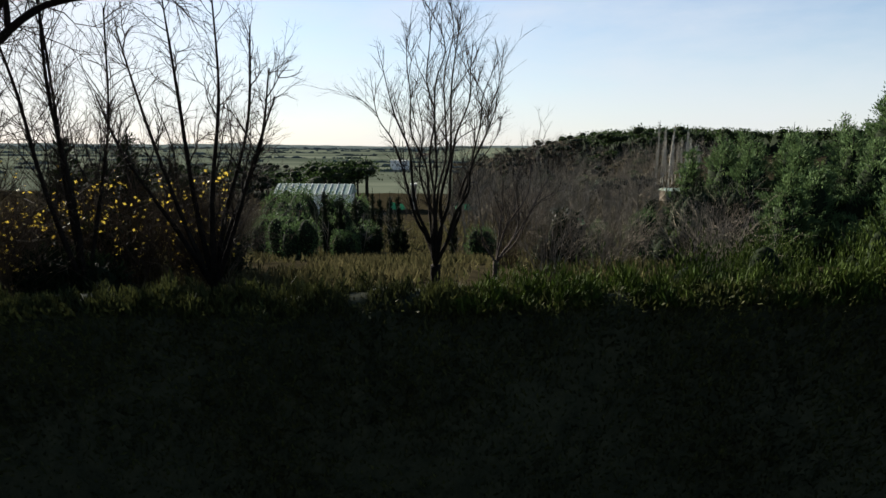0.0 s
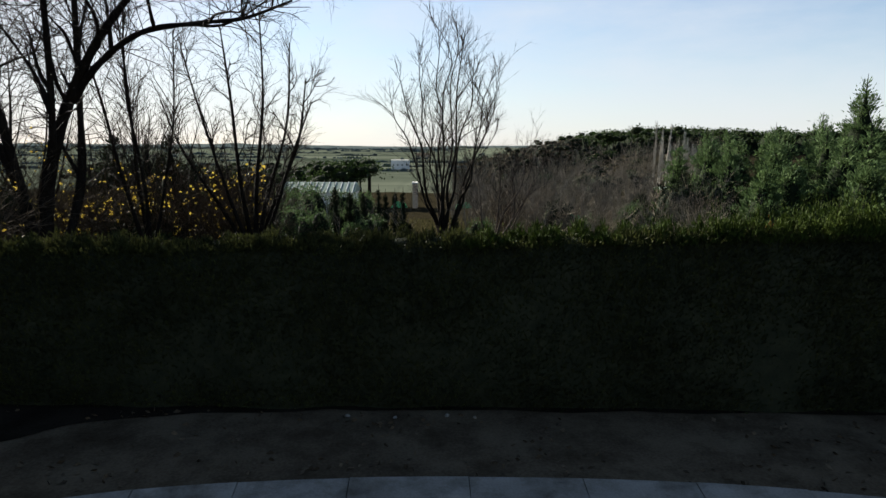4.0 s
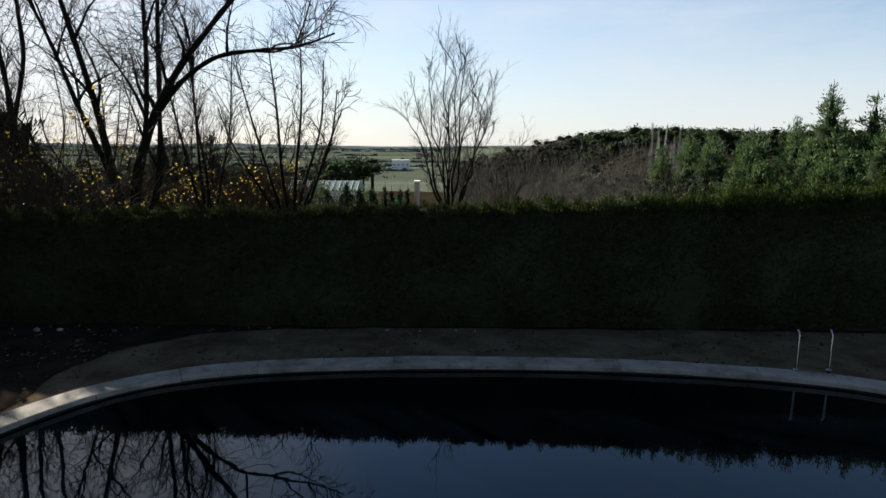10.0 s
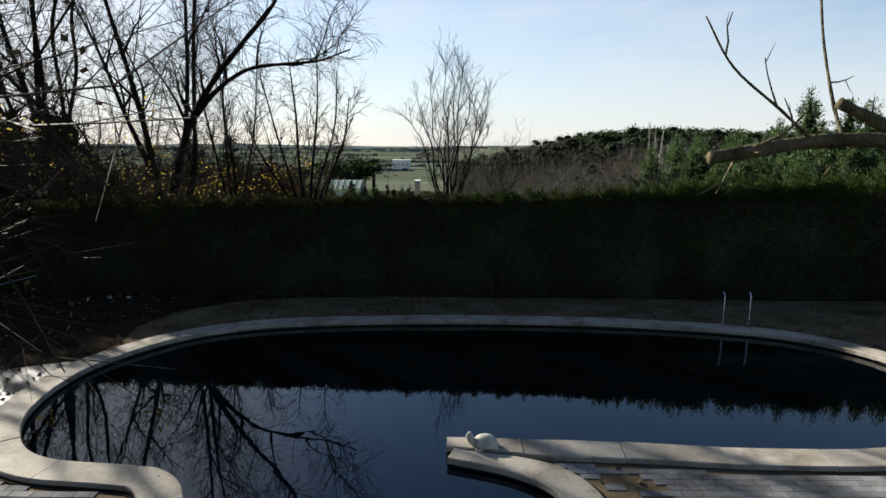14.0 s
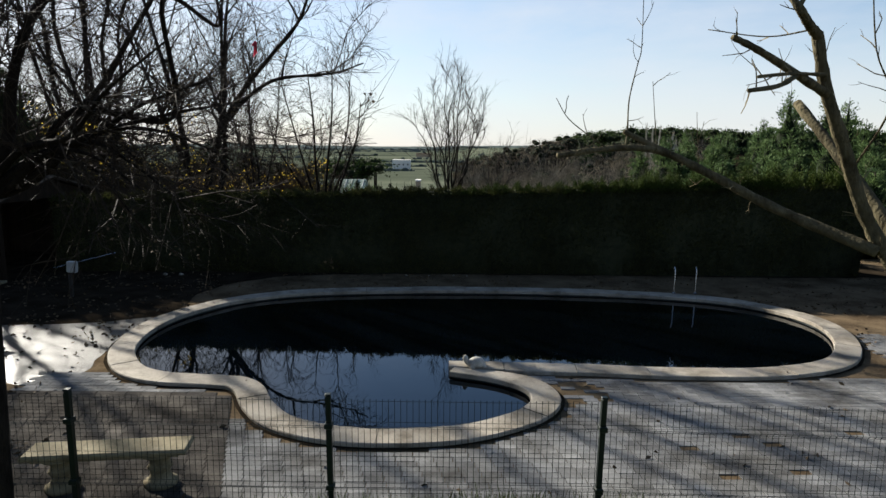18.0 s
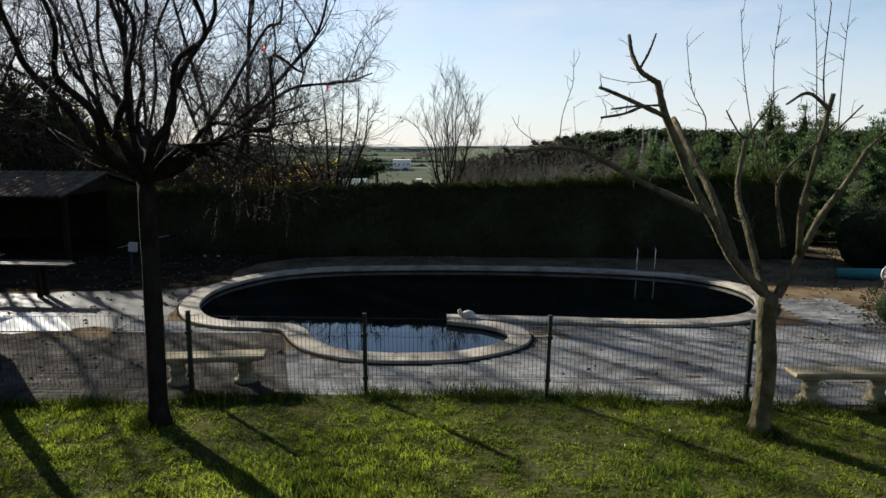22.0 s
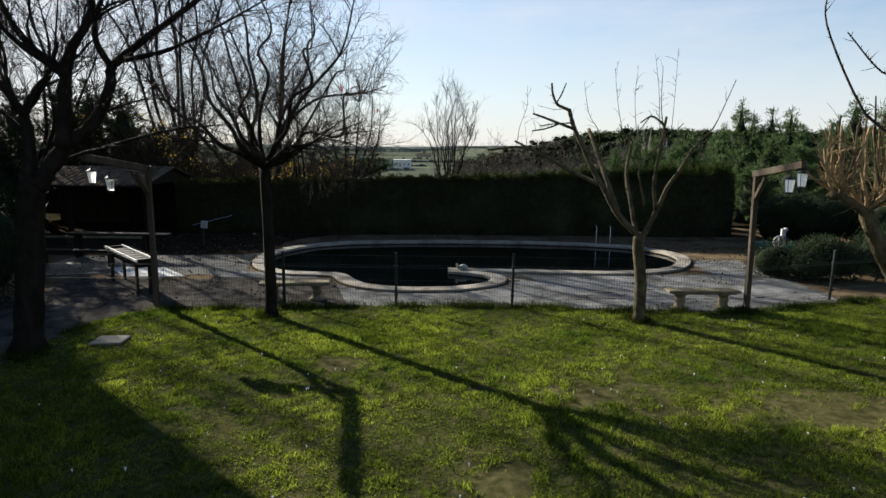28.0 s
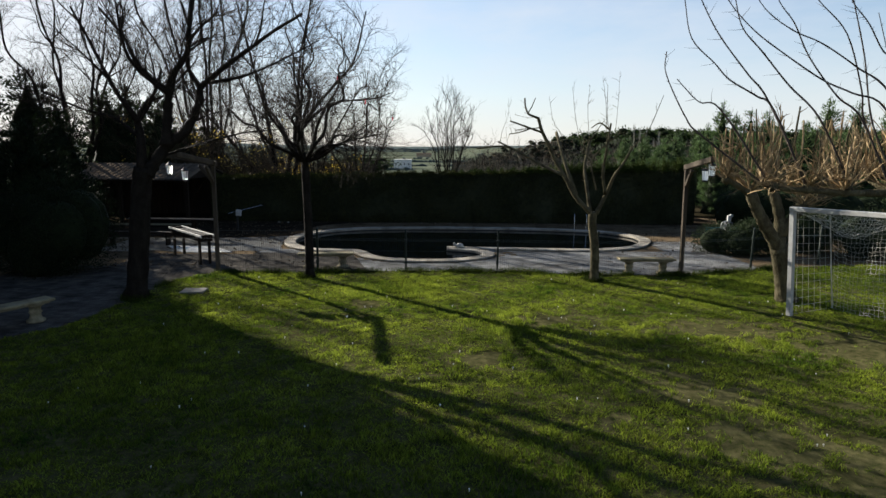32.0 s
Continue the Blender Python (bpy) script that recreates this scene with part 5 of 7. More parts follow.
# the round-crowned tree by the fence
fork = (-3.93, -7.28, 2.92)
ends = [(-5.80, -7.98, 4.67), (-5.20, -6.83, 5.48), (-4.80, -9.16, 5.68), (-4.20, -7.56, 6.39), (-3.50, -8.6, 6.59), (-3.00, -7.08, 6.09), (-2.65, -8.73, 5.6), (-2.05, -7.39, 4.57), (-2.40, -6.51, 5.28), (-3.60, -10.06, 5.07), (-4.50, -5.88, 4.97)]
low = []
for i, (x, y, z, top) in enumerate([(-1.85, -7.64, 3.05, 3.55), (-2.25, -7.58, 2.75, 3.35), (-1.75, -7.63, 3.45, 3.65), (-2.5, -7.67, 2.85, 3.3), (-2.0, -8.26, 3.75, 3.7), (-2.7, -7.42, 2.65, 3.2), (-5.3, -8.31, 3.2, 3.5), (-1.95, -7.66, 3.6, 3.7)]):
    a, e = Vector(fork), Vector((x, y, z + 0.2))
    s = 0.07 * math.sin(i * 2.1)
    low.append(([a, a.lerp(e, 0.25) + Vector((0, s, 0.12)), a.lerp(e, 0.5) + Vector((s, 0, (top - z) * 0.7)), a.lerp(e, 0.75) + Vector((0, -s, (top - z) * 0.55)), e], 0.036, 0.006, 0.12))
bare_tree("small leafless tree with a dense round crown of upright twigs", [(-3.80, -7.64, 0), (-3.84, -7.5, 1.42), fork], fan(fork, ends, 0.052, 0.008, 0.30, 1, 0.17) + low, 31, M_DARKBARK, M_TWIG,
          dict(per_m=8.4, spread=0.8, lift=0.30, length=0.85, r=0.0062, depth=2, kids=4, up=0.06, wiggle=0.30, shrink=0.55, seeds=450), trunk_r=(0.115, 0.10))
# the larger forked tree at the path
l0 = [([(-6.72, -9.90, 2.71), (-6.51, -9.84, 3.03), (-6.29, -9.77, 3.35), (-6.01, -9.71, 3.55), (-5.81, -9.65, 3.84), (-5.64, -9.58, 4.29), (-5.64, -9.52, 4.53), (-5.45, -9.45, 4.73), (-5.11, -9.39, 5.02), (-4.63, -9.33, 5.37), (-4.04, -9.26, 5.80), (-3.47, -9.20, 6.14)], 0.15, 0.028),
      ([(-6.31, -9.85, 3.31), (-6.27, -9.82, 3.75), (-6.21, -9.80, 4.33), (-6.10, -9.77, 4.78), (-5.80, -9.75, 5.23), (-5.72, -9.72, 5.79), (-5.57, -9.70, 6.56)], 0.135, 0.035),
      ([(-6.22, -9.75, 4.44), (-6.57, -9.91, 4.74), (-6.75, -10.07, 5.07), (-6.86, -10.24, 5.47), (-7.23, -10.40, 5.99)], 0.075, 0.02),
      ([(-6.83, -9.90, 2.82), (-6.85, -9.82, 3.52), (-6.93, -9.74, 3.81), (-6.78, -9.66, 4.16), (-6.61, -9.58, 4.42), (-6.46, -9.50, 4.92)], 0.115, 0.025),
      ([(-6.87, -9.85, 3.80), (-7.01, -9.96, 4.10), (-7.24, -10.07, 4.52), (-7.61, -10.19, 5.46), (-7.85, -10.30, 6.03)], 0.07, 0.018),
      ([(-5.65, -9.50, 4.53), (-5.96, -9.33, 5.04), (-5.87, -9.17, 5.67), (-5.35, -9.00, 6.22)], 0.065, 0.02),
      ([(-6.88, -9.85, 3.5), (-7.6, -9.4, 3.9), (-8.4, -9.2, 4.1), (-9.4, -9.0, 4.5)], 0.05, 0.014),
      ([(-5.35, -9.6, 4.65), (-4.6, -9.9, 4.75), (-3.8, -10.2, 5.0), (-2.9, -10.4, 5.4)], 0.045, 0.012),
      ([(-6.5, -9.9, 3.05), (-5.8, -9.3, 3.35), (-5.0, -8.9, 3.6), (-4.2, -8.7, 3.7)], 0.035, 0.01),
      ([(-6.2, -9.8, 4.35), (-6.6, -10.6, 5.0), (-6.5, -11.2, 6.0)], 0.05, 0.015)]
bare_tree("large leafless tree with a thick forked trunk beside the path", [(-7.17, -9.85, 0), (-7.02, -9.85, 1.3), (-6.9, -9.87, 2.3), (-6.8, -9.9, 2.85)], l0 + side_limbs(l0[:6], 3, 1.2, 0.028, 19), 41, M_DARKBARK, M_TWIG,
          dict(per_m=9, spread=0.8, lift=0.35, length=0.95, r=0.0085, depth=2, kids=3, up=0.04, wiggle=0.18, seeds=900), trunk_r=(0.225, 0.195))
# the pollarded tree on the right of the pool
l2 = [([(3.27, -8.01, 1.72), (2.85, -8.02, 2.13), (2.58, -8.0, 2.59), (2.36, -7.98, 2.94), (2.12, -8.05, 3.4), (1.94, -8.12, 3.72), (1.83, -8.16, 4.04)], 0.061, 0.036),
      ([(1.84, -8.16, 4.02), (1.7, -8.3, 4.06), (1.56, -8.45, 4.11), (1.5, -8.36, 4.27), (1.49, -8.24, 4.48)], 0.032, 0.017),
      ([(1.54, -8.46, 4.11), (1.64, -8.42, 4.28), (1.73, -8.34, 4.48)], 0.014, 0.009),
      ([(1.98, -8.1, 3.68), (1.6, -8.36, 3.79), (1.3, -8.55, 3.88), (1.12, -8.64, 3.93)], 0.029, 0.016),
      ([(1.62, -8.36, 3.77), (1.35, -8.7, 3.68), (1.07, -8.97, 3.63)], 0.017, 0.011),
      ([(1.92, -8.15, 3.8), (1.55, -8.45, 3.77), (1.22, -8.74, 3.72)], 0.013, 0.008),
      ([(1.78, -8.22, 4.05), (1.6, -8.02, 4.04), (1.33, -7.79, 4.12)], 0.006, 0.003),
      ([(2.45, -8.02, 2.7), (2.0, -7.6, 2.93), (1.6, -7.4, 3.16), (1.25, -7.3, 3.33), (0.9, -7.35, 3.355), (0.42, -7.58, 3.3)], 0.0415, 0.0195, -0.7),
      ([(1.3, -7.3, 3.32), (1.13, -7.27, 3.4), (0.97, -7.25, 3.48)], 0.025, 0.019),
      ([(0.98, -7.28, 3.36), (1.04, -7.1, 3.5), (1.1, -6.9, 3.75), (1.24, -6.6, 4.05), (1.29, -6.52, 4.2), (1.29, -6.5, 4.6)], 0.0075, 0.003),
      ([(0.8, -7.4, 3.36), (0.66, -7.48, 3.44), (0.5, -7.5, 3.56), (0.41, -7.5, 3.7)], 0.006, 0.0025),
      ([(0.52, -7.53, 3.31), (0.66, -7.5, 3.37), (0.74, -7.48, 3.44)], 0.006, 0.003),
      ([(1.2, -7.33, 3.34), (1.19, -7.3, 3.5), (1.15, -7.3, 3.84)], 0.005, 0.002),
      ([(1.5, -7.38, 3.22), (1.49, -7.35, 3.42), (1.47, -7.35, 3.62)], 0.004, 0.002),
      ([(2.85, -8.0, 2.2), (2.62, -7.9, 2.8), (2.55, -7.35, 3.3), (2.52, -6.77, 3.73)], 0.048, 0.036),
      ([(3.2, -8.02, 1.78), (3.18, -7.6, 2.4), (3.2, -7.2, 2.87), (3.33, -7.03, 3.5)], 0.05, 0.03),
      ([(3.33, -7.03, 3.45), (3.2, -7.03, 3.6), (3.06, -7.03, 3.82)], 0.016, 0.008),
      ([(3.33, -7.03, 3.48), (3.5, -7.03, 3.75), (3.68, -7.03, 4.02)], 0.016, 0.007),
      ([(2.95, -8.2, 3.1), (2.72, -8.2, 4.0), (2.61, -8.2, 4.75)], 0.008, 0.0025),
      ([(3.14, -8.25, 2.94), (3.0, -8.2, 4.1), (3.02, -8.2, 4.8)], 0.008, 0.0025),
      ([(3.46, -8.3, 3.3), (3.42, -8.2, 4.3), (3.31, -8.2, 5.0)], 0.007, 0.0025),
      ([(3.62, -8.36, 3.57), (3.7, -8.2, 4.3), (3.71, -8.2, 5.1)], 0.006, 0.0025),
      ([(2.55, -7.5, 3.2), (2.43, -8.0, 3.63), (2.2, -8.15, 3.95), (2.09, -8.2, 4.41)], 0.009, 0.003),
      ([(3.35, -8.02, 1.74), (3.6, -8, 2.28), (3.72, -8.06, 2.64), (3.95, -8.05, 2.99), (4.15, -8.04, 3.35)], 0.0572, 0.025),
      ([(4.12, -8.03, 3.33), (4.32, -8.07, 3.55), (4.5, -8.12, 3.8), (4.75, -8.25, 4.57)], 0.0215, 0.0058),
      ([(3.55, -8.02, 2.23), (3.42, -8.22, 2.74), (3.45, -8.31, 3.25), (3.5, -8.42, 3.91)], 0.043, 0.0215),
      ([(3.3, -8.15, 2.33), (3.12, -8.26, 2.99), (3.36, -8.32, 3.35), (3.62, -8.36, 3.57), (3.8, -8.43, 3.8)], 0.0227, 0.007),
      ([(3.14, -8.25, 2.94), (2.94, -8.31, 3.25), (2.88, -8.4, 3.6)], 0.0139, 0.0052),
      ([(3.55, -8.32, 3.5), (3.42, -8.36, 4.06), (3.38, -8.43, 4.77)], 0.0105, 0.0044),
      ([(3.5, -8.39, 3.75), (3.25, -8.42, 3.91), (3.05, -8.4, 3.8)], 0.025, 0.0107)]
bare_tree("heavily pollarded leafless tree with stubby pale limbs by the fence", [(3.45, -7.72, 0), (3.40, -7.86, 0.81), (3.28, -7.97, 1.47), (3.27, -8.02, 1.78)], l2, 53, M_PALEBARK, M_PALETWIG,
          dict(per_m=5.0, spread=1.0, lift=0.25, length=0.16, r=0.004, depth=1, kids=1, up=0.08, wiggle=0.2, **{"from": 0.25}), trunk_r=(0.115, 0.10), name="pollarded_tree")
# the pollard behind the goal: old heads, each with a fan of stout cut shoots
def pollard_head(t, root, head, n, seed, height, spread, thick, lean=(0.0, 0.0), fine=26):
    """A gnarled head with shoots that bow outwards and then rise; the cut ends are blunt."""
    rng = np.random.default_rng(seed)
    r = 1.7 * thick + 0.045
    c = np.array(head) - root
    part("knuckle", Shape().lathe([(0.25 * r, -1.1 * r), (0.85 * r, -0.6 * r), (r, 0), (0.8 * r, 0.6 * r), (0.15 * r, 0.95 * r)], 9, tuple(c)).mesh("knuckle", True), M_PALEBARK, t)
    g = Growth(seed + 1)
    for k in range(n):
        w = 2 * math.pi * (k + rng.uniform(-0.35, 0.35)) / n * 1.618
        out = spread * math.sqrt(rng.uniform(0.05, 1.0))
        h = height * rng.uniform(0.45, 1.0)
        d = np.array([math.cos(w) * out + lean[0], math.sin(w) * out + lean[1], 0.0])
        kink = rng.normal(0, 0.05, 3)
        pts = [c, c + d * 0.55 + kink + (0, 0, 0.18 * h), c + d * 0.9 - kink + (0, 0, 0.5 * h), c + d * rng.uniform(0.9, 1.15) + kink * 0.5 + (0, 0, h)]
        r0 = thick * rng.uniform(0.65, 1.15)
        line, rad = limb([Vector(p) for p in pts], r0, r0 * rng.uniform(0.35, 0.6), 5, 7, 0.22, seed + k)
        part("shoot", Shape().tube(line, rad, 7).mesh("shoot", True), M_TANTWIG if k % 4 else M_PALEBARK, t)
        for _ in range(fine // 5):
            p, q = along(line, rng.uniform(0.15, 0.95))
            o = rng.normal(0, 1, 3)
            v = q * 0.7 + o * 0.45 + np.array([0, 0, 0.25])
            g.branch(p, v / np.linalg.norm(v), rng.uniform(0.12, 0.55), rng.uniform(0.008, 0.014), 1, 1, 0.6, 0.16, 0.05, 0.6, 3)
    for _ in range(fine):
        v = np.array([rng.normal(0, 0.7), rng.normal(0, 0.7), rng.uniform(0.2, 1.0)])
        g.branch(c, v / np.linalg.norm(v), rng.uniform(0.15, 0.6), rng.uniform(0.007, 0.012), 1, 1, 0.6, 0.18, 0.04, 0.6, 3)
    part("twig_growth", g.mesh("twig_growth"), M_TANTWIG, t, "thin tan shoots")


NO_TWIGS = dict(per_m=0, spread=0.8, lift=0.5, length=0.3, r=0.010, depth=1, kids=1)
l3 = [([(6.90, -9.88, 1.20), (6.60, -9.93, 1.62), (6.30, -10.00, 2.06), (6.08, -10.05, 2.46)], 0.15, 0.115),
      ([(6.90, -9.86, 1.25), (6.92, -9.83, 1.70), (6.82, -9.82, 2.12), (6.70, -9.80, 2.46)], 0.15, 0.10),
      ([(6.93, -9.85, 1.50), (7.15, -9.94, 1.95), (7.45, -10.02, 2.25), (7.85, -10.11, 2.45)], 0.12, 0.08),
      ([(6.95, -9.8, 1.45), (7.4, -9.5, 2.0), (7.9, -9.3, 2.5), (8.6, -9.2, 2.7)], 0.09, 0.06),
      ([(6.08, -10.05, 2.40), (5.75, -10.2, 2.58), (5.45, -10.3, 2.72)], 0.075, 0.05)]
t3, g3 = bare_tree("pollarded leafless tree with stout cut shoots behind the goal", [(7.25, -9.72, 0), (7.12, -9.78, 0.6), (6.90, -9.88, 1.25)], l3, 61, M_PALEBARK, M_TANTWIG, NO_TWIGS, trunk_r=(0.215, 0.185), name="pollarded_tree")
root3 = np.array([7.25, -9.72, 0.0])
for i, (hd, n, h, sp) in enumerate([((6.08, -10.05, 2.46), 15, 1.65, 0.62), ((5.45, -10.3, 2.72), 8, 1.15, 0.42), ((6.70, -9.80, 2.48), 13, 1.85, 0.55), ((7.85, -10.11, 2.46), 13, 1.6, 0.6), ((8.6, -9.2, 2.7), 9, 1.5, 0.6), ((7.3, -9.98, 2.15), 7, 1.5, 0.4)]):
    pollard_head(t3, root3, hd, n, 600 + 20 * i, h, sp, 0.030, fine=34)

# a second pollard nearer the house, whose low arm and long whips reach over the lawn
l4 = [([(7.38, -14.3, 1.62), (6.95, -14.35, 2.35), (6.4, -14.4, 2.70), (5.3, -14.42, 2.74), (4.25, -14.45, 2.80)], 0.10, 0.034),
      ([(7.4, -14.25, 1.65), (7.25, -14.2, 2.2), (7.0, -14.2, 2.75)], 0.13, 0.09),
      ([(7.45, -14.25, 1.6), (8.0, -14.1, 2.15), (8.7, -14.0, 2.6)], 0.12, 0.08),
      ([(6.2, -14.38, 2.70), (6.05, -14.1, 2.80), (5.95, -13.95, 2.9)], 0.06, 0.045)]
t4, g4 = bare_tree("pollarded leafless tree with a low spreading arm and long arching whips", [(7.5, -14.25, 0), (7.45, -14.27, 0.8), (7.38, -14.28, 1.65)], l4, 63, M_PALEBARK, M_TANTWIG, NO_TWIGS, trunk_r=(0.19, 0.16), name="pollarded_tree")
root4 = np.array([7.5, -14.25, 0.0])
for i, (hd, n, h, sp) in enumerate([((4.25, -14.45, 2.82), 5, 0.42, 0.26), ((4.75, -14.42, 2.80), 6, 0.5, 0.26), ((5.3, -14.42, 2.76), 8, 0.75, 0.3), ((5.95, -13.95, 2.95), 7, 0.9, 0.34), ((6.1, -14.4, 2.73), 8, 0.9, 0.34), ((7.0, -14.2, 2.78), 10, 1.1, 0.5), ((8.7, -14.0, 2.62), 9, 1.1, 0.5)]):
    pollard_head(t4, root4, hd, n, 800 + 20 * i, h, sp, 0.019, fine=24)
arcs = [[(3.08, 3.52), (2.87, 3.75), (2.55, 4.35), (2.52, 4.65)],
        [(3.35, 3.87), (3.01, 3.98), (2.67, 4.28)],
        [(3.84, 3.87), (3.58, 4.06), (3.21, 4.28), (3.01, 4.50), (2.67, 4.83), (2.53, 5.31)],
        [(3.78, 3.99), (3.48, 4.36), (3.05, 4.87), (2.76, 5.31)],
        [(4.54, 3.76), (4.04, 4.21), (3.61, 4.65), (3.32, 4.95), (3.21, 5.31)],
        [(5.39, 3.89), (4.90, 4.11), (4.49, 4.29), (3.92, 4.66), (3.51, 4.95), (3.13, 5.31)],
        [(5.09, 3.77), (4.75, 4.07), (4.31, 4.59), (4.04, 5.03), (3.78, 5.31)],
        [(5.18, 3.69), (5.05, 4.15), (4.74, 4.89), (4.31, 5.32)],
        [(5.44, 4.07), (4.93, 4.45), (4.44, 4.77), (4.04, 4.95), (3.63, 5.24)],
        [(5.26, 3.69), (5.07, 4.59), (4.84, 5.32)],
        [(5.61, 4.45), (5.29, 4.67), (5.02, 5.03), (4.76, 5.32)],
        [(5.63, 4.30), (5.38, 4.52), (5.16, 5.18)]]
whips = Growth(67)
rng = whips.rng
for i, arc in enumerate(arcs):
    foot = Vector((max(4.25, arc[0][0] + 0.2 + 0.62 * (arc[0][1] - 2.7)), -14.43, 2.76))
    top = (arc[-1][0] + (arc[-1][0] - arc[-2][0]) * 0.8, arc[-1][1] + 0.45)
    pts = arc + ([top] if arc[-1][1] > 5.2 else [])
    line, rad = limb([foot - Vector(root4)] + [Vector((x + (0.32 if i > 1 else 0.12), -14.42 + 0.05 * math.sin(i * 2.1 + k), z)) - Vector(root4) for k, (x, z) in enumerate(pts)], 0.0165, 0.005, 5, 6, 0.1, 300 + i)
    part("whip", Shape().tube(line, rad, 6).mesh("whip", True), M_BARK, t4)
    for _ in range(22):
        p, d = along(line, rng.uniform(0.2, 0.98))
        o = rng.normal(0, 1, 3)
        o -= d * (o @ d)
        w = d * 0.6 + o / np.linalg.norm(o)
        whips.branch(p, w / np.linalg.norm(w), rng.choice([0.03, 0.04, 0.05, 0.2]), 0.004, 0, 0, 0.6, 0.05, 0.05, 0.4, 3)
part("long_growth", whips.mesh("long_growth"), M_BARK, t4, "short side shoots on the long whips")

# behind the hedge: the big many-stemmed tree with one long level limb
lb = [([(-9.0, 10.4, 0.41), (-8.6, 10.05, 2.43), (-7.9, 9.77, 4.06), (-7.0, 9.41, 5.28), (-6.0, 9.1, 6.29), (-4.9, 8.74, 7.51), (-4.2, 8.21, 9.74)], 0.17, 0.03),
      ([(-7.75, 9.74, 4.21), (-7.0, 9.48, 4.92), (-6.0, 9.24, 5.48), (-4.8, 9.07, 5.63), (-3.9, 8.93, 5.70), (-3.0, 8.86, 6.0)], 0.09, 0.02),
      ([(-9.2, 10.54, 0.41), (-9.4, 10.32, 2.54), (-9.6, 9.97, 4.57), (-10.2, 9.58, 7.61), (-10.9, 9.11, 11.16)], 0.15, 0.03),
      ([(-9.3, 10.27, 0.3), (-10.4, 9.65, 2.23), (-11.6, 9.23, 3.86), (-13.0, 8.77, 5.68), (-14.0, 8.24, 8.72)], 0.14, 0.03),
      ([(-8.9, 10.67, 0.51), (-8.4, 10.91, 2.43), (-8.3, 10.99, 4.46), (-8.0, 10.71, 7.71), (-7.2, 10.3, 10.96)], 0.13, 0.03),
      ([(-8.5, 10.01, 2.64), (-8.0, 9.41, 3.65), (-7.6, 8.84, 5.28), (-7.3, 8.29, 7.61), (-6.7, 7.68, 10.35)], 0.10, 0.025),
      ([(-9.4, 10.35, 2.33), (-10.2, 10.49, 4.06), (-10.9, 10.42, 6.09), (-11.5, 10.14, 7.71)], 0.10, 0.025)]
bare_tree("big leafless tree with several dark stems behind the hedge", [(-9.1, 10.56, -0.1), (-9.1, 10.51, 0.2), (-9.05, 10.45, 0.51)], lb + side_limbs(lb, 6, 2.6, 0.05, 5), 71, M_DARKBARK, M_TWIG,
          dict(per_m=6, spread=0.95, lift=0.2, length=1.0, r=0.011, depth=2, kids=3, up=0.02, wiggle=0.26), trunk_r=(0.34, 0.30))
lb2 = fan((-12.9, 10.85, 0.3), [(-12.1, 9.15, 15.6), (-13.0, 9.91, 16.4), (-14.0, 9.47, 15.8), (-15.4, 9.69, 15.9), (-11.3, 9.66, 14.0), (-16.4, 9.89, 13.2), (-10.6, 10.4, 12.0)], 0.085, 0.04, 0.08, 12, 0.2) + fan((-7.7, 12.59, 0.2), [(-8.6, 11.18, 6.7), (-7.9, 11.97, 7.1), (-7.2, 11.03, 6.7), (-6.5, 11.87, 5.99)], 0.06, 0.015, 0.08, 13)
bare_tree("leafless tree with many thin dark stems behind the hedge", [(-12.9, 10.92, -0.1), (-12.9, 10.88, 0.1), (-12.9, 10.84, 0.36)], lb2[:7], 72, M_DARKBARK, M_TWIG,
          dict(per_m=7.5, spread=0.7, lift=0.35, length=1.15, r=0.012, depth=2, kids=3, up=0.05, wiggle=0.2), trunk_r=(0.24, 0.2))
bare_tree("leafless tree with many thin dark stems behind the hedge", [(-7.7, 12.64, -0.1), (-7.7, 12.6, 0.1), (-7.7, 12.58, 0.25)], lb2[7:], 74, M_DARKBARK, M_TWIG,
          dict(per_m=7, spread=0.65, lift=0.45, length=1.05, r=0.011, depth=2, kids=3, up=0.04, wiggle=0.2), trunk_r=(0.16, 0.14))
# added past the shelter to throw patchy twig shade on apron and lawn
ld = fan((-18.2, 7.68, 0.41), [(-20.6, 5.77, 10.2), (-19.4, 7.89, 11.4), (-18.2, 5.2, 11.8), (-17.0, 7.31, 11.2), (-16.0, 6.84, 9.3), (-15.4, 8.52, 7.6), (-20.8, 7.55, 7.2), (-16.6, 9.4, 10.4)], 0.11, 0.025, 0.12, 15, 0.2)
bare_tree("wide leafless tree added beyond the shelter for patchy shade", [(-18.2, 7.75, 0), (-18.2, 7.71, 0.2), (-18.2, 7.67, 0.46)], ld + side_limbs(ld, 4, 2.4, 0.04, 17), 76, M_DARKBARK, M_TWIG,
          dict(per_m=4, spread=0.8, lift=0.3, length=1.2, r=0.010, depth=2, kids=3, up=0.04, wiggle=0.2, seeds=900), trunk_r=(0.26, 0.22))
# a tall one further left, added so that its thin shade falls on the lawn
lt = fan((-23.8, 7.1, 4.6), [(-26.1, 5.9, 13.8), (-24.9, 8.1, 15.6), (-23.8, 6.1, 16.4), (-22.7, 7.7, 16.0), (-21.8, 6.5, 14.2), (-21.9, 7.9, 11.0), (-26.3, 7.3, 11.2), (-23.1, 5.1, 13.0)], 0.11, 0.025, 0.12, 35, 0.2)
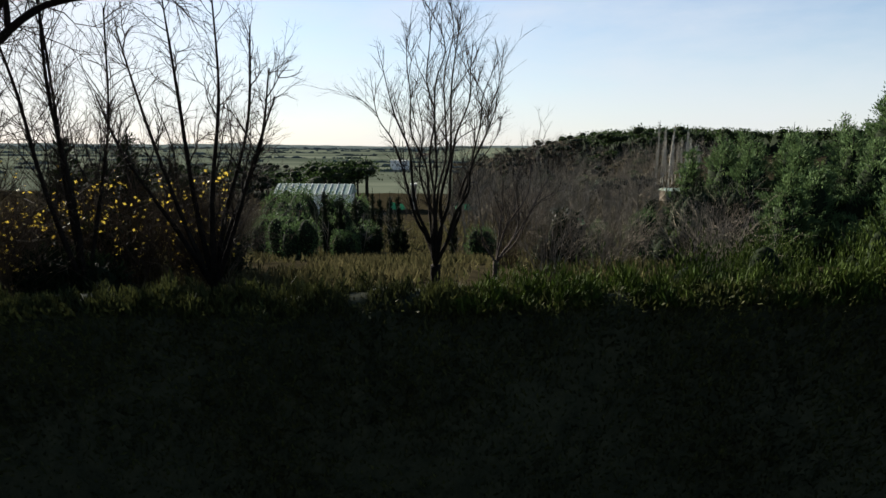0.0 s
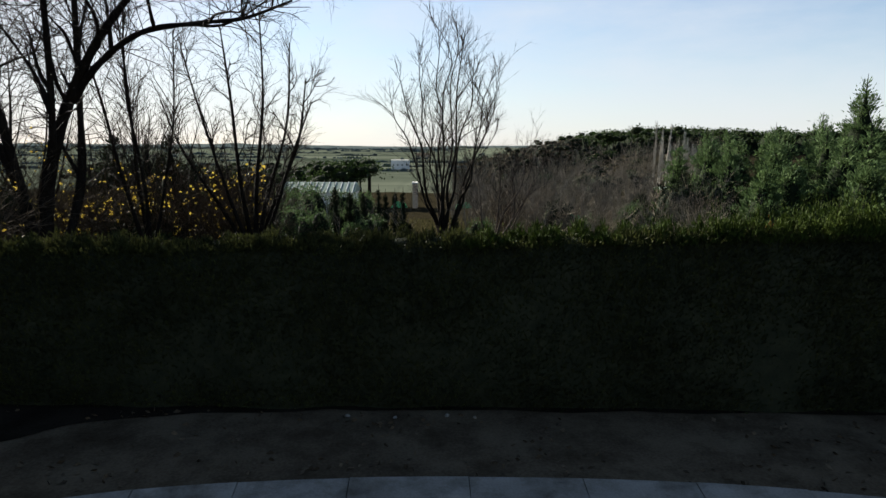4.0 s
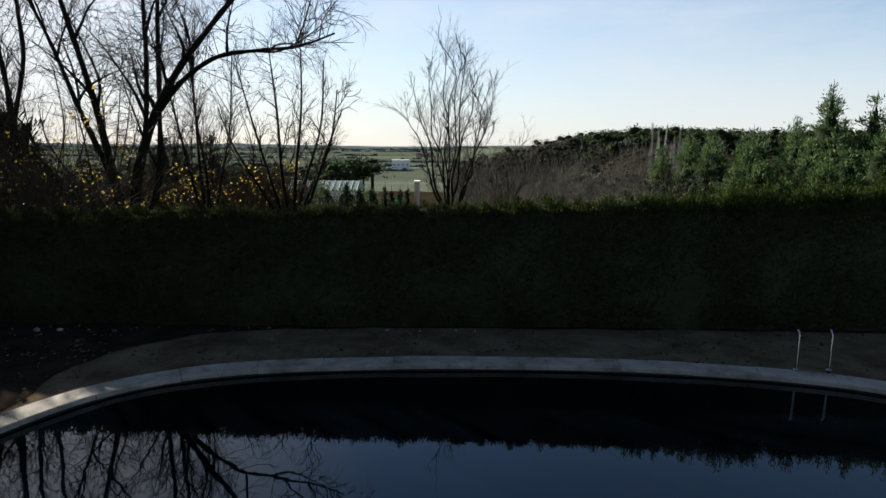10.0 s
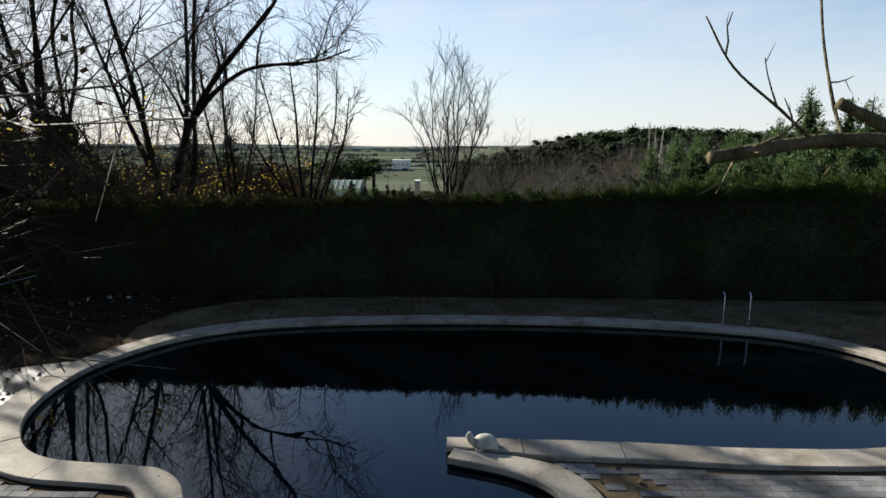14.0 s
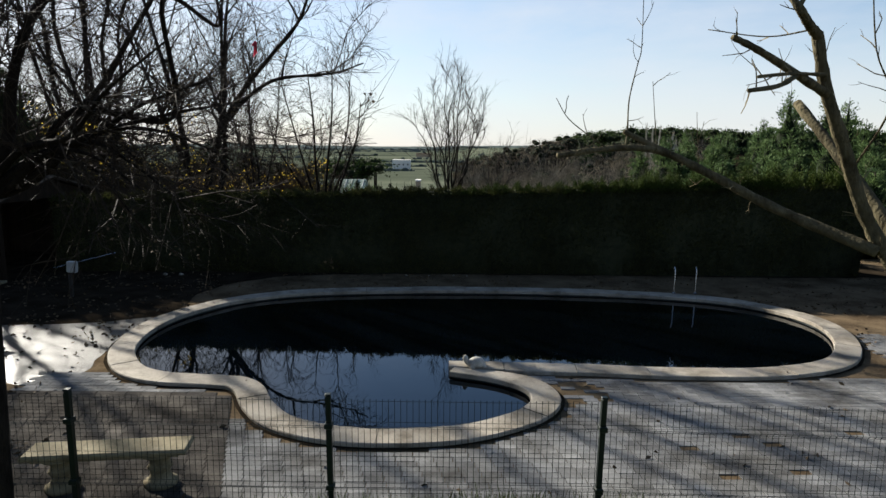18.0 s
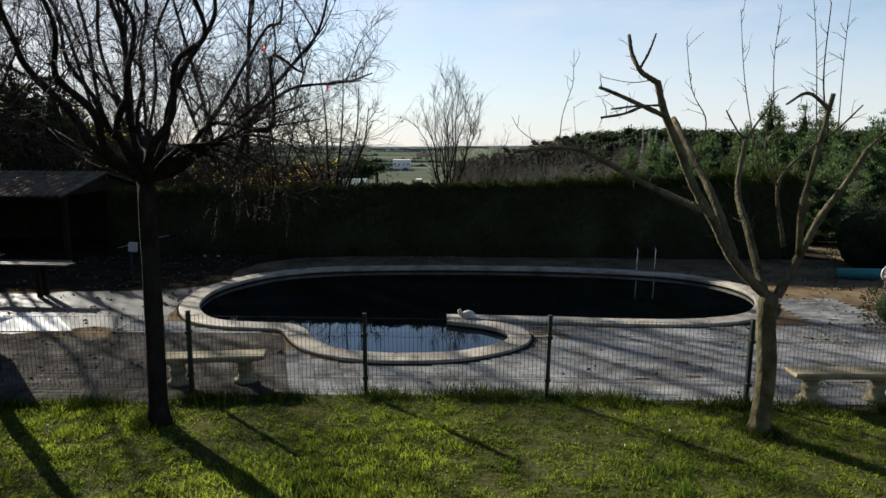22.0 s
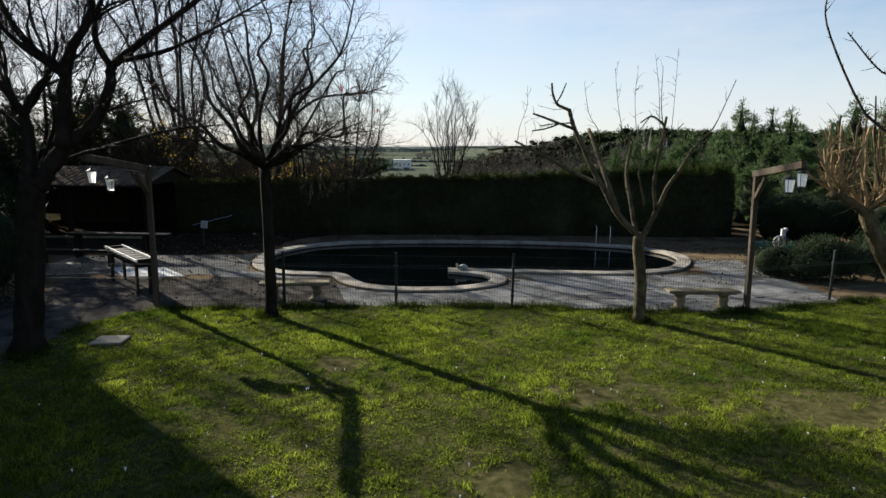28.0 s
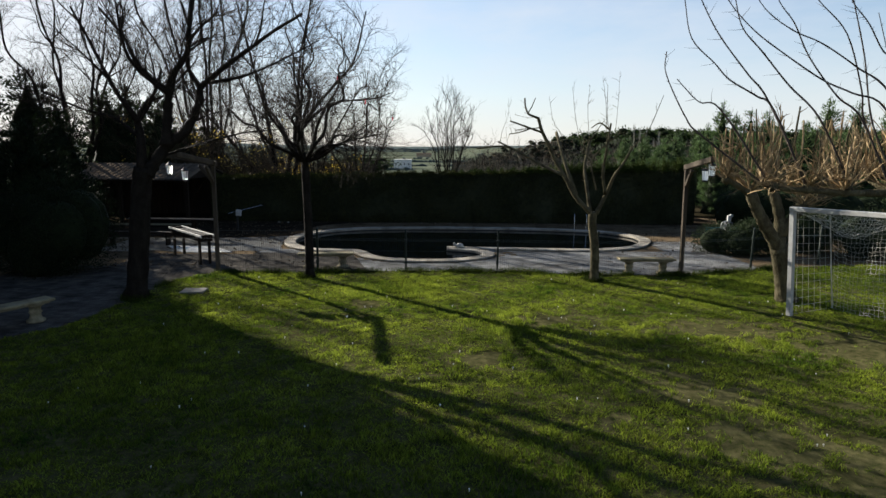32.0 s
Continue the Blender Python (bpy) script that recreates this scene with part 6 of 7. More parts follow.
bare_tree("tall leafless tree added beyond the evergreens for thin shade", [(-23.7, 7.1, 0), (-23.75, 7.12, 2.4), (-23.8, 7.1, 4.7)], lt + side_limbs(lt, 3, 2.4, 0.035, 37), 77, M_DARKBARK, M_TWIG,
          dict(per_m=3, spread=0.85, lift=0.3, length=1.2, r=0.010, depth=2, kids=3, up=0.04, wiggle=0.2), trunk_r=(0.22, 0.16))
# a many-stemmed tree with yellow leaves left low down
ly = fan((-5.3, 13.61, 0.1), [(-5.6, 12.36, 6.4), (-4.65, 12.47, 6.6), (-4.05, 12.97, 5.9), (-3.6, 12.66, 5.0), (-6.6, 12.5, 5.68), (-7.4, 13, 4.46), (-3.4, 12.28, 4.4)], 0.075, 0.015, 0.10, 4)
bare_tree("slender many-stemmed leafless tree with a few yellow leaves", [(-5.3, 13.65, -0.15), (-5.3, 13.63, 0), (-5.3, 13.6, 0.15)], ly + side_limbs(ly, 2, 1.0, 0.02, 6), 73, M_DARKBARK, M_TWIG,
          dict(per_m=7, spread=0.75, lift=0.35, length=0.6, r=0.010, depth=2, kids=3, up=0.04, wiggle=0.22), trunk_r=(0.18, 0.16))
# the vase-shaped tree in the middle
lw = fan((-0.18, 14.25, 0.62), [(-1.58, 13.4, 4.7), (-1.33, 12.95, 5.2), (-0.83, 13.5, 5.8), (-0.33, 12.9, 6.3), (0.12, 13.7, 6.5), (0.32, 12.75, 6.1), (0.62, 13.4, 5.7), (1.02, 13.1, 5.0), (1.22, 13.6, 4.7), (-0.13, 12.3, 5.9), (1.12, 12.6, 4.7), (-0.58, 12.8, 4.5)], 0.046, 0.007, 0.10, 6, 0.10)
bare_tree("vase-shaped leafless tree with fine upright stems beyond the hedge", [(-0.18, 14.4, -0.3), (-0.18, 14.31, 0.2), (-0.18, 14.24, 0.61)], lw + side_limbs(lw, 2, 1.1, 0.014, 7, 0.6), 79, M_DARKBARK, M_TWIG,
          dict(per_m=6.5, spread=0.6, lift=0.45, length=0.6, r=0.0065, depth=2, kids=3, up=0.06), trunk_r=(0.13, 0.12))
# a straggling one beside it
ls = fan((1.6, 17.93, 0), [(0.9, 17.22, 2.6), (1.6, 17.41, 3.1), (2.4, 17.08, 3.3), (3.2, 17.24, 3.1), (3.6, 17.01, 2.4), (2.9, 17.84, 3.6)], 0.035, 0.008, 0.1, 8)
bare_tree("low straggling leafless bush tree on the slope", [(1.6, 18.02, -0.51), (1.6, 17.96, -0.2), (1.6, 17.92, 0.05)], ls, 83, M_BARK, M_TWIG,
          dict(per_m=5, spread=0.6, lift=0.4, length=0.8, r=0.007, depth=2, kids=3, up=0.05), trunk_r=(0.10, 0.09))
# thinner leafless trees further left
for i, (x, y, h) in enumerate([(-12.5, 15.06, 6.0), (-7.4, 17.93, 5.2), (-10.4, 19.36, 5.6), (-15.5, 17.21, 6.5), (-14.0, 22.95, 5.5)]):
    z = float(ground_height(x, y))
    ends = [(x + math.cos(k * 2.4 + i) * h * 0.28, y + math.sin(k * 2.4 + i) * h * 0.2, z + h * (0.75 + 0.25 * math.sin(k * 1.7 + i) ** 2)) for k in range(6)]
    bare_tree("thin dark leafless tree on the slope behind the hedge", [(x, y, z - 0.1), (x, y, z + 0.3), (x + 0.05, y, z + 0.6)], fan((x + 0.05, y, z + 0.55), ends, 0.05, 0.012, 0.12, 90 + i), 95 + i, M_DARKBARK, M_TWIG,
              dict(per_m=3.0, spread=0.5, lift=0.5, length=1.0, r=0.009, depth=2, kids=2, up=0.06), trunk_r=(0.12, 0.10))


def dry_bush(label, x, y, w, h, seed, n=60, mat=None, leaves=0):
    z = float(ground_height(x, y))
    t = thing("dry_bush", label, "bush", pose(x, y, z))
    g = Growth(seed)
    for _ in range(n):
        d = np.array([g.rng.normal(0, w / h * 0.5), g.rng.normal(0, w / h * 0.4), 1.0])
        g.branch(np.array([g.rng.normal(0, 0.15 * w), g.rng.normal(0, 0.12 * w), 0.0]), d / np.linalg.norm(d), h * g.rng.uniform(0.45, 0.85), 0.0125, 2, 4, 0.75, 0.2, 0.0, 0.5, 3)
    part("stem_growth", g.mesh("stem_growth"), mat or M_TWIG, t)
    if leaves:
        b = np.array(g.b)
        hubs = b[g.rng.integers(0, len(b), max(3, leaves // 16))]
        leaves = int(leaves * 0.7)
        idx = g.rng.integers(0, len(hubs), leaves)
        part("leaf_growth", leaf_mesh("leaf_growth", hubs[idx] + g.rng.normal(0, 0.17, (leaves, 3)), np.zeros((leaves, 3)), 0.085, 0.065, g.rng, 1.0), M_YELLOW, t, "last yellow leaves")
    return t


for i, (x, y, w, h, lv) in enumerate([(-9.5, 12.33, 2.6, 2.9, 240), (-7.2, 14.63, 2.0, 3.0, 190), (-5.7, 14.4, 1.2, 2.7, 260), (-12.5, 12.33, 2.4, 3.0, 160), (-7.8, 18.36, 3.0, 3.4, 60), (-11.0, 16.49, 3.0, 3.2, 80), (-6.9, 17.79, 1.4, 2.4, 40),
                                      (3.6, 20.37, 2.2, 3.4, 0), (5.4, 20.8, 2.4, 3.4, 0), (6.8, 23.67, 2.4, 3.6, 0), (8.4, 19.79, 2.2, 2.9, 0), (2.4, 22.23, 2.0, 3.6, 0), (10.5, 22.23, 2.4, 3.6, 0), (-13.8, 14.06, 2.5, 3.0, 90), (-10.2, 13.2, 2.6, 3.0, 200), (-8.3, 14.34, 2.6, 2.8, 160), (-6.7, 16.2, 1.4, 2.8, 80), (-10.8, 8.03, 2.0, 4.2, 160), (-12.6, 8.61, 2.4, 4.6, 160), (-9.2, 7.6, 1.6, 3.4, 120), (-14.4, 8.61, 2.4, 4.6, 100), (-16.0, 19.36, 3.0, 3.4, 60), (-12.0, 20.08, 3.2, 3.6, 30), (-9.0, 22.95, 3.2, 3.4, 20), (-8.6, 22.23, 2.4, 3.0, 10)]):
    dry_bush("tangled brown thicket with yellow leaves behind the hedge" if lv else "tangled leafless brown thicket on the slope", x, y, w, h * (1.12 if x < 0 else 1.0), 120 + i, 70 if x < 0 else 44, M_THICKET if x < 3 else M_BRUSH, int(lv * 1.4))


# ---- evergreens ----
def conifer(name, label, x, y, height, radius, seed, n, leaf, mat, shape="cone", z=None, category="tree", droop=0.12, skirt=0.06, inner=0.55):
    """A trunk with many side branches that carry needle sprays; uneven outline."""
    rng = np.random.default_rng(seed)
    z = float(ground_height(x, y)) if z is None else z
    t = thing(name, label, category, pose(x, y, z))
    part("trunk", Shape().tube([(0, 0, 0), (0.02, 0, height * 0.5), (0, 0, height * 0.97)], [height * 0.022, height * 0.014, 0.01], 7), M_DARKBARK, t)
    k = int(70 + height * 14)
    u = rng.uniform(skirt, 0.99, k) ** 0.9
    prof = {"cone": (1 - u) ** 0.95, "column": np.clip(1.15 * (1 - u) ** 0.45 * np.clip(u * 6, 0.3, 1), 0, 1), "broad": (1 - u) ** 0.5, "stand": (1 - u) ** 0.8 * (0.72 + 0.28 * np.sin(u * 40 + seed))}[shape]
    blen = radius * prof * rng.uniform(0.6, 1.2, k) + 0.05
    w = rng.uniform(0, 2 * np.pi, k)
    rise = {"cone": 0.25, "column": 1.3, "broad": 0.35, "stand": 0.55}[shape]
    bd = np.stack([np.cos(w), np.sin(w), np.full(k, rise) + rng.normal(0, 0.15, k)], 1)
    bd /= np.linalg.norm(bd[:, :2], axis=1, keepdims=True)
    a = np.stack([np.zeros(k), np.zeros(k), u * height * (1 - 0.12 * rise)], 1)
    b = a + bd * blen[:, None] * np.array([[1, 1, 1.0]])
    part("branch_growth", twig_mesh("branch_growth", a, b, np.full(k, 0.02), np.full(k, 0.006)), M_DARKBARK, t)
    # lathed body round the trunk, near-black for the shade between branches
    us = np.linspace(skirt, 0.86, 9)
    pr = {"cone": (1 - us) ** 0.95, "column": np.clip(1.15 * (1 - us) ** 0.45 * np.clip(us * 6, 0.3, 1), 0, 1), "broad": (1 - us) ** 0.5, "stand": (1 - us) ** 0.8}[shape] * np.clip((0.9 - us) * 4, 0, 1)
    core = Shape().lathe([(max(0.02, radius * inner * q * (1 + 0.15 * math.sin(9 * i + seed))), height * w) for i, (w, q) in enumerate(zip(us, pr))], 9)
    part("inner_foliage", core.mesh("inner_foliage", True), M_LEAFSHADE, t)
    wt = blen / blen.sum()
    i = rng.choice(k, n, p=wt)
    s = rng.uniform(0.15, 1.0, n) ** 0.7
    pos = a[i] + (b[i] - a[i]) * s[:, None]
    fatten = 0.05 * radius + leaf * 0.5
    pos += rng.normal(0, 1, (n, 3)) * fatten * (1.15 - s[:, None] * 0.8) * np.array([[1, 1, 0.6]])
    pos[:, 2] -= droop * s * blen[i]
    pos[:, 2] = np.clip(pos[:, 2], 0.02, height)
    ax = bd[i] + np.array([[0, 0, 0.7]])
    part("needle_growth", leaf_mesh("needle_growth", pos, ax, leaf, leaf * 0.26, rng, 0.45), mat, t)
    return t


# the dense stand on the right
stand = [(25.2, 35.3, 11.3, 3.0), (27.0, 33.6, 10.2, 2.8), (29.0, 34.42, 10.4, 3.4), (22.0, 38.01, 8.6, 3.2), (19.4, 39.44, 8.0, 2.9), (17.6, 39.5, 8.6, 2.8), (26.5, 41.59, 10.0, 3.4), (33.5, 32.99, 11.2, 3.6), (21.0, 43.75, 9.0, 3.2), (30.0, 43.03, 11.4, 3.6),
         (18.5, 32.27, 6.4, 2.6), (21.5, 30.84, 6.8, 2.8), (25.0, 29.4, 7.2, 3.0), (38.0, 35.86, 11.5, 3.6), (16.6, 36.57, 7.6, 2.5), (28.5, 27.25, 7.6, 3.0), (16.2, 28.69, 4.6, 2.1), (19.5, 25.82, 4.8, 2.3), (33.0, 24.38, 8.0, 3.2), (23.5, 22.95, 4.6, 2.5), (27.0, 36.57, 9.2, 2.8), (24.0, 43.03, 9.4, 3.0),
         (15.4, 38.6, 7.4, 2.2), (16.9, 34.4, 6.6, 2.1), (18.3, 36.4, 7.8, 2.4), (20.2, 35.2, 7.6, 2.4), (20.6, 37.2, 8.2, 2.5), (22.6, 34.4, 7.7, 2.5), (23.6, 36.4, 8.4, 2.5), (24.0, 32.6, 7.4, 2.5), (26.4, 31.0, 7.6, 2.6), (28.4, 31.4, 8.2, 2.6), (30.6, 31.2, 8.6, 2.8), (31.4, 37.2, 9.6, 3.0), (22.2, 28.2, 5.6, 2.3), (25.4, 26.4, 5.8, 2.4), (18.0, 29.6, 5.2, 2.0), (30.4, 26.6, 6.8, 2.6)]
for i, (x, y, h, r) in enumerate(stand):
    conifer("conifer", "dense green conifer in a stand on the slope", x, y, h, r, 200 + i, int(3300 + 250 * h), 0.25, M_CONIFER, "stand")
# slim cypresses on the slope
for i, (px, py, h) in enumerate([(-6.95, 35.86, 4.6), (-6.05, 35.86, 4.1), (-5.15, 35.86, 4.0), (-3.86, 35.86, 2.0), (-2.8, 35.86, 2.2), (-8.1, 40.88, 3.4), (-5.2, 45.18, 4.6), (-4.6, 44.46, 4.2), (-4.0, 45.9, 4.3), (-3.3, 45.18, 4.4), (-2.4, 36.72, 1.9), (6.7, 35.86, 3.3), (7.5, 35.86, 3.2), (8.3, 38.73, 3.4), (14.9, 35.86, 5.9), (13.3, 35.14, 4.8), (12.4, 36.57, 4.2),
                                 (-7.4, 45.18, 4.2), (-6.6, 45.9, 4.3), (0.6, 38.73, 2.6), (11.6, 34.42, 3.6), (14.1, 34.42, 5.0), (-16.6, 32.99, 6.6), (-17.6, 33.71, 7.4), (-15.2, 34.42, 6.6), (-18.8, 34.42, 6.4)]):
    conifer("cypress", "slim dark cypress on the slope below the hedge", px, py, h, 0.30 if px < 10 and px > -10 else 0.75, 240 + i, 2600, 0.11, M_CYPRESS, "column")
# dark evergreens on the left; several with y below 1 are added to cast shade
for i, (px, py, h, r) in enumerate([(-15.5, 10.76, 5.6, 1.6), (-17.2, 8.61, 6.2, 2.0), (-13.6, 12.33, 4.9, 1.1), (-20.4, 7.4, 7.0, 2.2), (-16.4, -2.73, 8.4, 2.2), (-18.0, 0.29, 6.2, 2.2), (-13.5, -3.3, 4.2, 1.6), (-14.9, 0.5, 4.8, 1.7), (-14.7, 8.6, 6.0, 1.3), (-16.3, 8.9, 6.4, 1.5), (-13.6, 9.4, 4.6, 0.9), (-15.8, -5.59, 8.2, 2.1), (-15.2, -8.89, 8.0, 2.1), (-14.2, -12.33, 7.6, 2.1), (-13.2, -16.06, 7.2, 2.1), (-21.6, 18.36, 7.2, 1.0), (-23.4, 19.22, 7.6, 1.6), (-20.0, 19.22, 6.2, 1.1), (-25.5, 17.93, 7.4, 1.8), (-18.4, 19.79, 5.4, 1.0)]):
    conifer("dark_conifer", "dark dense evergreen tree at the garden's edge, some added for shade", px, py, h, r, 270 + i, int(2800 + 1000 * r), 0.20, M_SHRUB if 8 < py < 11 else M_CYPRESS, "column" if r < 1.2 else "broad")
# pointed ones rising out of the thicket
for i, (px, py, h, r) in enumerate([(-11.8, 19.0, 4.5, 1.2), (-10.1, 19.6, 4.7, 1.2), (-12.9, 20.5, 4.2, 1.3), (-8.9, 21.5, 3.9, 1.1)]):
    conifer("dark_conifer", "dark pointed conifer rising out of the thicket", px, py, h, r, 340 + i, 5200, 0.14, M_CYPRESS, "cone", inner=0.6)
# a dense row of tall ones past the path, unseen, added to shade the lawn
for i, (px, py, h) in enumerate([(-17.0, -2.51, 17.5), (-17.2, -3.16, 16.5), (-16.4, -5.88, 15.5), (-15.7, -8.89, 14.0), (-15.0, -12.05, 13.0), (-14.4, -15.2, 12.0), (-19.5, 0.75, 17.0), (-22.4, 3.6, 18.5), (-24.8, 6.0, 19.5)]):
    conifer("dark_conifer", "tall unseen evergreen added to shade the left of the lawn", px, py, h, 1.7, 320 + i, 5500, 0.2, M_CYPRESS, "column", inner=0.85)
# behind the right-hand shrubs
for i, (px, py, h, r) in enumerate([(15.5, 8.61, 3.6, 1.6), (18.0, 6.45, 4.2, 1.8), (13.2, 7.75, 2.8, 1.4), (20.5, 3.59, 4.6, 2.0)]):
    conifer("conifer", "bushy green conifer behind the garden shrubs", px, py, h, r, 290 + i, 12000, 0.11, M_CONIFER, "broad")


# ---- the valley and the far side ----
def house_block(name, label, category, x, y, w, d, h, roof_h, wallmat, roofmat, z=None, ridge="x", windows=0):
    z = float(ground_height(x, y)) if z is None else z
    t = thing(name, label, category, pose(x, y, z - 0.3))
    part("walls", Shape().box(-w / 2, -d / 2, 0, w / 2, d / 2, h + 0.3), wallmat, t)
    e = 0.3
    z0, z1 = h + 0.3, h + 0.3 + roof_h
    if ridge == "x":
        v = [(-w / 2 - e, -d / 2 - e, z0), (w / 2 + e, -d / 2 - e, z0), (w / 2 + e, d / 2 + e, z0), (-w / 2 - e, d / 2 + e, z0), (-w / 2 - e, 0, z1), (w / 2 + e, 0, z1)]
        f = [(0, 1, 5, 4), (2, 3, 4, 5), (1, 2, 5), (3, 0, 4), (3, 2, 1, 0)]
    else:
        v = [(-w / 2 - e, -d / 2 - e, z0), (w / 2 + e, -d / 2 - e, z0), (w / 2 + e, d / 2 + e, z0), (-w / 2 - e, d / 2 + e, z0), (0, -d / 2 - e, z1), (0, d / 2 + e, z1)]
        f = [(0, 4, 5, 3), (1, 2, 5, 4), (0, 1, 4), (2, 3, 5), (3, 2, 1, 0)]
    if roof_h > 0:
        part("roof", Shape().add(v, f), roofmat, t)
    else:
        part("roof", Shape().box(-w / 2 - 0.1, -d / 2 - 0.1, z0, w / 2 + 0.1, d / 2 + 0.1, z0 + 0.25), roofmat, t)
    for i in range(windows):
        wx = -w / 2 + (i + 0.5) * w / windows
        win = part("window", Shape().box(wx - 0.5, -d / 2 - 0.06, h * 0.45, wx + 0.5, -d / 2 - 0.01, h * 0.45 + 1.2), M_PLASTER, t)
        part("pane", Shape().box(wx - 0.42, -d / 2 - 0.09, h * 0.45 + 0.08, wx + 0.42, -d / 2 - 0.065, h * 0.45 + 1.12), M_HOUSEGLASS, win)
    return t


barn = house_block("long_barn", "long low barn with a pale ribbed sheet roof in the valley", "barn", -18.2, 89.0, 10.2, 6.0, 3.9, 1.3, M_PLASTER, M_PALEROOF)
for i in range(12):
    part("roof_rib", Shape().tube([(-5.1 + i * 0.92, -3.3, 4.22), (-5.1 + i * 0.92, 0, 5.53)], 0.05, 4), M_PLASTER, barn)
house_block("white_warehouse", "far white flat-roofed warehouse on the plain", "warehouse", -29.5, 425, 12, 10, 6.0, 0, M_PLASTER, M_PLASTER, windows=4)
house_block("white_tower", "narrow white-plastered building end among the trees", "building", -5.5, 115, 0.9, 3.0, 4.6, 0, M_OCHRE, M_PLASTER)
house_block("garden_hut", "small pale hut among the thickets", "hut", 14.2, 74.6, 1.6, 2.4, 2.0, 0.4, M_PLASTER, M_PALEROOF, windows=1)
house_block("low_house", "low weathered house with a pale roof half hidden by trees", "house", 45.0, 123, 3.4, 4, 2.0, 0.5, M_WOOD, M_PALEROOF, ridge="x", windows=3)
house_block("farm_shed", "far farm shed on the plain", "farm building", -30, 918, 22, 10, 4, 2, M_OCHRE, M_TILE)
for x, y in ((-8.5, 115), (3.7, 115), (16.8, 79)):
    z = float(ground_height(x, y))
    t = thing("green_tarp", "bright green tarpaulin cover in the valley", "tarpaulin", pose(x, y, z))
    part("sheet", Shape().add([(-1.5, -0.8, 0), (1.6, -0.9, 0.1), (1.5, 0.8, 0), (-1.6, 0.7, 0), (-1.1, 0, 1.3), (1.0, 0.1, 1.0)], [(0, 1, 5, 4), (2, 3, 4, 5), (1, 2, 5), (3, 0, 4)]), M_GREENNET, t)


def crowns(name, label, spots, mat, seed, leaf, per, category="woods", trunks=True):
    """A wood of many crowns made of leaf clumps, with gaps between them."""
    rng = np.random.default_rng(seed)
    pos, ax, ta, tb = [], [], [], []
    core = Shape()
    for x, y, z, r, hgt in spots:
        d = rng.normal(0, 1, (per, 3))
        d /= np.linalg.norm(d, axis=1, keepdims=True)
        lump = rng.normal(0, 1, (6, 3)) * np.array([0.45, 0.45, 0.18]) * r
        k = rng.integers(0, 6, per)
        p = lump[k] + d * np.array([[0.55, 0.55, 0.34]]) * r * rng.uniform(0.75, 1.05, (per, 1))
        pos.append(p + np.array([[x, y, z + hgt]]))
        ax.append(d)
        # small dark bodies give each crown its painted inner shade
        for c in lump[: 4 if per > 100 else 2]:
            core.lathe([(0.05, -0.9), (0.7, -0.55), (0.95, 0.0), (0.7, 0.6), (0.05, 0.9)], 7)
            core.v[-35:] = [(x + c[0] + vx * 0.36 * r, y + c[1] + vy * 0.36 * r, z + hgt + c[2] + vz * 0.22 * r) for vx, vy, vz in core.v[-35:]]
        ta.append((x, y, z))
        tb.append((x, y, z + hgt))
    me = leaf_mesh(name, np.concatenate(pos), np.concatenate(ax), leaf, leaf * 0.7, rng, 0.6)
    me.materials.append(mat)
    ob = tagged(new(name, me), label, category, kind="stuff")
    part("inner_foliage", core.mesh("inner_foliage", True), M_LEAFSHADE, ob)
    part("trunks", twig_mesh("trunks", ta, tb, np.full(len(ta), 0.25), np.full(len(ta), 0.15)), M_DARKBARK, ob)
    return ob


rng = np.random.default_rng(77)
spots = []
for i in range(300):
    x = rng.uniform(52, 330)
    y = rng.uniform(237, 373)
    if x / y < 0.188:
        continue
    spots.append((x, y, float(ground_height(x, y)), rng.uniform(4.5, 6.5), rng.uniform(7.0, 8.6)))
crowns("pine_wood", "dark round-topped pine wood along the far ridge", spots, M_PINE, 78, 0.66, 290)
spots = [(-18.6 + rng.uniform(-4.6, 4.6), 118 + rng.normal(0, 3.0), -8.6, rng.uniform(2.6, 3.6), rng.uniform(6.2, 7.9)) for _ in range(22)]
crowns("umbrella_pines", "clump of dark umbrella pines in the valley", spots, M_PINE, 79, 0.4, 320)


spots = []
for _ in range(120):
    y = rng.uniform(115, 287)
    x = rng.uniform(0.035, 0.32) * y
    spots.append((x, y, float(ground_height(x, y)), rng.uniform(1.8, 3.6), rng.uniform(2.2, 4.2)))
for _ in range(130):
    y = rng.uniform(244, 602)
    x = rng.uniform(0.028, 0.279) * y
    spots.append((x, y, float(ground_height(x, y)), rng.uniform(2.4, 4.2), rng.uniform(2.0, 3.4)))
crowns("leafless_wood", "grey-brown leafless crowns of a wood on the slope", spots[:92] + spots[136:], M_GREYWOOD, 80, 0.26, 300)
crowns("dark_evergreens", "scattered dark evergreens among the leafless wood", spots[92:136], M_PINE, 82, 0.4, 240)


spots = []
for _ in range(150):
    y = rng.uniform(125, 300)
    x = rng.uniform(-0.60, -0.165) * y
    spots.append((x, y, float(ground_height(x, y)), rng.uniform(2.2, 4.4), rng.uniform(3.0, 5.6)))
tall = []
for _ in range(46):
    y = rng.uniform(190, 270)
    x = rng.uniform(0.075, 0.21) * y
    tall.append((x, y, float(ground_height(x, y)), rng.uniform(2.6, 4.6), rng.uniform(7.5, 10.8)))
crowns("leafless_wood", "tall pale leafless wood at the foot of the ridge", tall, M_GREYWOOD, 86, 0.4, 260)
crowns("leafless_wood", "hazy leafless wood on the floor of the valley", spots[:80], M_GREYWOOD, 84, 0.4, 220)
crowns("dark_evergreens", "dark evergreens between the valley's leafless woods", spots[80:], M_PINE, 85, 0.45, 220)


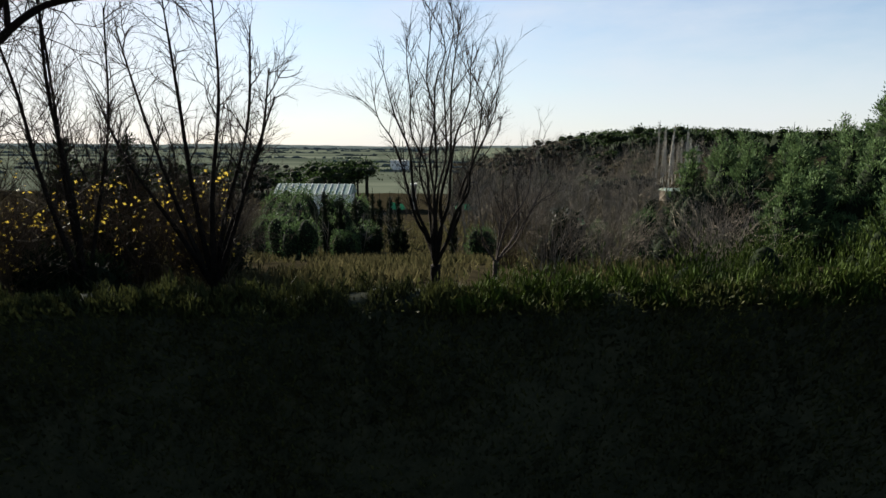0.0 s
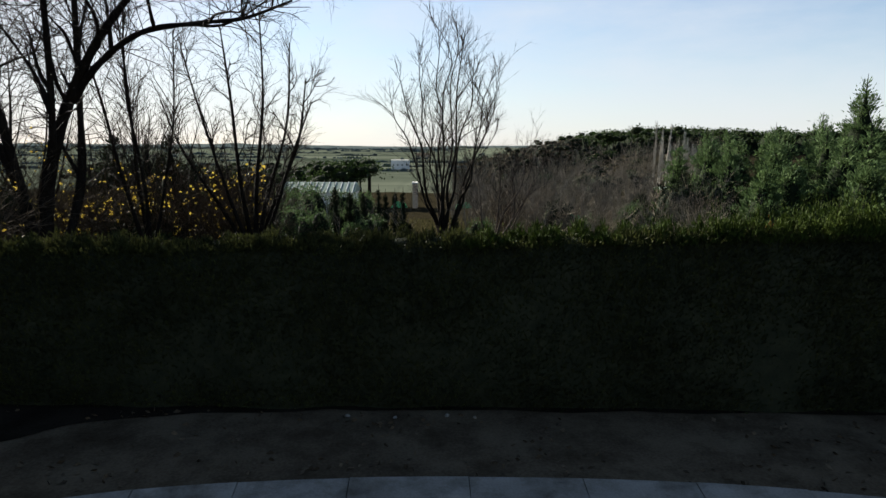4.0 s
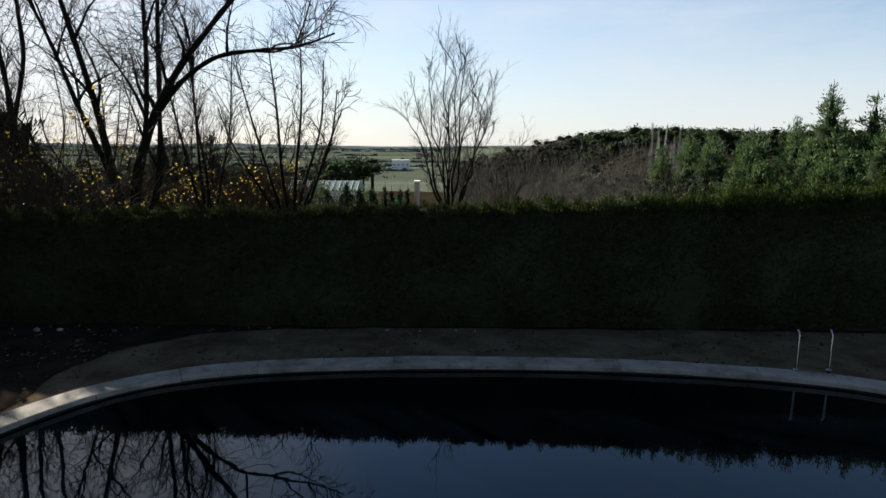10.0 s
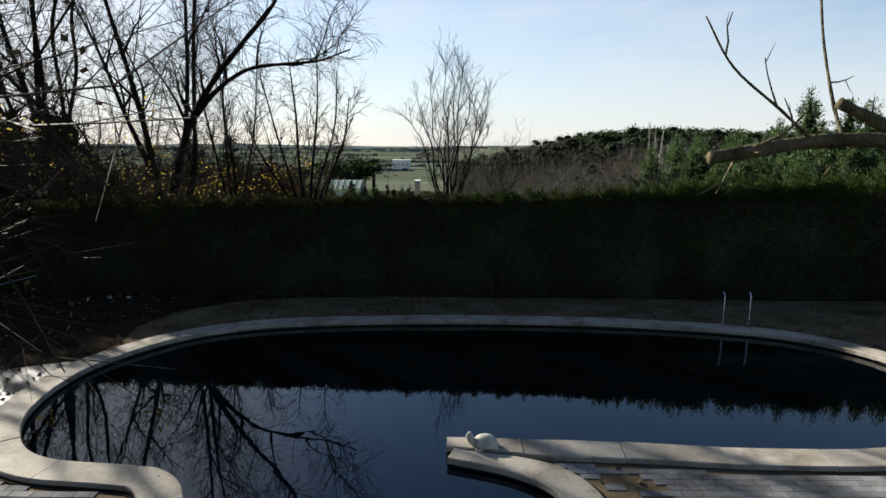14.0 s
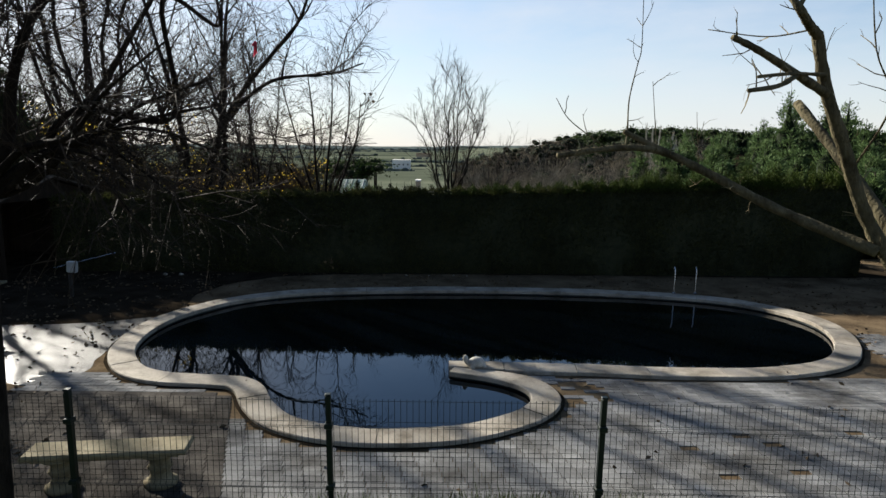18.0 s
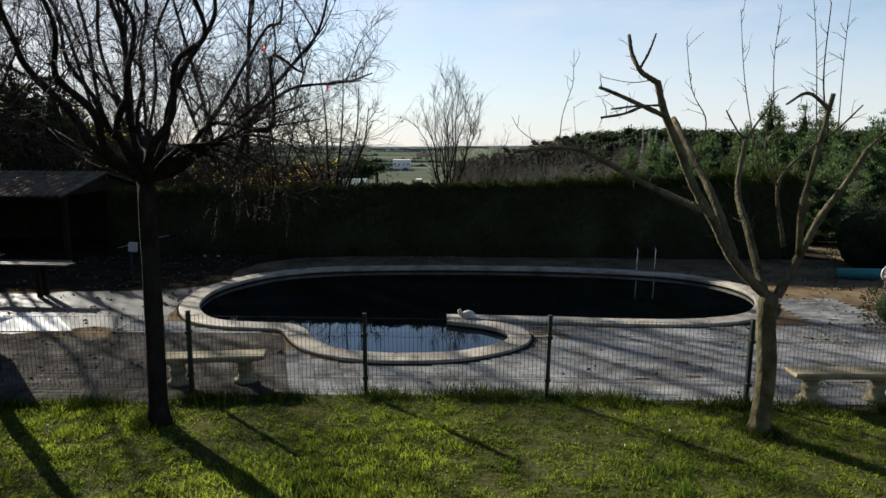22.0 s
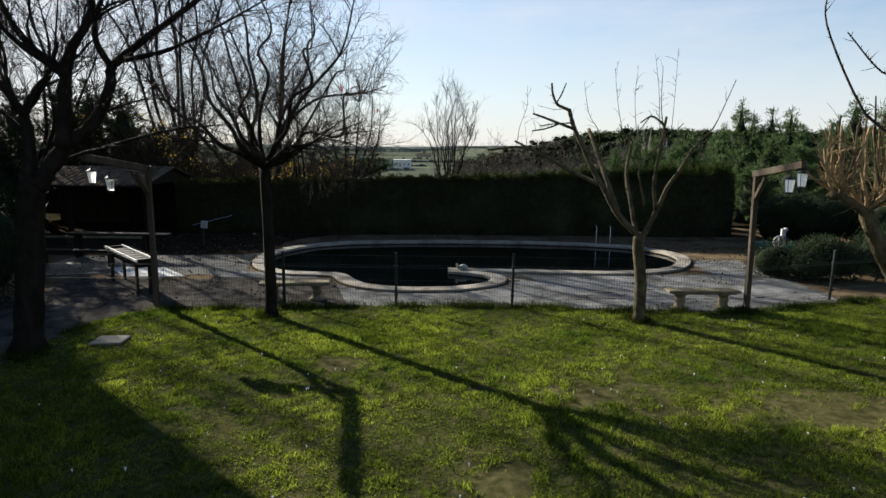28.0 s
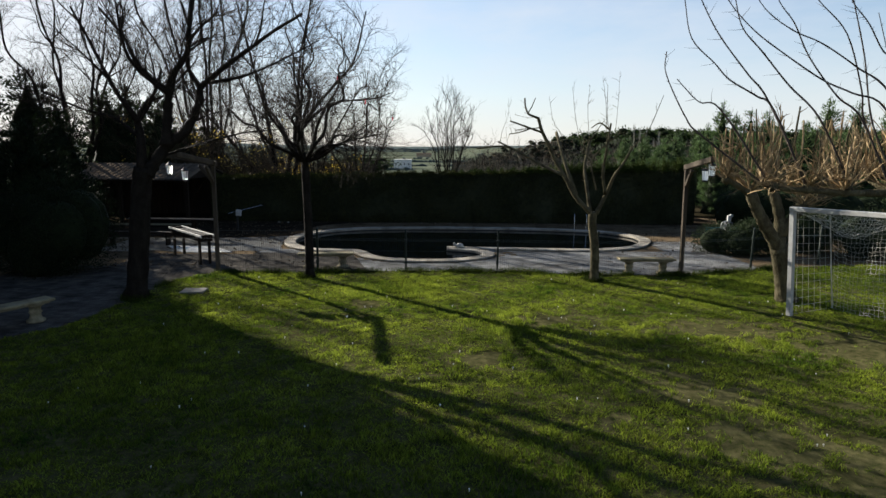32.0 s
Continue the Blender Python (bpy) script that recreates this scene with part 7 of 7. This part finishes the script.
def tree_line(name, label, rows, mat, seed):
    """Long uneven bands of far trees: solid, with ragged tops and gaps."""
    sh = Shape()
    for k, (y, x0, x1, tall, gap) in enumerate(rows):
        n = 620
        run = []
        for i in range(n + 1):
            x = x0 + (x1 - x0) * i / n
            f = noise.noise(Vector((i * 0.02, k * 3.1, seed))) + 0.55 * noise.noise(Vector((i * 0.13, k, seed)))
            h = tall * max(0.12, 0.45 + 0.55 * noise.noise(Vector((i * 0.11, k * 7.7, seed))) + 0.45 * noise.noise(Vector((i * 0.47, k, 2))))
            if f > gap:
                yy = y * (1 + 0.015 * noise.noise(Vector((i * 0.03, k, 5))))
                z = float(ground_height(x, yy))
                run.append([(x, yy - tall * 0.5, z), (x, yy - tall * 0.35, z + h * 0.7), (x, yy, z + h), (x, yy + tall * 0.4, z)])
            if (f <= gap or i == n) and run:
                if len(run) > 1:
                    m = len(run)
                    sh.add([p for r in run for p in r], [(4 * j + q, 4 * j + 4 + q, 4 * j + 5 + q, 4 * j + 1 + q) for j in range(m - 1) for q in range(3)])
                run = []
    me = sh.mesh(name)
    me.materials.append(mat)
    tagged(new(name, me), label, "trees", kind="stuff")


tree_line("hedgerows", "far hedgerows and thin tree lines across the plain, tinted for haze",
          [(y, -0.84 * y, 0.07 * y, 2.0 + y * 0.0031, g) for y, g in ((308, 0.12), (376, 0.05), (473, 0.1), (602, -0.1), (775, 0.0), (1004, -0.1), (1320, -0.05), (1790, -0.2), (2440, -0.3), (3150, -0.4))], M_HAZETREE, 4)
# strip in the shade colour fills the gaps under the pine crowns
tree_line("wood_edge", "solid edge of the pine wood on the ridge, in shade-dark colour", [(262, 54, 260, 11.0, -2), (324, 66, 330, 12.0, -2), (361, 74, 380, 12.5, -2)], M_LEAFSHADE, 9)


def far_ridge(y, tall, seed):
    """A low ridge of distant hills along the horizon, its haze painted in the colour."""
    k = 160
    v = []
    for i in range(k):
        x = -4400 + 8800 * i / (k - 1)
        h = tall * (0.55 + 0.45 * noise.noise(Vector((x * 0.0011, seed, 0))) + 0.2 * noise.noise(Vector((x * 0.006, seed, 4))))
        v += [(x, y - 160, -12.5), (x, y, max(-11.0, -12 + h)), (x, y + 160, -12.5)]
    f = [(3 * i + j, 3 * i + 3 + j, 3 * i + 4 + j, 3 * i + 1 + j) for i in range(k - 1) for j in range(2)]
    ob = part("far_ridge", Shape().add(v, f).mesh("far_ridge", True), M_HAZERIDGE)
    tagged(ob, "low ridge on the horizon, with haze in its colour", "hills", kind="structure")


far_ridge(3300, 22, 1.0)
far_ridge(4300, 34, 5.0)


def far_brush(name, label, n, area, hgt, mat, seed, kids, r, sway=0.15):
    """Leafless brushwood and poplars far down the slope, as one mass of rods."""
    rng = np.random.default_rng(seed)
    g = Growth(seed)
    for _ in range(n):
        x, y = area(rng)
        z = float(ground_height(x, y))
        h = hgt(rng)
        for _ in range(kids):
            d = np.array([rng.normal(0, sway), rng.normal(0, sway), 1.0])
            g.branch(np.array([x + rng.normal(0, 0.3), y, z]), d / np.linalg.norm(d), h * rng.uniform(0.6, 1.0), r, 2, 4, 0.6, 0.12, 0.02, 0.5, 3)
    me = g.mesh(name)
    me.materials.append(mat)
    return tagged(new(name, me), label, "brushwood", kind="stuff")


far_brush("brushwood", "grey-brown leafless brushwood filling the valley", 250, lambda q: (q.uniform(0.014, 0.35) * (yy := q.uniform(37, 172)), yy), lambda q: q.uniform(4.0, 7.5), M_BRUSH, 301, 3, 0.035)
far_brush("brushwood", "grey-brown leafless brushwood filling the valley", 90, lambda q: (q.uniform(-0.63, -0.07) * (yy := q.uniform(29, 79)), yy), lambda q: q.uniform(2.0, 3.6), M_BRUSH, 302, 3, 0.025)


far_brush("brushwood", "grey leafless woodland on the rise", 130, lambda q: (q.uniform(0.18, 0.46) * (yy := q.uniform(143, 258)), yy), lambda q: q.uniform(4.5, 8.0), M_BRUSH, 304, 3, 0.06)
far_brush("brushwood", "grey leafless woodland in the valley bottom", 170, lambda q: (q.uniform(0.02, 0.25) * (yy := q.uniform(169, 301)), yy), lambda q: q.uniform(3.5, 6.5), M_BRUSH, 305, 2, 0.07)


def poplars():
    """Pale leafless poplars with steep upright branches, lower towards one end of the row."""
    rng = np.random.default_rng(303)
    for i in range(15):
        x, y = 55.0 + 12.0 * i / 14 + rng.normal(0, 0.5), rng.uniform(155, 170)
        z, h = float(ground_height(x, y)), (15.5 - 0.55 * i) * rng.uniform(0.84, 1.08)
        t = thing("poplar", "pale slender leafless poplar in a close row", "tree", pose(x, y, z), "poplars in the valley")
        top = np.array([rng.normal(0, 0.5), rng.normal(0, 0.3), h])
        part("trunk", Shape().tube([(0, 0, 0), top * 0.5 + np.array([rng.normal(0, 0.15), 0, 0]), top], [0.17, 0.10, 0.03], 6), M_POPLAR, t)
        a, b, ra, rb = [], [], [], []
        for _ in range(70):
            u = rng.uniform(0.08, 0.95)
            p = top * u
            w = rng.uniform(0, 2 * math.pi)
            ln = rng.uniform(0.6, 1.5) * (1.25 - 0.6 * u)
            q = p + np.array([math.cos(w) * 0.42, math.sin(w) * 0.42, 1.7]) * ln
            a.append(p), b.append(q), ra.append(0.045), rb.append(0.018)
            for _ in range(2):
                v = rng.uniform(0.3, 0.9)
                c = p + (q - p) * v
                a.append(c), b.append(c + np.array([rng.normal(0, 0.22), rng.normal(0, 0.22), 0.75]) * ln), ra.append(0.022), rb.append(0.01)
        part("twig_growth", twig_mesh("twig_growth", a, b, ra, rb), M_POPLAR, t)


poplars()
for i, (x, y, w, h) in enumerate([(-11.8, 54.5, 1.7, 4.2), (-9.9, 55.94, 1.4, 3.8), (-13.8, 57.37, 1.8, 4.0), (-8.4, 60.24, 1.3, 3.4), (-15.6, 58.81, 1.8, 4.2), (-12.8, 51.63, 1.5, 3.4)]):
    leafy_mass("green_shrub", "rounded green shrub down in the valley", "shrub", (x, y, float(ground_height(x, y))), (w, w, h), 3500, 0.2, M_CONIFER, 400 + i, lumps=7)



def red_ribbons():
    for i, (x, y, z) in enumerate([(-2.35, -7.79, 4.41), (-1.7, -7.65, 4.01), (-3.0, -7.74, 4.97)]):
        sh = Shape()
        v = []
        for k in range(6):
            a = k / 5
            v += [(0.10 * a, 0.03 * math.sin(a * 6), -0.02 + 0.06 * math.sin(a * 5)), (0.10 * a + 0.02, 0.03 * math.sin(a * 6 + 1), 0.05 + 0.05 * math.sin(a * 5 + 1))]
        sh.add(v, [(2 * k, 2 * k + 2, 2 * k + 3, 2 * k + 1) for k in range(5)])
        o = part("red_ribbon", sh, M_RED)
        o.matrix_basis = pose(x, y, z, 20 * i, 30, 50 * i) @ Matrix.Diagonal((0.6, 0.6, 0.6, 1))
        tagged(o, "torn red plastic ribbon caught in the twigs", "ribbon", "ribbons in the tree")


red_ribbons()


def slope_grass():
    """Dry grass tufts on the bank below the hedge."""
    rng = np.random.default_rng(44)
    n = 60000
    y = rng.uniform(12, 86, n)
    x = rng.uniform(-0.52, 0.385, n) * y
    ok = np.array([noise.noise(Vector((a * 0.22, b * 0.22, 1))) for a, b in zip(x, y)]) + rng.normal(0, 0.15, n) > -0.05
    x, y = x[ok], y[ok]
    pos = np.stack([x, y, ground_height(x, y)], 1)
    me = leaf_mesh("dry_grass", pos, np.zeros((len(x), 3)) + np.array([[0, 0, 1.0]]), 0.42, 0.09, rng, 0.4)
    me.materials.append(M_STRAW)
    tagged(new("dry_grass", me), "straw-coloured grass tufts on the bank below the hedge", "grass", kind="stuff")


slope_grass()


# ---- pavers last ----
def pavers():
    rng = np.random.default_rng(15)
    L, W, gap = 0.206, 0.104, 0.008
    near, rest = [], []
    edge_y = lambda x: np.interp(x, [p[0] for p in LAWN_EDGE], [p[1] for p in LAWN_EDGE])
    y = -13.72
    row = 0
    while y < -0.86:
        border = -3.16 - (y + 4.245) * 0.2915
        starts = [(x, False) for x in np.arange(border + L / 2 if y < -3.94 else -8.8 + (row % 2) * L / 2, 8.6, L)]
        if y < -3.94:
            starts += [(x, True) for x in np.arange(border - L / 2 - (row % 2) * 0.0, -11.6, -L)]
        for x, shaded_side in starts:
            ok = y > edge_y(x) + 0.06 and not (x < -6.3 and y > -4.16) and not (x < -9.6 and y > -6.3)
            if ok and y > -3.15 and x < 6.9:
                ok = False
            if ok:
                rest.append((x, y))
        y += W
        row += 1
    pts = np.array(rest)
    out = ~inside(OUTER_POLY, pts[:, 0], pts[:, 1])
    for dx, dy in ((0.15, 0), (-0.15, 0), (0, 0.09), (0, -0.09)):
        out &= ~inside(OUTER_POLY, pts[:, 0] + dx, pts[:, 1] + dy)
    broken = np.hypot((pts[:, 0] - 1.55) / 0.35, (pts[:, 1] + 3.76) / 0.4) < rng.uniform(0.3, 1.3, len(pts))
    gone = rng.uniform(0, 1, len(pts)) < 0.004
    pts = pts[out & ~broken & ~gone]
    dist = np.hypot(pts[:, 0] + 0.6, pts[:, 1] + 6.3)
    order = np.argsort(dist)
    box = Shape().box(-L / 2 + gap / 2, -W / 2 + gap / 2, -0.05, L / 2 - gap / 2, W / 2 - gap / 2, 0.0).mesh("paver")
    box.materials.append(M_PAVER)
    shaded_box = box.copy()
    shaded_box.materials.clear()
    shaded_box.materials.append(M_SHADEDPAVER)
    # left of this slanted line the pavers take the painted-shade colour
    in_shade = lambda x, y: x < -3.16 + (y + 4.245) * -0.2915 - 0.02 and y < -3.94
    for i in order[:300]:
        o = new("paver", shaded_box if in_shade(pts[i, 0], pts[i, 1]) else box)
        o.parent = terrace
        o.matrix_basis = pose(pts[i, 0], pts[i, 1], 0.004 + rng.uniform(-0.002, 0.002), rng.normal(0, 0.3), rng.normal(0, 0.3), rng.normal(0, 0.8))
    far = pts[order[300:]]
    base = np.array([v.co[:] for v in box.vertices])
    faces = np.array([p.vertices[:] for p in box.polygons])
    k, n = len(far), len(base)
    v = base[None] + np.stack([far[:, 0], far[:, 1], 0.004 + rng.uniform(-0.002, 0.002, k)], 1)[:, None]
    v[:, :, 2] += (base[None, :, 0] * rng.normal(0, 0.004, (k, 1)) + base[None, :, 1] * rng.normal(0, 0.005, (k, 1)))
    f = (np.arange(k)[:, None, None] * n + faces[None]).reshape(-1, 4)
    me = fast_mesh("pavers", v.reshape(-1, 3), f)
    me.materials.append(M_PAVER)
    me.materials.append(M_SHADEDPAVER)
    me.polygons.foreach_set("material_index", np.repeat([int(in_shade(a, b)) for a, b in far], len(faces)).astype(np.int32))
    ob = part("pavers", me, M_PAVER, terrace)
    ob["kind"] = "stuff"


pavers()
